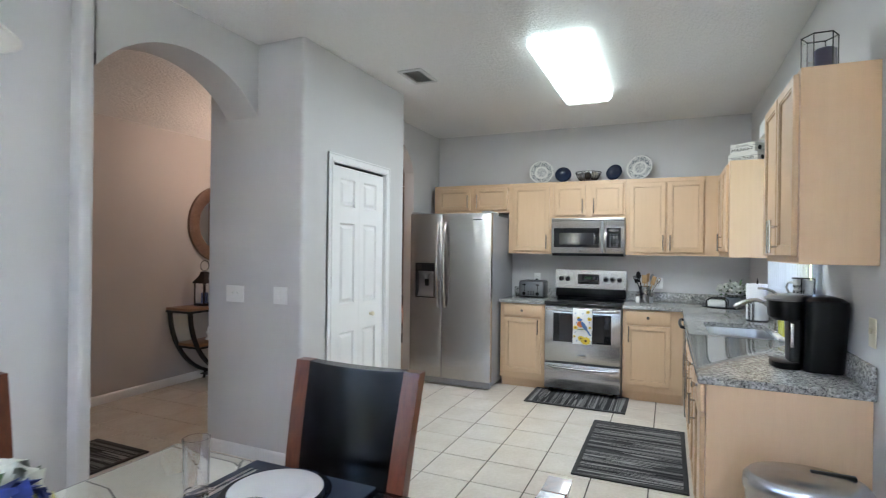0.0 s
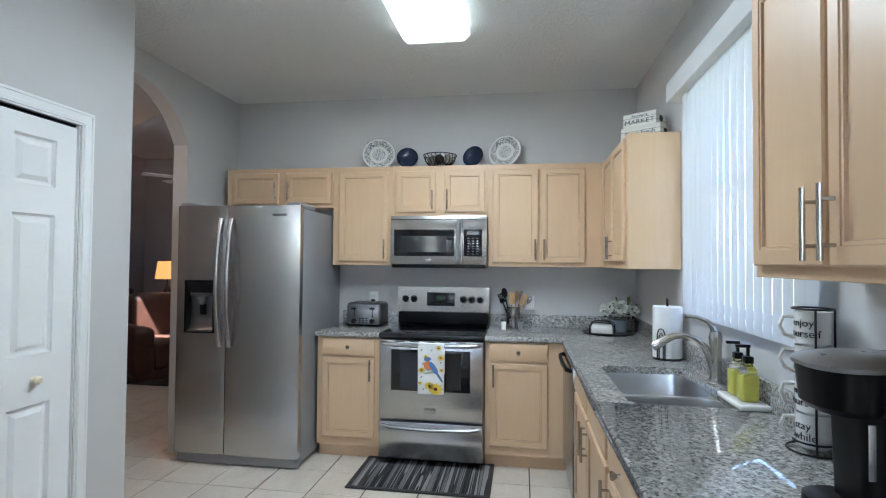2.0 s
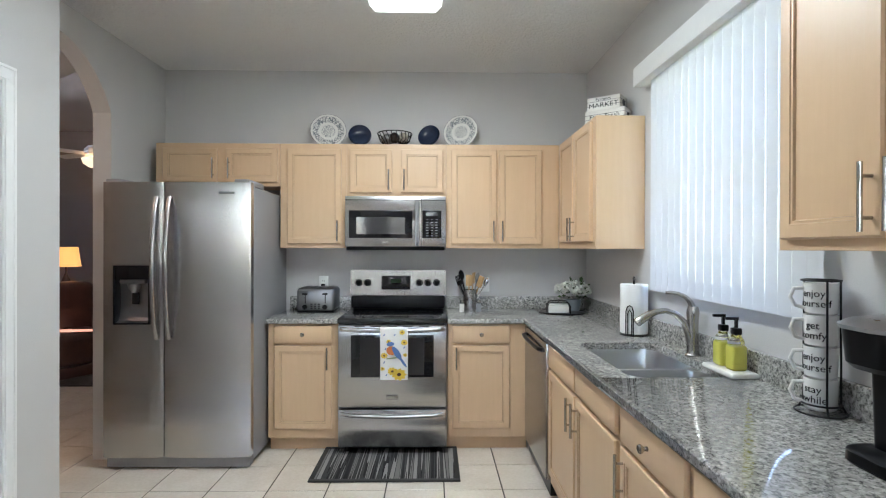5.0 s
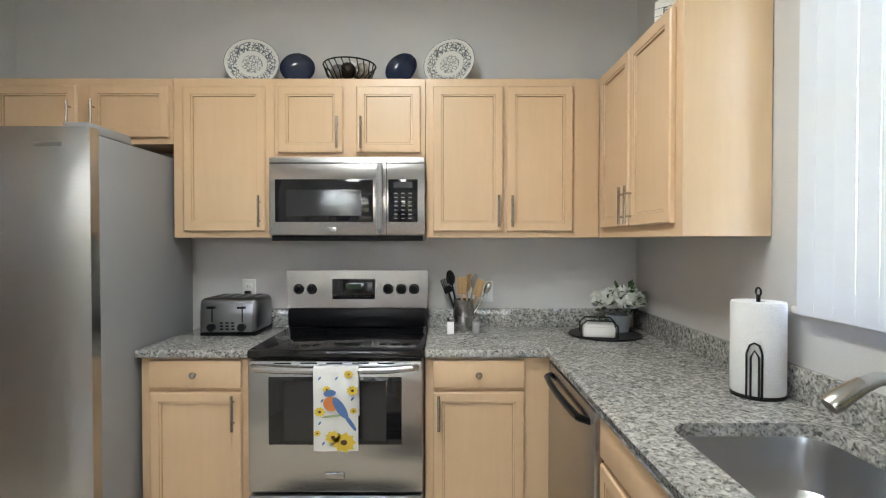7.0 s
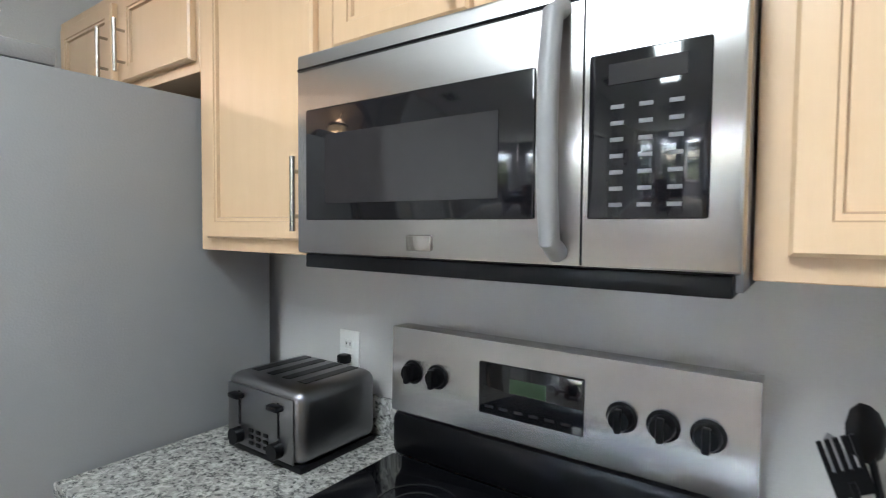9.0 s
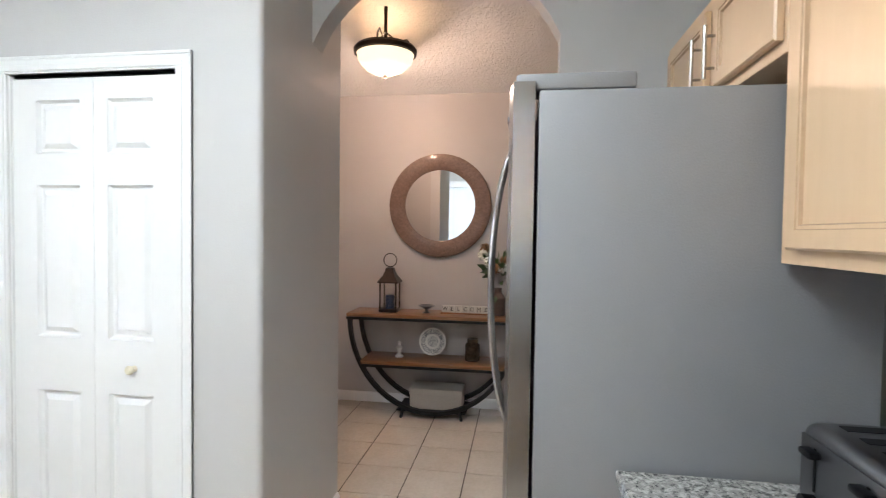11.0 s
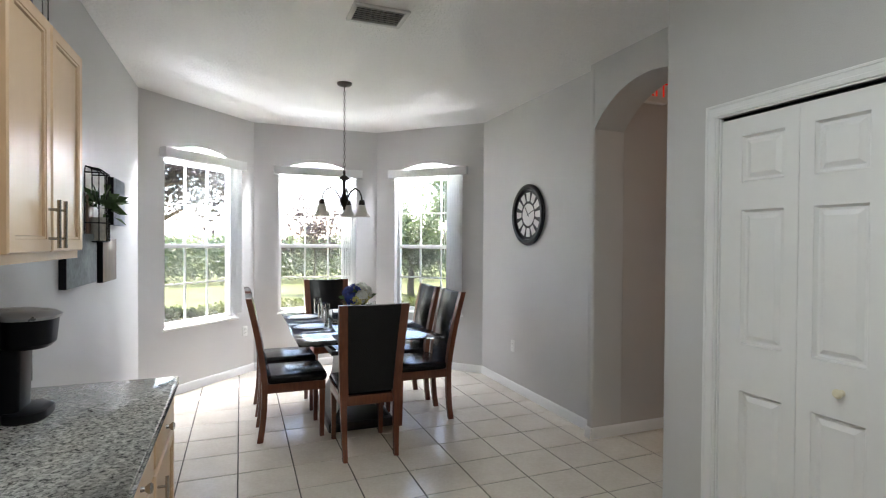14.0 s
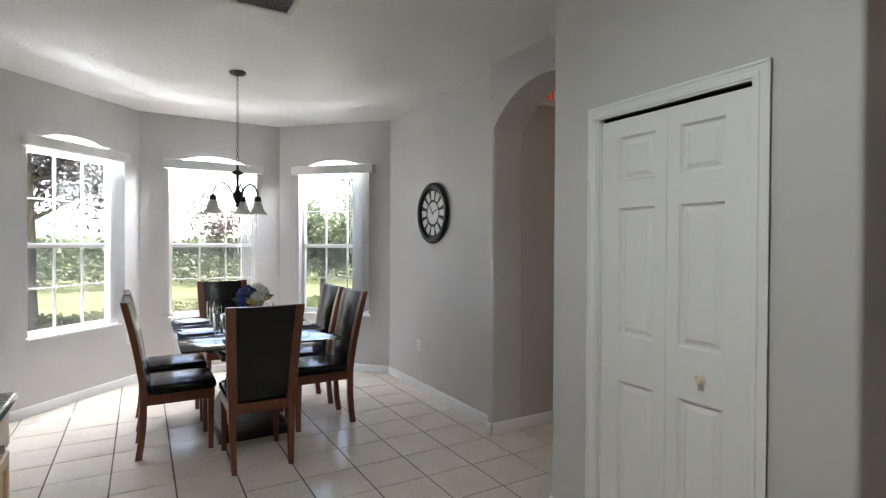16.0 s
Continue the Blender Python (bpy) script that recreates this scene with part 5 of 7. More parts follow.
pg = thing("power_plug", "black power plug in the wall outlet behind the toaster", "plug", pose(-1.385, YB - 0.0105, 1.122))
part("plug_body", boxes((-0.016, 0.016, -0.030, 0, -0.013, 0.013, 0.006)), BLACK, pg)
part("cable", tube(bmesh.new(), [(0, -0.028, -0.004), (0.004, -0.036, -0.03), (0.010, -0.034, -0.08), (0.012, -0.030, -0.13), (0.012, -0.030, -0.182)], 0.0035, 8), BLACK, pg)
uc = thing("utensil_crock", "brushed steel utensil crock on the counter", "crock", pose(-0.205, 6.17, CZ))
part("crock", lathe(bmesh.new(), [(0, 0), (0.055, 0), (0.056, 0.004), (0.056, 0.165), (0.053, 0.165), (0.053, 0.01), (0, 0.01)], 32), STEEL, uc)
SPATULA = wood_material("utensil_wood", (0.42, 0.26, 0.12), (0.55, 0.36, 0.18), 0.6, coat=0)
for k, (a, tilt, ln, kind) in enumerate(((200, 24, 0.28, "fork"), (180, 14, 0.31, "turner"), (250, 6, 0.27, "wood"), (300, 10, 0.29, "wood"), (340, 22, 0.27, "wood"), (30, 16, 0.29, "spoon"), (0, 34, 0.27, "whisk"), (150, 30, 0.26, "turner"))):
    bm = cyl(bmesh.new(), (0, 0, 0.0), (0, 0, ln - 0.06), 0.005, n=8)
    mat_ = SPATULA if kind == "wood" else (BLACK if k < 2 else GREY_SIDE if kind != "whisk" else SILVER)
    if kind == "wood":
        box(bm, -0.026, 0.026, -0.004, 0.004, ln - 0.09, ln, 0.0035)
    elif kind == "whisk":
        ball(bm, (0, 0, ln - 0.03), 0.018, (1, 1, 2))
    elif kind == "fork":
        for q in (-0.02, -0.01, 0, 0.01, 0.02):
            box(bm, q - 0.003, q + 0.003, -0.002, 0.002, ln - 0.05, ln)
        box(bm, -0.023, 0.023, -0.002, 0.002, ln - 0.08, ln - 0.045)
    else:
        ball(bm, (0, 0, ln - 0.04), 0.03, (1, 0.25, 1.4))
    mm = pose(0, 0, 0.015) @ Matrix.Rotation(radians(a), 4, "Z") @ Matrix.Translation((0.012, 0, 0)) @ Matrix.Rotation(radians(tilt * 0.85), 4, "Y") @ Matrix.Rotation(radians(40 * k), 4, "Z")
    solo("kitchen_utensil", bm, mat_, "cooking utensil standing in the steel crock", "utensil", pose(-0.205, 6.17, CZ) @ mm, "utensils in the crock")
for x, y, mat_, nm in ((-0.275, 6.06, PORCELAIN, "white"), (-0.145, 6.075, GREY_SIDE, "dark")):
    sh = thing("salt_shaker", f"glass shaker of {nm} seasoning with a steel cap", "shaker", pose(x, y, CZ), "shakers")
    part("jar", boxes((-0.018, 0.018, -0.018, 0.018, 0, 0.065, 0.006)), mat_, sh)
    part("cap", lathe(bmesh.new(), [(0.017, 0.065), (0.018, 0.08), (0.012, 0.088), (0, 0.09)], 20), STEEL, sh)

solo("round_tray", lathe(bmesh.new(), [(0, 0), (0.175, 0), (0.182, 0.008), (0.178, 0.010), (0.17, 0.005), (0, 0.005)], 48), BLACK, "round black tray on the granite counter", "tray", pose(0.50, 6.03, CZ))
bd = thing("napkin_holder", "white napkins in a black wire holder", "napkin holder", pose(0.45, 5.97, CZ + 0.0055, rz=-12))
part("napkins", boxes((-0.075, 0.075, -0.06, 0.06, 0.004, 0.055, 0.008), (-0.07, 0.07, -0.055, 0.055, 0.05, 0.068, 0.006)), PORCELAIN, bd)
bm = bmesh.new()
for y in (-0.066, 0.066):
    tube(bm, [(-0.085, y, 0.004), (-0.085, y, 0.06), (-0.06, y, 0.085), (0.06, y, 0.085), (0.085, y, 0.06), (0.085, y, 0.004)], 0.004, 8)
for x in (-0.085, 0.085):
    tube(bm, [(x, -0.066, 0.005), (x, 0.066, 0.005)], 0.004, 8)
tube(bm, [(0, -0.066, 0.085), (0, -0.03, 0.10), (0, 0.03, 0.10), (0, 0.066, 0.085)], 0.004, 8)
part("wire_frame", bm, IRON, bd)
fp = thing("potted_flowers", "white artificial flowers in a grey pot", "plant", pose(0.60, 6.12, CZ + 0.0055))
part("pot", lathe(bmesh.new(), [(0, 0), (0.05, 0), (0.062, 0.07), (0.065, 0.085), (0.058, 0.085), (0.054, 0.07), (0, 0.07)], 28), surface("grey_ceramic", (0.22, 0.25, 0.28), 0.4), fp)
part("foliage", leaves(bmesh.new(), (0, 0, 0.12), 0.12, 90, 0.045, 0.5), LEAF, fp)
for k in range(26):
    a, rr = k * 2.4, 0.02 + 0.115 * math.sqrt(k / 26)
    part("blossom", petals(bmesh.new(), (rr * math.cos(a), rr * math.sin(a) * 0.7, 0.215 - 0.5 * rr + 0.01 * (k % 3)), 0.026, 34, 0.019), PETAL_W, fp)

PAPER = surface("paper_towel", (0.82, 0.82, 0.81), 0.9, vary=0.03, fine=220, relief=0.5)
pt = thing("paper_towel_holder", "roll of white paper towels on a black wire holder", "paper towels", pose(0.655, 5.03, CZ))
part("roll", lathe(bmesh.new(), [(0.02, 0.012), (0.074, 0.012), (0.076, 0.016), (0.076, 0.285), (0.074, 0.289), (0.02, 0.289), (0.02, 0.012)], 40), PAPER, pt)
bm = cyl(bmesh.new(), (0, 0, 0.003), (0, 0, 0.31), 0.006, n=10)
lathe(bm, [(0, 0), (0.075, 0), (0.075, 0.006), (0, 0.009)], 32)
tube(bm, arc((0, 0, 0.318), 0.013, 0, 360, 14, "yz")[:-1], 0.003, 6, closed=True)
tube(bm, [(-0.066, -0.052, 0.005), (-0.066, -0.052, 0.14), (-0.06, -0.058, 0.165), (-0.05, -0.064, 0.172), (-0.038, -0.070, 0.165), (-0.032, -0.074, 0.14), (-0.032, -0.074, 0.005)], 0.003, 8)
tube(bm, [(-0.058, -0.060, 0.005), (-0.058, -0.060, 0.13), (-0.05, -0.066, 0.15), (-0.040, -0.071, 0.13), (-0.040, -0.071, 0.005)], 0.003, 8)
part("wire_stand", bm, IRON, pt)

solo("soap_tray", boxes((-0.055, 0.055, -0.11, 0.11, 0, 0.022, 0.009, 3)), PORCELAIN, "white ceramic tray holding soap bottles", "tray", pose(0.685, 4.13, CZ))
SOAP = surface("yellow_soap", (0.58, 0.55, 0.10), 0.2, vary=0.05, relief=0.0)
for y in (4.175, 4.085):
    so = thing("soap_bottle", "yellow soap bottle with a black pump", "soap bottle", pose(0.685, y, CZ + 0.022), "soap bottles")
    part("bottle", boxes((-0.03, 0.03, -0.03, 0.03, 0, 0.10, 0.012, 3)), SOAP, so)
    part("clear_top", lathe(bmesh.new(), [(0.03, 0.095), (0.03, 0.115), (0.018, 0.132), (0.016, 0.14), (0, 0.14)], 24), GLASS, so)
    part("pump", boxes((-0.042, 0.008, -0.008, 0.008, 0.195, 0.207, 0.003), (-0.005, 0.005, -0.005, 0.005, 0.16, 0.2), (-0.016, 0.016, -0.016, 0.016, 0.138, 0.165, 0.005)), BLACK, so)

mt = thing("mug_rack", "black wire rack of stacked mugs", "mug rack", pose(0.675, 3.635, CZ))
bm = bmesh.new()
tube(bm, arc((0, 0, 0.005), 0.066, 0, 360, 32, "xy")[:-1], 0.003, 6, closed=True)
tube(bm, arc((0, 0, 0.40), 0.050, 0, 360, 32, "xy")[:-1], 0.003, 6, closed=True)
tube(bm, arc((0, 0, 0.030), 0.050, 0, 360, 32, "xy")[:-1], 0.003, 6, closed=True)
for a in (20, 110, 250, 340):
    ca, sa = math.cos(radians(a)), math.sin(radians(a))
    tube(bm, [(0.066 * ca, 0.066 * sa, 0.004), (0.052 * ca, 0.052 * sa, 0.03), (0.050 * ca, 0.050 * sa, 0.40)], 0.003, 8)
part("wire", bm, IRON, mt)
for k, words in enumerate(("stay\nawhile", "enjoy\nyourself", "get\ncomfy", "enjoy\nyourself")):
    mg = thing("mug", "stacked white mug with black lettering in the rack", "mug", pose(0.675, 3.635, CZ + 0.013 + 0.095 * k), "mugs in the rack")
    part("cup", lathe(bmesh.new(), [(0, 0), (0.036, 0), (0.042, 0.006), (0.045, 0.09), (0.0455, 0.094), (0.042, 0.094), (0.039, 0.01), (0, 0.01)], 32), PORCELAIN, mg)
    part("handle", tube(bmesh.new(), [(-0.040, 0.017, 0.078), (-0.064, 0.027, 0.076), (-0.072, 0.031, 0.05), (-0.062, 0.026, 0.025), (-0.040, 0.017, 0.018)], 0.006, 8), PORCELAIN, mg)
    lt = lettering("lettering", words, 0.030, BLACK, mg, Matrix(), 0.0006)
    for v in lt.data.vertices:
        x, y, z = v.co
        a = radians(205) + x / 0.045
        v.co = Vector(((0.0452 + z) * math.cos(a), (0.0452 + z) * math.sin(a), 0.048 + y))

cm = thing("coffee_maker", "black single-serve pod coffee maker", "coffee maker", pose(0.630, 3.235, CZ))


def rounded_stack(bm, levels, r, n=5):
    """Rounded rectangles (z, x0, x1, half depth) joined from the bottom up."""
    rows = [[bm.verts.new((x, yy, z)) for x, yy in rrect(x0, x1, -y, y, min(r, y * 0.9, (x1 - x0) * 0.45), n)] for z, x0, x1, y in levels]
    for a, b in zip(rows, rows[1:]):
        for q in range(len(a)):
            bm.faces.new((a[q], a[(q + 1) % len(a)], b[(q + 1) % len(b)], b[q]))
    bm.faces.new(rows[0][::-1])
    bm.faces.new(rows[-1])
    return bm


part("body", rounded_stack(bmesh.new(), ((0.0, -0.045, 0.105, 0.105), (0.012, -0.048, 0.108, 0.108), (0.17, -0.046, 0.116, 0.112), (0.285, -0.044, 0.124, 0.115), (0.318, -0.040, 0.122, 0.112), (0.334, -0.02, 0.10, 0.09), (0.340, 0.01, 0.07, 0.06)), 0.032), BLACK, cm)
part("spine", rounded_stack(bmesh.new(), ((0.028, -0.095, -0.040, 0.062), (0.225, -0.100, -0.040, 0.066)), 0.02), BLACK, cm)
part("brew_head", rounded_stack(bmesh.new(), ((0.222, -0.160, -0.040, 0.070), (0.235, -0.172, -0.040, 0.080), (0.305, -0.178, -0.040, 0.086), (0.312, -0.178, -0.040, 0.086)), 0.07, 8), BLACK, cm)
part("lid", rounded_stack(bmesh.new(), ((0.3122, -0.184, -0.036, 0.090), (0.322, -0.188, -0.034, 0.092), (0.334, -0.170, -0.020, 0.080), (0.342, -0.12, 0.0, 0.060)), 0.075, 8), surface("grey_lid", (0.30, 0.30, 0.31), 0.3, metal=0.7, vary=0.03), cm, "silver-grey curved lid")
part("window_strip", boxes((-0.094, -0.080, -0.0665, -0.0635, 0.10, 0.21, 0.001)), NICKEL, cm, "pale water level strip")
part("drip_tray", rounded_stack(bmesh.new(), ((0.0, -0.158, -0.044, 0.082), (0.006, -0.164, -0.044, 0.086), (0.028, -0.162, -0.044, 0.085), (0.033, -0.152, -0.044, 0.076)), 0.075, 8), BLACK, cm)
part("cord", tube(bmesh.new(), [(0.10, -0.06, 0.04), (0.122, -0.085, 0.05), (0.128, -0.10, 0.015), (0.132, -0.06, 0.005), (0.134, -0.02, 0.03), (0.1355, 0.02, 0.10), (0.1355, 0.03, 0.16)], 0.004, 8), BLACK, cm)

# dish towel on the oven handle
TOW = 0.843
tw = thing("dish_towel", "white dish towel with sunflowers and a blue bird motif", "towel", pose(-1.153 + 0.30, 5.655, 0.54 - 0.44 * TOW) @ Matrix.Diagonal((1, 1, TOW, 1)))
CLOTH = surface("towel_cotton", (0.76, 0.76, 0.74), 0.9, vary=0.04, fine=240, relief=0.5)
bm = bmesh.new()
cols = []
prof = [(-0.052, 0.60), (-0.054, 0.80), (-0.057, 0.835), (-0.066, 0.855), (-0.082, 0.85), (-0.089, 0.83), (-0.089, 0.70), (-0.090, 0.55), (-0.091, 0.44)]
for k in range(11):
    x = 0.185 * k / 10
    cols.append([bm.verts.new((x + 0.003 * math.sin(3 * z), y + 0.003 * math.sin(k * 1.3 + z * 4), z)) for y, z in prof])
for a, b2 in zip(cols, cols[1:]):
    for q in range(len(prof) - 1):
        bm.faces.new((a[q], a[q + 1], b2[q + 1], b2[q]))
part("cloth", bm, CLOTH, tw)
MOT = {"orange": surface("print_orange", (0.60, 0.20, 0.06), 0.9), "blue": surface("print_blue", (0.10, 0.19, 0.42), 0.9), "yellow": surface("print_yellow", (0.70, 0.50, 0.06), 0.9), "dark": surface("print_brown", (0.08, 0.04, 0.02), 0.9), "green": surface("print_green", (0.30, 0.38, 0.22), 0.9)}


def blot(color, x, z, rx, rz, turn=0, lobes=0, y=-0.0955):
    bm = bmesh.new()
    o = []
    for k in range(28):
        a = 2 * math.pi * k / 28
        r = 1 + (0.16 * math.cos(lobes * a) if lobes else 0)
        u, v = rx * r * math.cos(a), rz * r * math.sin(a)
        c, s = math.cos(radians(turn)), math.sin(radians(turn))
        o.append((x + u * c - v * s, z + u * s + v * c))
    lo, hi = [bm.verts.new((px, y, pz)) for px, pz in o], [bm.verts.new((px, y + 0.001, pz)) for px, pz in o]
    bm.faces.new(lo)
    bm.faces.new(hi[::-1])
    for k in range(28):
        bm.faces.new((lo[k], hi[k], hi[(k + 1) % 28], lo[(k + 1) % 28]))
    part("print_motif", bm, MOT[color], tw)


blot("orange", 0.078, 0.675, 0.033, 0.036, 20)
blot("blue", 0.115, 0.655, 0.020, 0.058, 28, y=-0.0965)
blot("blue", 0.072, 0.727, 0.026, 0.017, 10, y=-0.0965)
blot("blue", 0.155, 0.585, 0.009, 0.05, 30)
for x, z, r in ((0.13, 0.485, 0.045), (0.085, 0.51, 0.03), (0.03, 0.635, 0.022), (0.165, 0.74, 0.022), (0.06, 0.745, 0.016), (0.15, 0.82, 0.018), (0.02, 0.53, 0.014), (0.17, 0.64, 0.014)):
    blot("yellow", x, z, r, r, 0, 9)
    blot("dark", x, z, r * 0.3, r * 0.3, y=-0.0965)
blot("green", 0.085, 0.615, 0.045, 0.006, 8)
for x, z in ((0.03, 0.80), (0.03, 0.58), (0.045, 0.48), (0.10, 0.80), (0.165, 0.70), (0.04, 0.69)):
    blot("blue", x, z, 0.010, 0.004, 60)

# things on top of the cabinets
def pattern_material():
    m, t, p = nodes("patterned_plate")
    c = t.nodes.new("ShaderNodeTexCoord")
    g = t.nodes.new("ShaderNodeTexGradient")
    g.gradient_type = "RADIAL"
    t.links.new(c.outputs["Object"], g.inputs[0])
    ln = t.nodes.new("ShaderNodeVectorMath")
    ln.operation = "LENGTH"
    t.links.new(c.outputs["Object"], ln.inputs[0])
    v = tex(t, "ShaderNodeTexVoronoi", 62)
    v.feature = "DISTANCE_TO_EDGE"
    spots = ramp(t, v.outputs["Distance"], [(0.0, (1, 1, 1)), (0.045, (1, 1, 1)), (0.05, (0, 0, 0))], "CONSTANT")
    band = ramp(t, ln.outputs["Value"], [(0.0, (0.8, 0.8, 0.8)), (0.052, (0, 0, 0)), (0.078, (1, 1, 1)), (0.125, (0, 0, 0))], "CONSTANT")
    f = mix(t, 1.0, spots, band, "MULTIPLY")
    t.links.new(mix(t, f, (0.74, 0.73, 0.69), (0.13, 0.15, 0.17)), p.inputs["Base Color"])
    p.inputs["Roughness"].default_value = 0.2
    return m


PATTERN = pattern_material()
PLATE_PROF = [(0, 0.010), (0.06, 0.010), (0.08, 0.013), (0.135, 0.026), (0.140, 0.026), (0.138, 0.022), (0.08, 0.005), (0.05, 0.0), (0, 0.0)]
for x, turn, nm in ((-1.335, 10, ""), (-0.275, -18, "")):
    o = thing("decorative_plate", "white plate with dark blue pattern leaning on the wall", "plate", pose(x, 6.23, UZ1 + 0.138, 76, 0, turn), "plates on the cabinets")
    part("plate", lathe(bmesh.new(), PLATE_PROF, 48), PATTERN, o)
    bm = lathe(bmesh.new(), [(0.139, 0.0262), (0.1415, 0.0255), (0.1405, 0.0225), (0.138, 0.0218)], 48)
    part("rim", bm, NAVY, o, "dark blue rim")
for x, turn in ((-1.08, 8), (-0.52, -20)):
    solo("decorative_bowl", lathe(bmesh.new(), [(0, 0), (0.04, 0), (0.07, 0.012), (0.088, 0.04), (0.090, 0.042), (0.085, 0.042), (0.066, 0.018), (0.04, 0.008), (0, 0.008)], 40), NAVY, "dark navy glazed bowl leaning on the wall", "bowl", pose(x, 6.20, UZ1 + 0.087, 74, 0, turn), "bowls on the cabinets")
bk = thing("wire_basket", "dark wire basket holding decorative balls", "basket", pose(-0.80, 6.15, UZ1))
bm = bmesh.new()
tube(bm, arc((0, 0, 0.105), 0.135, 0, 360, 36, "xy")[:-1], 0.004, 6, closed=True)
tube(bm, arc((0, 0, 0.004), 0.07, 0, 360, 28, "xy")[:-1], 0.004, 6, closed=True)
for k in range(22):
    a = 2 * math.pi * k / 22
    tube(bm, [(0.07 * math.cos(a), 0.07 * math.sin(a), 0.004), (0.115 * math.cos(a + 0.15), 0.115 * math.sin(a + 0.15), 0.05), (0.135 * math.cos(a), 0.135 * math.sin(a), 0.105)], 0.003, 6)
part("wire", bm, IRON, bk)
RATTAN = surface("carved_ball", (0.40, 0.36, 0.30), 0.8, vary=0.5, big=30, fine=60, relief=0.6)
for x, y, z, r, mat_ in ((-0.06, 0.02, 0.07, 0.045, RATTAN), (0.06, 0.03, 0.07, 0.045, BRONZE), (0.0, -0.05, 0.065, 0.042, BRONZE), (0.0, 0.04, 0.105, 0.042, PORCELAIN), (0.07, -0.03, 0.07, 0.04, RATTAN), (-0.05, -0.05, 0.06, 0.038, DKSTEEL)):
    solo("decorative_ball", ball(bmesh.new(), (0, 0, 0), r, sub=3), mat_, "textured decorative ball in the wire basket", "ball", pose(-0.80 + x, 6.15 + y, UZ1 + z), "balls in the basket")
WASH = surface("whitewashed_wood", (0.68, 0.66, 0.60), 0.7, vary=0.12, fine=60, relief=0.3, stretch=(1, 6, 6))
for k, (words, w, z, dy) in enumerate((("Farm Fresh", 0.25, 0.0, 0.0), ("MARKET", 0.21, 0.087, 0.02))):
    cr = thing("wooden_crate", f"small whitewashed crate lettered {words}", "crate", pose(0.615, 5.36 + dy, UZ1 + z, rz=-38) @ Matrix.Diagonal((1, 1, 0.84, 1)), "crates on the cabinet")
    part("crate", boxes((-w / 2, w / 2, -0.07, 0.07, 0, 0.10, 0.003)), WASH, cr)
    for zz in (0.034, 0.067):
        part("slat_gap", boxes((-w / 2 - 0.0004, w / 2 + 0.0004, -0.0704, 0.0704, zz - 0.0012, zz + 0.0012)), DARKWOOD, cr)
    part("grip_hole", cyl(bmesh.new(), (w / 2 - 0.002, 0, 0.05), (w / 2 + 0.0006, 0, 0.05), 0.025), BLACK, cr)
    lettering("lettering", words, 0.05 if k else 0.042, BLACK, cr, pose(0, -0.0712, 0.05 if not k else 0.035, 90, 0, 0), 0.0006)
    if k:
        lettering("lettering", "Farmers", 0.03, BLACK, cr, pose(0, -0.0712, 0.08, 90, 0, 0), 0.0006)
gl = thing("candle_lantern", "hexagonal glass candle holder with dark metal rim", "candle holder", pose(0.60, 3.02, UZ1) @ Matrix.Diagonal((0.78, 0.78, 0.80, 1)))
R6 = 0.085
hexa = [(R6 * math.cos(radians(60 * k)), R6 * math.sin(radians(60 * k))) for k in range(6)]
bm = bmesh.new()
for z in (0.005, 0.225):
    tube(bm, [(x, y, z) for x, y in hexa], 0.004, 6, closed=True)
for x, y in hexa:
    tube(bm, [(x, y, 0.003), (x, y, 0.225)], 0.003, 6)
part("frame", bm, IRON, gl)
for k in range(6):
    (ax, ay), (bx2, by2) = hexa[k], hexa[(k + 1) % 6]
    bm = bmesh.new()
    q = 0.985
    prism(bm, [(ax, ay), (bx2, by2), (bx2 * q, by2 * q), (ax * q, ay * q)], 0.006, 0.222)
    part("glass_panel", bm, GLASS, gl)
solo("pillar_candle", lathe(bmesh.new(), [(0, 0), (0.04, 0), (0.04, 0.12), (0.036, 0.124), (0.01, 0.12), (0, 0.12)], 28), surface("violet_wax", (0.045, 0.04, 0.13), 0.5), "dark violet pillar candle in the glass holder", "candle", pose(0.62, 3.02, UZ1 + 0.001))

# ---- floor mats and bin ----


def stripe_material(name, axis):
    m, t, p = nodes(name)
    st = [0.02, 0.02, 0.02]
    st[axis] = 1.0
    n = tex(t, "ShaderNodeTexNoise", 22, tuple(st), 1)
    w = tex(t, "ShaderNodeTexNoise", 300, (1, 1, 1), 2)
    c = ramp(t, n.outputs[0], [(0.0, (0.012, 0.012, 0.014)), (0.40, (0.05, 0.05, 0.052)), (0.47, (0.012, 0.012, 0.014)), (0.50, (0.30, 0.295, 0.285)), (0.55, (0.04, 0.04, 0.042)), (0.60, (0.20, 0.195, 0.19))], "CONSTANT")
    t.links.new(mix(t, 0.6, c, ramp(t, w.outputs[0], [(0.3, (0.6, 0.6, 0.6)), (0.7, (1, 1, 1))]), "MULTIPLY"), p.inputs["Base Color"])
    p.inputs["Roughness"].default_value = 0.95
    bump(t, p, w.outputs[0], 0.5, 0.004)
    return m


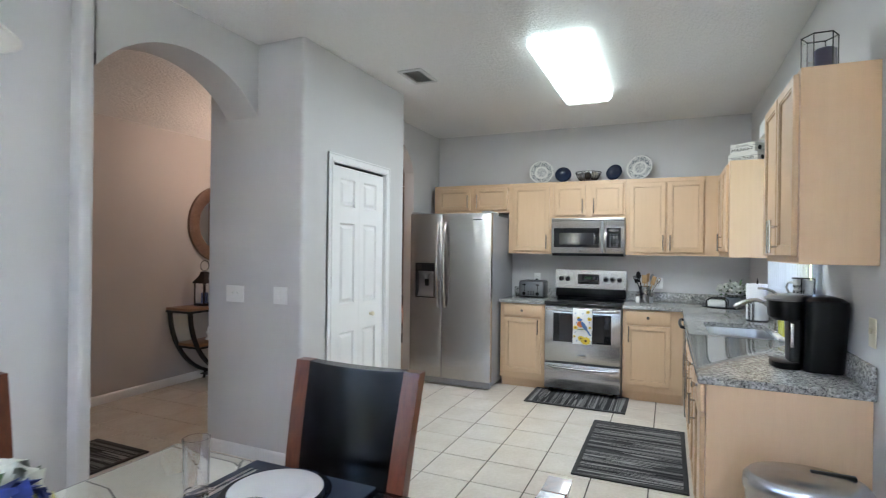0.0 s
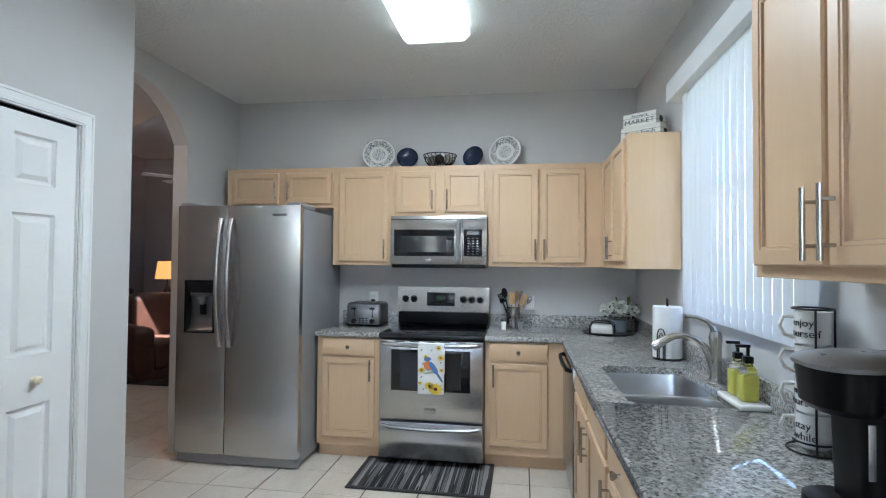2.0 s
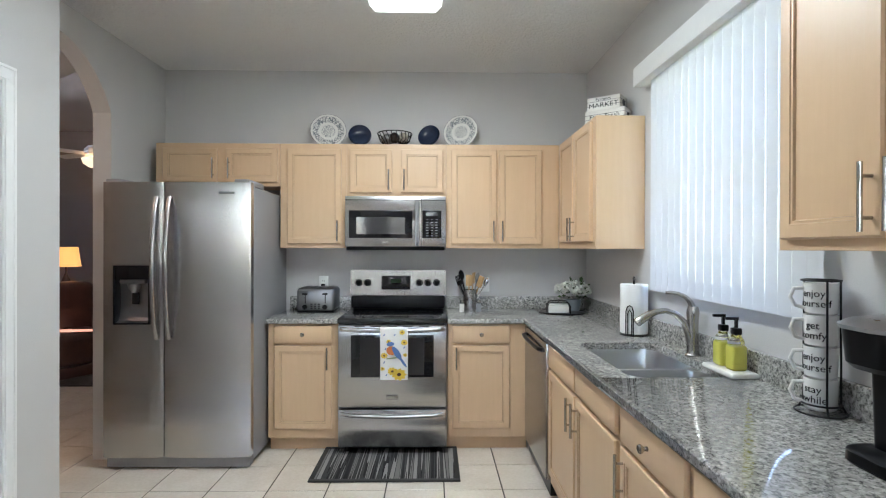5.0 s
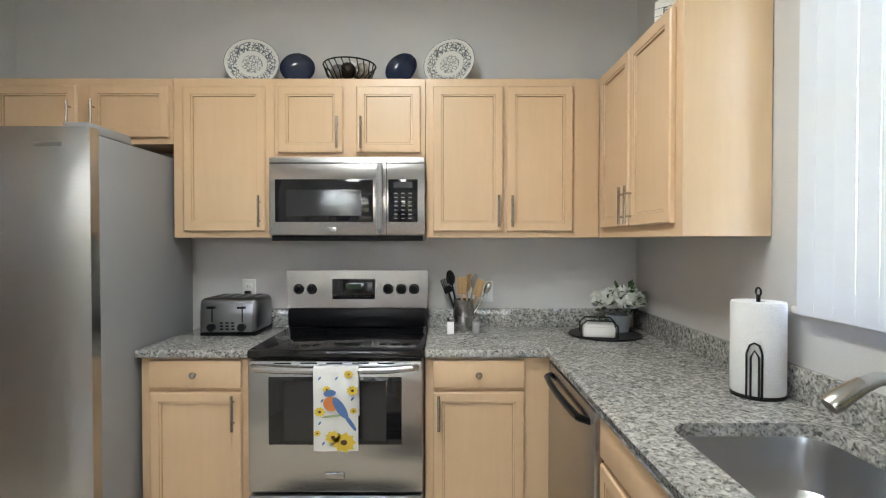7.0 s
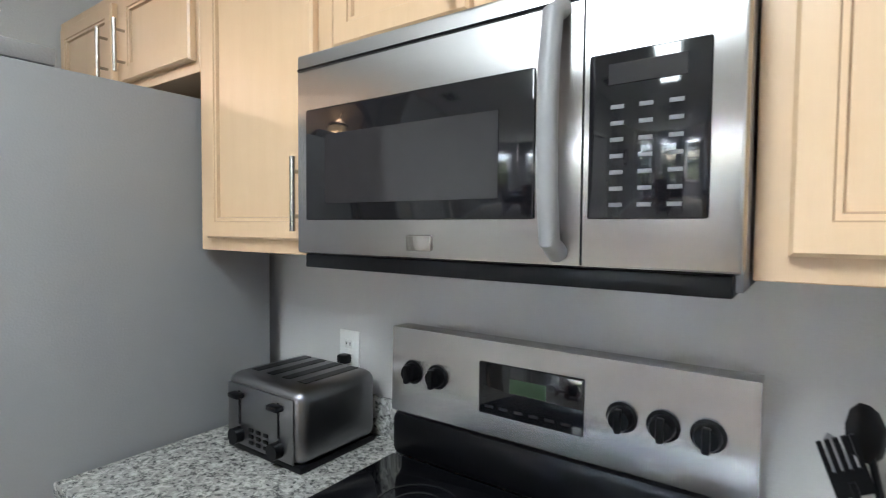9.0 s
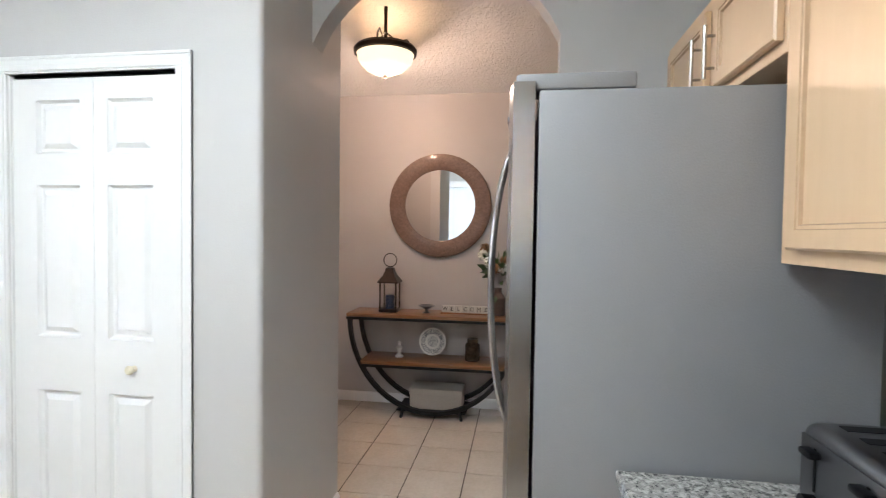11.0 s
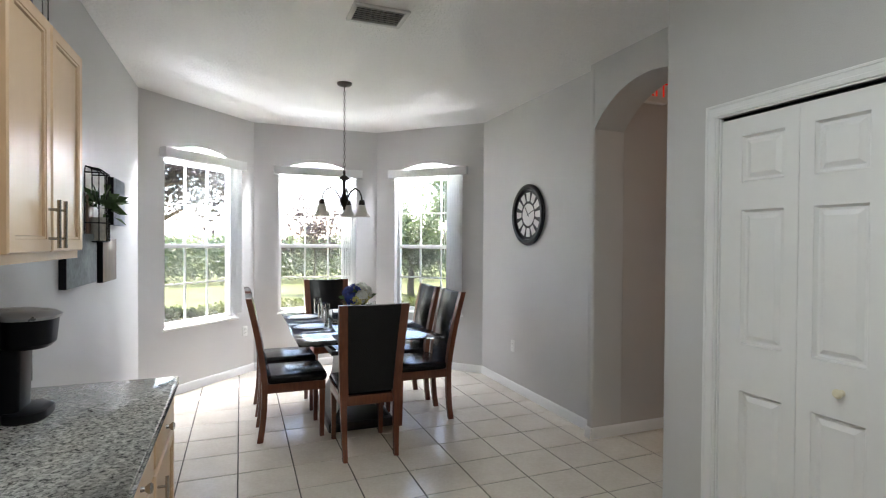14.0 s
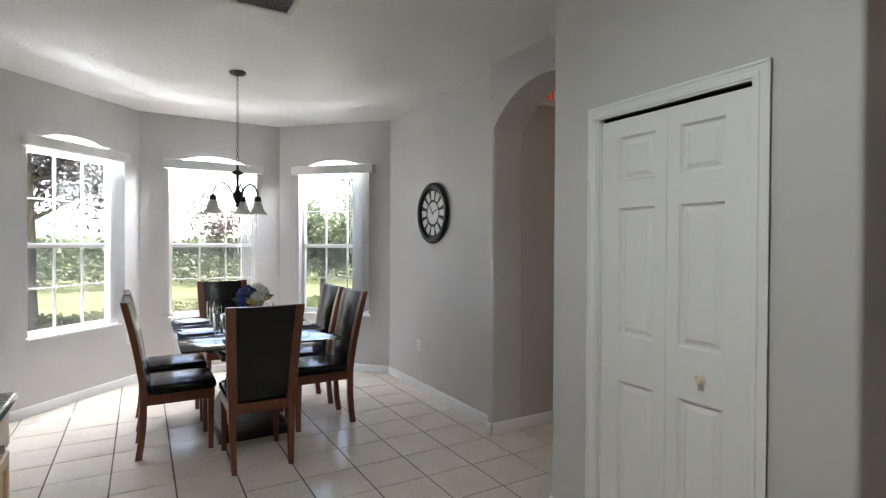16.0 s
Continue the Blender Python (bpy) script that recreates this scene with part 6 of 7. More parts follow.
def floor_mat(label, x0, x1, y0, y1, axis):
    o = thing("floor_mat", label, "rug", pose((x0 + x1) / 2, (y0 + y1) / 2, 0.001), "floor mats")
    w, d = (x1 - x0) / 2, (y1 - y0) / 2
    part("weave", boxes((-w + 0.03, w - 0.03, -d + 0.03, d - 0.03, 0, 0.009, 0.002)), stripe_material("woven_stripes", axis), o)
    part("border", boxes((-w, w, -d, -d + 0.031, 0, 0.011, 0.003), (-w, w, d - 0.031, d, 0, 0.011, 0.003), (-w, -w + 0.031, -d + 0.031, d - 0.031, 0, 0.011, 0.003), (w - 0.031, w, -d + 0.031, d - 0.031, 0, 0.011, 0.003)), RUBBER, o)
    return o


floor_mat("black and grey striped mat before the range", -1.255, -0.325, 5.235, 5.775, 0)
floor_mat("black and grey striped mat beside the sink cabinets", -0.555, 0.15, 3.785, 4.955, 1)
floor_mat("black and grey striped mat on the hall tiles", -3.90, -3.33, 2.30, 2.86, 1)
tc = thing("trash_can", "brushed stainless oval step bin with a lid", "bin", pose(0.49, 2.63, 0))
oval = [(0.205 * math.cos(2 * math.pi * k / 40), 0.15 * math.sin(2 * math.pi * k / 40)) for k in range(40)]


def oval_rings(bm, prof):
    prev = None
    for s, z in prof:
        ring = [bm.verts.new((x * s, y * s, z)) for x, y in oval]
        if prev:
            for q in range(40):
                bm.faces.new((prev[q], prev[(q + 1) % 40], ring[(q + 1) % 40], ring[q]))
        else:
            bm.faces.new(ring[::-1])
        prev = ring
    bm.faces.new(prev)
    return bm


part("body", oval_rings(bmesh.new(), [(0.94, 0.03), (0.95, 0.58)]), STEEL, tc)
part("base_ring", oval_rings(bmesh.new(), [(0.95, 0.0), (0.97, 0.01), (0.97, 0.045)]), BLACK, tc)
part("lid", oval_rings(bmesh.new(), [(0.99, 0.582), (1.0, 0.60), (0.985, 0.625), (0.90, 0.645), (0.6, 0.657), (0.2, 0.66)]), STEEL, tc)
part("lid_grip", boxes((0.02, 0.16, 0.02, 0.045, 0.645, 0.664, 0.004)), BLACK, tc)
part("pedal", boxes((-0.04, 0.04, -0.19, -0.13, 0.012, 0.028, 0.004)), BLACK, tc)

# ---- east wall decor in the dining area ----
for label, y0, y1, z0, z1, mat_ in (("grey canvas print on the wall", 1.52, 2.10, 1.24, 1.53, surface("canvas_grey", (0.30, 0.33, 0.34), 0.8, vary=0.25, big=5)),
                                    ("brown wooden sign on the wall", 0.98, 1.36, 1.22, 1.50, WALNUT),
                                    ("blue-grey canvas print on the wall", 0.70, 1.06, 1.60, 1.93, surface("canvas_blue", (0.36, 0.40, 0.47), 0.8, vary=0.25, big=5))):
    cv = thing("wall_sign", label, "wall art", pose(XR - 0.001, 0, 0), "wall signs")
    part("panel", boxes((-0.036, -0.002, y0 + 0.004, y1 - 0.004, z0, z1, 0.002)), mat_, cv)
    for ya, yb in ((y1 - 0.004, y1), (y0, y0 + 0.004)):
        part("edge", boxes((-0.034, -0.001, ya, yb, z0, z1)), BLACK, cv)
wp = thing("wall_planter", "black wire wall basket with a potted green plant", "planter", pose(XR - 0.002, 1.55, 1.485) @ Matrix.Diagonal((0.78, 0.62, 0.93, 1)))
part("back_board", boxes((-0.016, 0, -0.10, 0.10, -0.005, 0.30, 0.003)), WALNUT, wp, "dark wooden back board")
for z in (0.0, 0.12, 0.44):
    part("wire", tube(bmesh.new(), [(0, -0.13, z), (-0.09, -0.12, z), (-0.13, -0.06, z), (-0.13, 0.06, z), (-0.09, 0.12, z), (0, 0.13, z)], 0.0045, 6), IRON, wp)
for y, x in ((-0.13, 0.0), (-0.12, -0.09), (-0.06, -0.13), (0.0, -0.13), (0.06, -0.13), (0.12, -0.09), (0.13, 0.0)):
    part("wire", tube(bmesh.new(), [(x, y, 0), (x, y, 0.44), (x * 0.6, y * 0.9, 0.47), (0, y * 0.8, 0.48)], 0.0045, 6), IRON, wp)
for y in (-0.06, 0, 0.06):
    part("wire", tube(bmesh.new(), [(0, y, 0), (-0.13, y, 0)], 0.0045, 6), IRON, wp)
pp = thing("potted_plant", "green leafy plant in a white pot in the wall basket", "plant", pose(XR - 0.058, 1.55, 1.491))
part("pot", lathe(bmesh.new(), [(0, 0), (0.035, 0), (0.046, 0.13), (0.048, 0.14), (0.042, 0.14), (0.038, 0.12), (0, 0.12)], 24), surface("pot_weave", (0.62, 0.60, 0.55), 0.7, vary=0.3, fine=60), pp)
part("foliage", leaves(bmesh.new(), (0, 0, 0.20), 0.10, 90, 0.075, 0.5), LEAF, pp)

# ---- hall ----
mr = thing("wall_mirror", "round mirror in a broad dark wood frame", "mirror", pose(HX0 + 0.003, 4.77, 1.715, 90, 0, 90))
part("frame", lathe(bmesh.new(), [(0.30, 0.004), (0.30, 0.020), (0.31, 0.026), (0.42, 0.034), (0.435, 0.028), (0.438, 0.0), (0.30, 0.0)], 64), WALNUT, mr)
MIRROR, mtree, mp_ = nodes("mirror_silver")
mp_.inputs["Base Color"].default_value, mp_.inputs["Metallic"].default_value, mp_.inputs["Roughness"].default_value = (0.85, 0.86, 0.86, 1), 1, 0.01
part("glass", lathe(bmesh.new(), [(0, 0.012), (0.305, 0.012), (0.305, 0.004), (0, 0.004)], 64), MIRROR, mr, "silvered mirror glass")

cs = thing("console_table", "half-round black metal console with two wooden shelves", "console table", pose(HX0 + 0.02, 4.77, 0))
RC, D = 0.69, 0.34
for x in (0.03, D - 0.02):
    bm = bmesh.new()
    prev = None
    for k in range(29):
        a = radians(180 + 180 * k / 28)
        ring = [bm.verts.new((x + dx, (RC + dr_) * math.cos(a), 0.80 + (RC + dr_) * math.sin(a) * 1.115)) for dx, dr_ in ((-0.02, 0), (0.02, 0), (0.02, -0.030), (-0.02, -0.030))]
        if prev:
            for q in range(4):
                bm.faces.new((prev[q], prev[(q + 1) % 4], ring[(q + 1) % 4], ring[q]))
        else:
            bm.faces.new(ring[::-1])
        prev = ring
    bm.faces.new(prev)
    part("arc_frame", bm, IRON, cs)
    for y in (-0.36, 0.36):
        part("foot", tube(bmesh.new(), [(x, y * 0.62, 0.085), (x, y * 0.68, 0.0)], 0.013, 8), IRON, cs)
for z, hw in ((0.80, 0.70), (0.42, 0.585)):
    part("shelf", boxes((0.0, D, -hw, hw, z, z + 0.028, 0.003)), OAK, cs, "honey-coloured wooden shelf")
    part("shelf_rail", boxes((0.0, D + 0.003, -hw, hw, z - 0.022, z - 0.0005)), IRON, cs)
part("bottom_plate", boxes((0.02, D - 0.02, -0.28, 0.28, 0.052, 0.062)), IRON, cs)
solo("storage_box", boxes((-0.11, 0.11, -0.21, 0.21, 0, 0.15, 0.006), (-0.115, 0.115, -0.215, 0.215, 0.11, 0.165, 0.006)), surface("linen_box", (0.50, 0.46, 0.40), 0.8, vary=0.1, fine=120, relief=0.3), "beige lidded storage box on the console", "box", pose(HX0 + 0.19, 4.80, 0.063))
ln_ = thing("candle_lantern", "dark metal candle lantern with a ring handle", "lantern", pose(HX0 + 0.20, 4.39, 0.829))
part("base", boxes((-0.075, 0.075, -0.075, 0.075, 0, 0.025, 0.004)), BRONZE, ln_)
for x in (-0.066, 0.066):
    for y in (-0.066, 0.066):
        part("post", boxes((x - 0.006, x + 0.006, y - 0.006, y + 0.006, 0.025, 0.24)), BRONZE, ln_)
bm = bmesh.new()
prev = None
for s, z in ((0.085, 0.24), (0.085, 0.25), (0.05, 0.30), (0.035, 0.335), (0.03, 0.36), (0.0, 0.37)):
    ring = [bm.verts.new((x * max(s, 0.004), y * max(s, 0.004), z)) for x, y in ((-1, -1), (1, -1), (1, 1), (-1, 1))]
    if prev:
        for q in range(4):
            bm.faces.new((prev[q], prev[(q + 1) % 4], ring[(q + 1) % 4], ring[q]))
    else:
        bm.faces.new(ring[::-1])
    prev = ring
bm.faces.new(prev)
part("roof", bm, BRONZE, ln_)
part("ring_handle", tube(bmesh.new(), arc((0, 0, 0.425), 0.055, 0, 360, 24, "yz")[:-1], 0.004, 8, closed=True), BRONZE, ln_)
for s in (-1, 1):
    part("glass_panel", boxes((-0.06, 0.06, s * 0.064 - 0.001, s * 0.064 + 0.001, 0.026, 0.238)), GLASS, ln_)
    part("glass_panel", boxes((s * 0.064 - 0.001, s * 0.064 + 0.001, -0.06, 0.06, 0.026, 0.238)), GLASS, ln_)
solo("pillar_candle", lathe(bmesh.new(), [(0, 0), (0.035, 0), (0.035, 0.11), (0, 0.112)], 24), surface("blue_wax", (0.04, 0.09, 0.22), 0.5), "blue candle inside the lantern", "candle", pose(HX0 + 0.20, 4.39, 0.8545))
solo("footed_bowl", lathe(bmesh.new(), [(0, 0), (0.035, 0), (0.012, 0.015), (0.012, 0.03), (0.07, 0.06), (0.066, 0.062), (0, 0.036)], 28), DKSTEEL, "small dark footed bowl on the console", "bowl", pose(HX0 + 0.20, 4.70, 0.8285))
wb = thing("word_blocks", "wooden stand with small letter blocks", "sign", pose(HX0 + 0.20, 5.02, 0.8285))
part("stand", boxes((-0.03, 0.03, -0.20, 0.20, 0, 0.012, 0.003)), OAK, wb)
for k, c in enumerate("WELCOME"):
    y = -0.165 + 0.055 * k
    part("block", boxes((-0.012, 0.012, y - 0.025, y + 0.025, 0.012, 0.068, 0.002)), WASH, wb)
    lettering("letter", c, 0.045, BLACK, wb, pose(0.0125, y, 0.04, 90, 0, 90), 0.0006)
dv = thing("dried_flower_vase", "brown bottle vase with dried autumn flowers", "vase", pose(HX0 + 0.18, 5.28, 0.8285))
part("bottle", lathe(bmesh.new(), [(0, 0), (0.055, 0), (0.06, 0.02), (0.06, 0.14), (0.03, 0.18), (0.028, 0.21), (0.032, 0.22), (0, 0.22)], 28), surface("smoky_glass", (0.10, 0.07, 0.06), 0.15, vary=0.1, relief=0.0), dv)
tagged(part("foliage", leaves(bmesh.new(), (0, 0, 0.30), 0.20, 90, 0.09, 0.8), LEAF, dv), kind="stuff")
for k in range(10):
    a = k * 2.4
    part("blossom", petals(bmesh.new(), (0.11 * math.cos(a), 0.13 * math.sin(a), 0.38 + 0.05 * (k % 4)), 0.04, 45, 0.02), (DRIED, DRIED, PETAL_W)[k % 3], dv)
solo("decorative_plate", lathe(bmesh.new(), PLATE_PROF, 48), PATTERN, "small patterned plate standing on the lower shelf", "plate", pose(HX0 + 0.10, 4.74, 0.572, 78, 0, 90) @ Matrix.Diagonal((0.82, 0.82, 0.82, 1)), "console decor")
solo("figurine", lathe(bmesh.new(), [(0, 0), (0.035, 0), (0.035, 0.012), (0.014, 0.03), (0.02, 0.06), (0.03, 0.08), (0.012, 0.10), (0.018, 0.125), (0, 0.14)], 20), PORCELAIN, "small white ornament on the lower shelf", "ornament", pose(HX0 + 0.18, 4.47, 0.4485))
solo("glass_jar", lathe(bmesh.new(), [(0, 0), (0.055, 0), (0.06, 0.01), (0.06, 0.13), (0.045, 0.15), (0.045, 0.18), (0, 0.185)], 28), surface("brown_jar", (0.08, 0.05, 0.03), 0.2, vary=0.4, big=25), "dark jar with a label on the lower shelf", "jar", pose(HX0 + 0.18, 5.08, 0.4485))

# hall pendant
BULB = glow("pendant_glow", (1.0, 0.74, 0.42), 0.045)
pd = thing("pendant_light", "bronze pendant light with a glowing glass bowl", "pendant light", pose(-3.85, 4.52, 0))
part("bowl", lathe(bmesh.new(), [(0, 2.555), (0.06, 2.56), (0.13, 2.59), (0.18, 2.64), (0.195, 2.69), (0.19, 2.69), (0.17, 2.64), (0, 2.57)], 40), BULB, pd, "glowing amber glass bowl")
part("rim", lathe(bmesh.new(), [(0.195, 2.685), (0.212, 2.69), (0.215, 2.715), (0.20, 2.735), (0.19, 2.73), (0.192, 2.69)], 40), BRONZE, pd)
part("finial", lathe(bmesh.new(), [(0, 2.525), (0.012, 2.53), (0.016, 2.545), (0.008, 2.555), (0.022, 2.562), (0, 2.566)], 20), BRONZE, pd)
part("stem", cyl(bmesh.new(), (0, 0, 2.56), (0, 0, 3.01), 0.012), BRONZE, pd)
for a in (0, 120, 240):
    ca, sa = math.cos(radians(a)), math.sin(radians(a))
    part("arm", tube(bmesh.new(), [(r * ca, r * sa, z) for r, z in ((0.0, 2.84), (0.08, 2.79), (0.15, 2.81), (0.20, 2.76), (0.205, 2.71))], 0.006, 8), BRONZE, pd)
lamp("pendant_uplight", "POINT", pose(-3.85, 4.52, 2.80), 0.08, (1.0, 0.66, 0.40), 0.06)
# extra point lamp in the air under the bowl, added to brighten the hall
lamp("pendant_fill", "POINT", pose(-3.85, 4.52, 2.49), 0.75, (1.0, 0.70, 0.50), 0.06)

# ---- living room beyond the hall ----
structure("wall_living_north", boxes((-7.2, -2.66, 10.8, 10.94, 0, 3.6)), TAUPE, "taupe living room wall", "wall")
structure("wall_living_west", boxes((-7.34, -7.2, 6.76, 10.94, 0, 3.6)), TAUPE, "taupe living room wall", "wall")
structure("wall_living_south", boxes((-7.2, HX0 - T, 6.76, 6.9, 0, 3.6)), TAUPE, "taupe living room wall", "wall")
structure("wall_living_east", boxes((-2.66, -2.52, YB + T, 10.94, 0, 3.6)), TAUPE, "taupe living room wall", "wall")
structure("ceiling_living", boxes((-7.34, -2.52, 6.9, 10.94, 3.36, 3.46), (-3.1, -2.52, 6.3, 6.9, 3.37, 3.46)), CEIL, "white living room ceiling", "ceiling")
CARPET = surface("brown_carpet", (0.20, 0.15, 0.11), 0.95, vary=0.2, fine=160, relief=0.6)
structure("floor_living", boxes((-7.2, -2.66, 7.6, 10.8, -0.14, 0.0)), CARPET, "brown carpeted living room floor", "floor")
structure("floor_living_west", boxes((-7.2, HX0, 6.9, 7.6, -0.14, 0.0)), CARPET, "brown carpeted living room floor", "floor")
solo("area_rug", boxes((-6.2, -3.5, 7.42, 9.6, 0.001, 0.014, 0.004)), surface("dark_rug", (0.035, 0.028, 0.025), 0.95, vary=0.4, big=6, fine=160, relief=0.6), "dark brown area rug under the armchair", "rug")
BROWN_L = surface("brown_leather", (0.065, 0.028, 0.018), 0.4, vary=0.3, big=5, fine=90, relief=0.1)


def armchair(m, label):
    s = thing("armchair", label, "armchair", m, "living room armchairs")
    part("seat", boxes((-0.32, 0.32, -0.40, 0.30, 0.12, 0.46, 0.07, 4)), BROWN_L, s)
    part("backrest", boxes((-0.38, 0.38, 0.20, 0.48, 0.30, 1.0, 0.10, 4)), BROWN_L, s)
    for x in (-0.44, 0.44):
        part("armrest", boxes((x - 0.13, x + 0.13, -0.44, 0.42, 0.05, 0.64, 0.09, 4)), BROWN_L, s)
    part("base", boxes((-0.50, 0.50, -0.40, 0.42, 0.0, 0.12, 0.02)), BROWN_L, s)


armchair(pose(-4.62, 8.05, 0.0145, rz=60), "brown leather recliner armchair on the dark rug")
armchair(pose(-6.15, 9.0, 0.0145, rz=70), "brown leather armchair near the far wall")
st = thing("side_table", "dark wooden side table", "side table", pose(-5.25, 9.02, 0.0))
part("top", cyl(bmesh.new(), (0, 0, 0.67), (0, 0, 0.705), 0.30, n=36), DARKWOOD, st)
for a in (45, 135, 225, 315):
    part("leg", boxes((0.2 * math.cos(radians(a)) - 0.02, 0.2 * math.cos(radians(a)) + 0.02, 0.2 * math.sin(radians(a)) - 0.02, 0.2 * math.sin(radians(a)) + 0.02, 0.0145, 0.67)), DARKWOOD, st)
tl = thing("table_lamp", "dark table lamp with a glowing amber shade", "lamp", pose(-5.40, 9.06, 0.706))
part("base", lathe(bmesh.new(), [(0, 0), (0.08, 0), (0.085, 0.015), (0.03, 0.05), (0.05, 0.15), (0.065, 0.24), (0.03, 0.33), (0.012, 0.38), (0.012, 0.50), (0, 0.50)], 28), DARKWOOD, tl)
part("shade", lathe(bmesh.new(), [(0.17, 0.46), (0.135, 0.72), (0.132, 0.72), (0.167, 0.46)], 36), glow("shade_glow", (1.0, 0.42, 0.11), 0.05), tl, "glowing amber fabric shade")
lamp("table_lamp_bulb", "POINT", pose(-5.40, 9.06, 1.40), 0.15, (1.0, 0.62, 0.32), 0.05)
fn = thing("ceiling_fan", "white ceiling fan with a glowing bowl light", "ceiling fan", pose(-4.95, 8.95, 0))
part("canopy", lathe(bmesh.new(), [(0, 3.36), (0.07, 3.36), (0.05, 3.31), (0.015, 3.29), (0, 3.29)], 24), WHITE, fn)
part("downrod", cyl(bmesh.new(), (0, 0, 2.72), (0, 0, 3.32), 0.014), WHITE, fn)
part("motor", lathe(bmesh.new(), [(0, 2.76), (0.08, 2.75), (0.12, 2.70), (0.12, 2.63), (0.06, 2.60), (0, 2.60)], 28), WHITE, fn)
for k in range(5):
    a = 72 * k + 15
    bm = boxes((0.11, 0.66, -0.065, 0.065, -0.004, 0.004, 0.002))
    bmesh.ops.transform(bm, matrix=pose(0, 0, 2.645, 0, 0, a) @ pose(0, 0, 0, 10, 0, 0), verts=bm.verts)
    part("blade", bm, WHITE, fn)
part("light_bowl", lathe(bmesh.new(), [(0.11, 2.60), (0.15, 2.58), (0.13, 2.52), (0.07, 2.475), (0, 2.46)], 32), glow("fan_glow", (1.0, 0.72, 0.40), 0.06), fn)
part("pull_chain", cyl(bmesh.new(), (0.05, 0, 2.12), (0.05, 0, 2.48), 0.003, n=6), NICKEL, fn)
dl = thing("door_2", "white panelled door in the living room", "door", pose(-4.75, 10.79, 0), kind="structure")
part("door_leaf", boxes((-0.42, 0.42, -0.04, 0, 0.01, 2.05, 0.004)), WHITE, dl)
part("casing", boxes((-0.50, -0.42, -0.05, 0, 0, 2.13, 0.004), (0.42, 0.50, -0.05, 0, 0, 2.13, 0.004), (-0.42, 0.42, -0.05, 0, 2.05, 2.13, 0.004)), WHITE, dl)

# ---- outdoors ----
# unseen overhang, its outline set to trim the sun reaching the floor
structure("sun_trim_overhang", prism(bmesh.new(), [(XR + 0.70, 7.0), (XR + 0.70, -0.23), (-0.03, -1.80), (-1.90, -1.80), (XC - 0.70, -0.23), (XC - 0.70, 1.9), (XC - T - 0.021, 1.9), (XC - T - 0.021, -0.16), (-1.76, -1.27), (-0.16, -1.27), (XR + T + 0.001, -0.14), (XR + T + 0.001, 7.0)], 2.70, 2.84), WHITE, "unseen white overhang added to trim the sun patches", "roof")
BARK = surface("bark", (0.12, 0.085, 0.06), 0.9, vary=0.3, big=8, fine=40, relief=0.8, stretch=(3, 3, 0.6))


def leaf_material(name, lo, hi):
    m, t, p = nodes(name)
    g = t.nodes.new("ShaderNodeNewGeometry")
    c = ramp(t, g.outputs["Random Per Island"], [(0, lo), (1, hi)])
    t.links.new(c, p.inputs["Base Color"])
    p.inputs["Roughness"].default_value = 0.5
    tr = t.nodes.new("ShaderNodeBsdfTranslucent")
    t.links.new(c, tr.inputs[0])
    mx = t.nodes.new("ShaderNodeMixShader")
    mx.inputs[0].default_value = 0.35
    t.links.new(p.outputs[0], mx.inputs[1])
    t.links.new(tr.outputs[0], mx.inputs[2])
    t.links.new(mx.outputs[0], t.nodes["Material Output"].inputs[0])
    return m


LEAF_RED = leaf_material("plum_leaves", (0.035, 0.024, 0.022), (0.09, 0.068, 0.062))
LEAF_GREEN = leaf_material("green_leaves", (0.06, 0.085, 0.035), (0.12, 0.15, 0.07))
LEAF_LIME = leaf_material("lime_leaves", (0.12, 0.15, 0.03), (0.21, 0.23, 0.06))


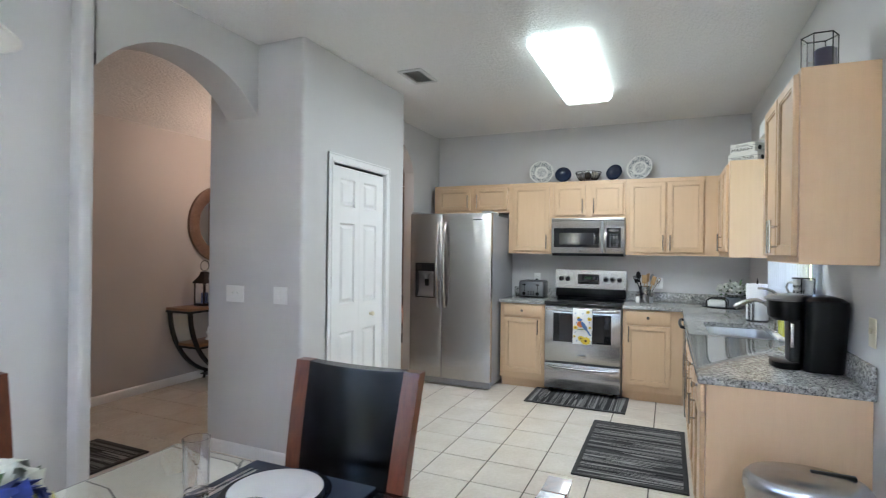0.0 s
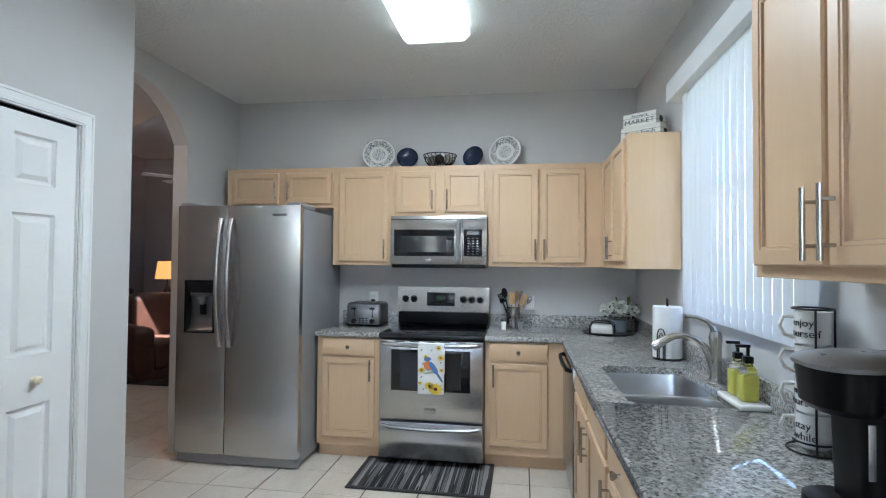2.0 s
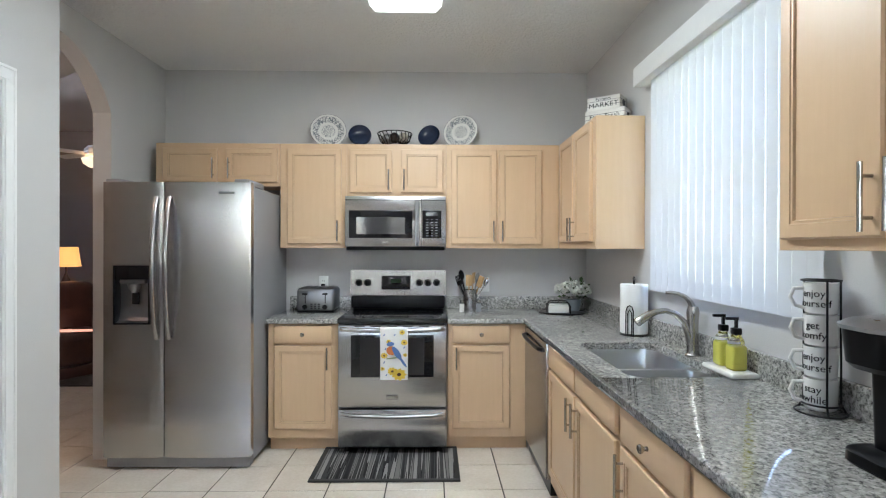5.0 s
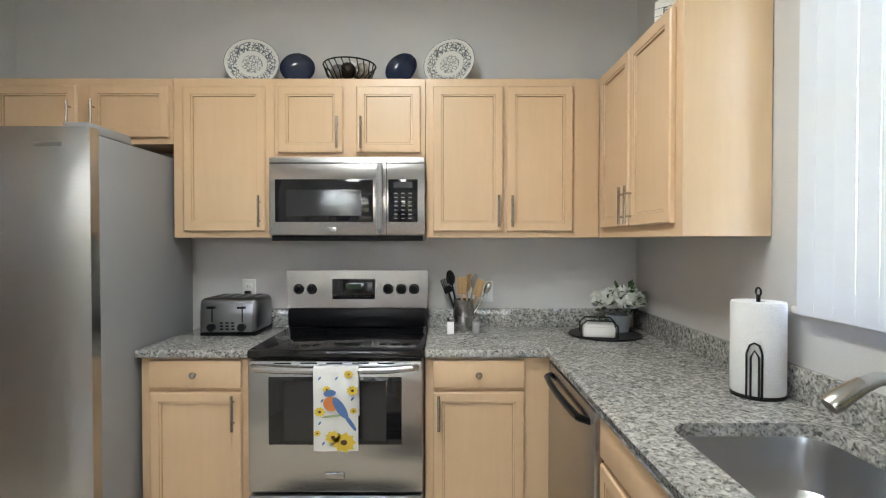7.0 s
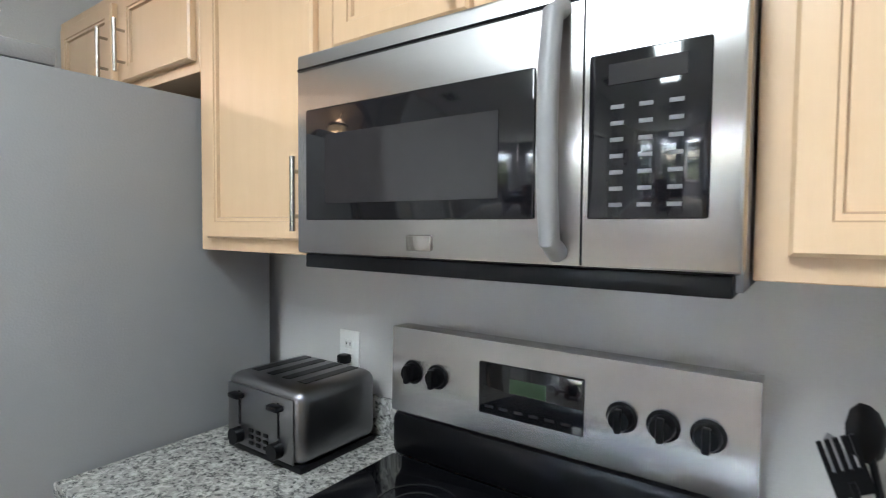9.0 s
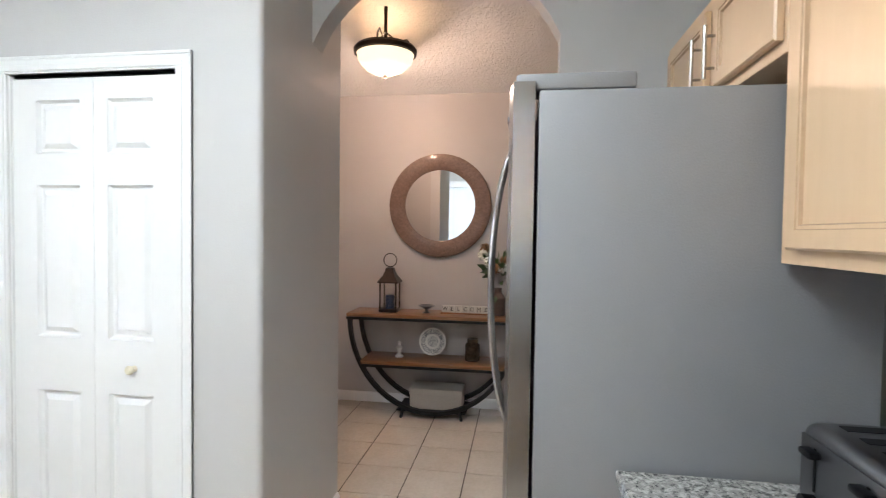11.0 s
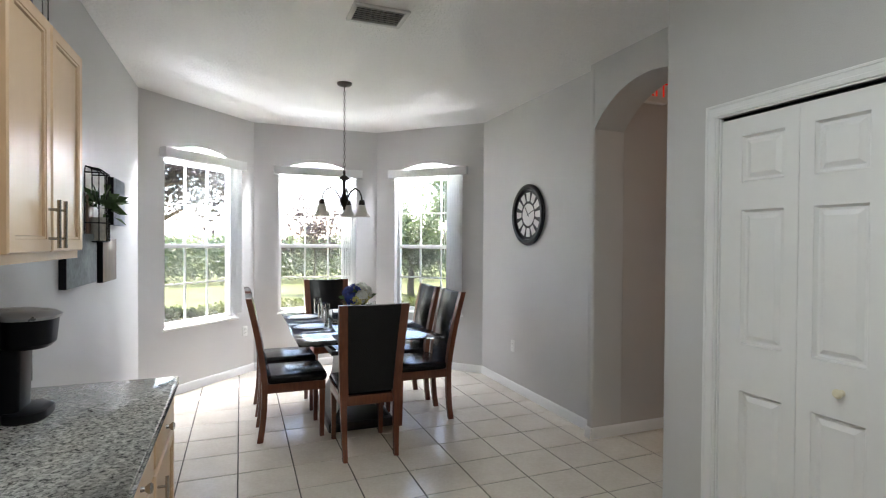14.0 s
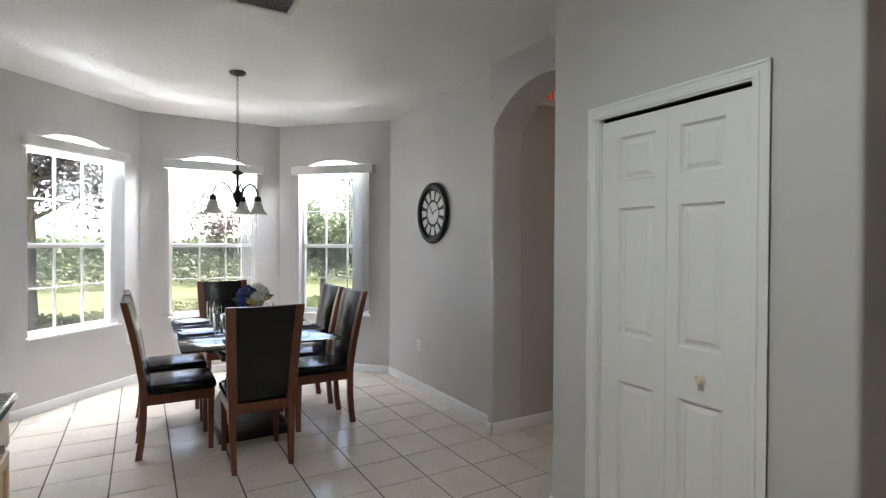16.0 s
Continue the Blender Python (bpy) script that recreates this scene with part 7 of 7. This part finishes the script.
def tree(label, x, y, height, spread, material, count, seed, size=0.11, trunk=0.10):
    r = random.Random(seed)
    o = thing("tree", label, "tree", pose(x, y, -0.30), "garden trees")
    limbs, tips = bmesh.new(), []
    fork = height * 0.32
    tr = tube(bmesh.new(), [(0, 0, 0), (0.03, 0.02, fork * 0.5), (0.0, 0.05, fork), (0.06, 0.03, height * 0.7)], [trunk * 1.3, trunk, trunk * 0.8, trunk * 0.3], 12)
    part("trunk", tr, BARK, o)
    for k in range(11):
        a, z0 = 2.4 * k + r.uniform(-0.3, 0.3), fork + (height * 0.45) * k / 11
        ln = spread * r.uniform(0.6, 1.0)
        e = Vector((ln * math.cos(a), ln * math.sin(a), z0 + ln * r.uniform(0.4, 0.9)))
        midp = Vector((e.x * 0.5, e.y * 0.5, z0 + (e.z - z0) * 0.4))
        tube(limbs, [(0.02, 0.03, z0), midp, e], [trunk * 0.45, trunk * 0.25, trunk * 0.08], 7)
        tips += [midp, e, (midp + e) / 2]
        for q in range(3):
            f = midp.lerp(e, r.uniform(0.3, 0.9)) + Vector((r.gauss(0, 0.3), r.gauss(0, 0.3), r.uniform(0.1, 0.6))) * spread * 0.45
            tube(limbs, [midp.lerp(e, 0.5), f], [trunk * 0.15, trunk * 0.05], 5)
            tips.append(f)
    part("limb", limbs, BARK, o)
    verts, faces = [], []
    for k in range(count):
        c = r.choice(tips) + Vector((r.gauss(0, 1), r.gauss(0, 1), r.gauss(0, 0.8))) * spread * 0.17
        n = Vector((r.gauss(0, 1), r.gauss(0, 1), r.gauss(0.4, 1))).normalized()
        u = n.orthogonal().normalized()
        u.rotate(Matrix.Rotation(r.uniform(0, 6.28), 3, n))
        v = n.cross(u)
        s = size * r.uniform(0.6, 1.3)
        i = len(verts)
        verts += [c - u * s, c + v * s * 0.45 + n * s * 0.1, c + u * s, c - v * s * 0.45 + n * s * 0.1]
        faces.append((i, i + 1, i + 2, i + 3))
    me = bpy.data.meshes.new("crown")
    me.from_pydata(verts, [], faces)
    me.materials.append(material)
    cr = new("crown", me)
    cr.parent = o


def bushes(name, label, x0, x1, y0, y1, h, count, material, seed, size):
    r = random.Random(seed)
    verts, faces = [], []
    for k in range(count):
        x, y = r.uniform(x0, x1), r.uniform(y0, y1)
        top = h * (0.6 + 0.4 * noise.noise(Vector((x * 0.45, y * 0.45, seed))) + 0.25 * noise.noise(Vector((x * 1.6, y * 1.6, seed))))
        c = Vector((x, y, -0.30 + top * math.sqrt(r.random())))
        n = Vector((r.gauss(0, 1), r.gauss(0, 1), r.gauss(0.5, 1))).normalized()
        u = n.orthogonal().normalized()
        v = n.cross(u)
        s = size * r.uniform(0.6, 1.3)
        i = len(verts)
        verts += [c - u * s, c + v * s * 0.5, c + u * s, c - v * s * 0.5]
        faces.append((i, i + 1, i + 2, i + 3))
    me = bpy.data.meshes.new(name)
    me.from_pydata(verts, [], faces)
    me.materials.append(material)
    tagged(new(name, me), label, "shrubs", kind="stuff")


tree("plum-leaved ornamental tree on the lawn", 1.55, -7.2, 6.0, 2.0, LEAF_RED, 26000, 2, 0.062)
tree("small green garden tree on the lawn", -4.9, -9.6, 3.0, 1.15, LEAF_GREEN, 8000, 5, 0.07)
tree("thin young tree beyond the lawn", -2.5, -13.0, 3.4, 1.1, LEAF_RED, 1500, 8, 0.075, 0.045)
tree("leafy green tree beyond the lawn", -9.5, -14.5, 5.5, 2.2, LEAF_GREEN, 6000, 11, 0.12)
bushes("hedge", "lime green hedge along the lawn", -14, 12, -8.4, -7.0, 0.55, 26000, LEAF_LIME, 3, 0.06)
bushes("shrubbery", "dense green shrubs beyond the lawn", -26, 20, -22, -17, 1.9, 30000, LEAF_GREEN, 7, 0.10)
bushes("far_woods", "distant line of green woods", -70, 60, -58, -48, 3.2, 26000, LEAF_GREEN, 9, 0.3)

# ---- floor tiles ----
def tile_mesh(p=0.346, g=0.0075, z=0.0):
    bm = bmesh.new()
    a = p / 2 - g / 2
    rings = [[bm.verts.new((x, y, zz)) for x, y in ((-b, -b), (b, -b), (b, b), (-b, b))] for b, zz in ((a, -0.012), (a, -0.002), (a - 0.0025, z))]
    for r0, r1 in zip(rings, rings[1:]):
        for q in range(4):
            bm.faces.new((r0[q], r0[(q + 1) % 4], r1[(q + 1) % 4], r1[q]))
    bm.faces.new(rings[-1])
    return mesh("tile", bm, TILE, 20)


PITCH, TX, TY = 0.346, -0.081, 5.14
tile = tile_mesh()
floor = bpy.data.objects["floor"]
far = bmesh.new()
for i in range(-14, 3):
    for j in range(-18, 8):
        x, y = TX + (i + 0.5) * PITCH, TY + (j + 0.5) * PITCH
        if x > XR + 0.1 or x < HX0 - 0.16 or y > 7.55 or y < -1.12:
            continue
        if x > XC - 0.2 and y < YB + 0.1:
            ob = new("tile", tile)
            ob.parent = floor
            ob.matrix_basis = pose(x, y, 0.0003 * math.sin(i * 7.1 + j * 3.3))
        elif x < XC:
            a = PITCH / 2 - 0.0036
            box(far, x - a, x + a, y - a, y + a, -0.012, 0.0)
ob = new("tile", mesh("hall_tiles", far, TILE))
ob.parent = floor
tagged(ob, kind="stuff")
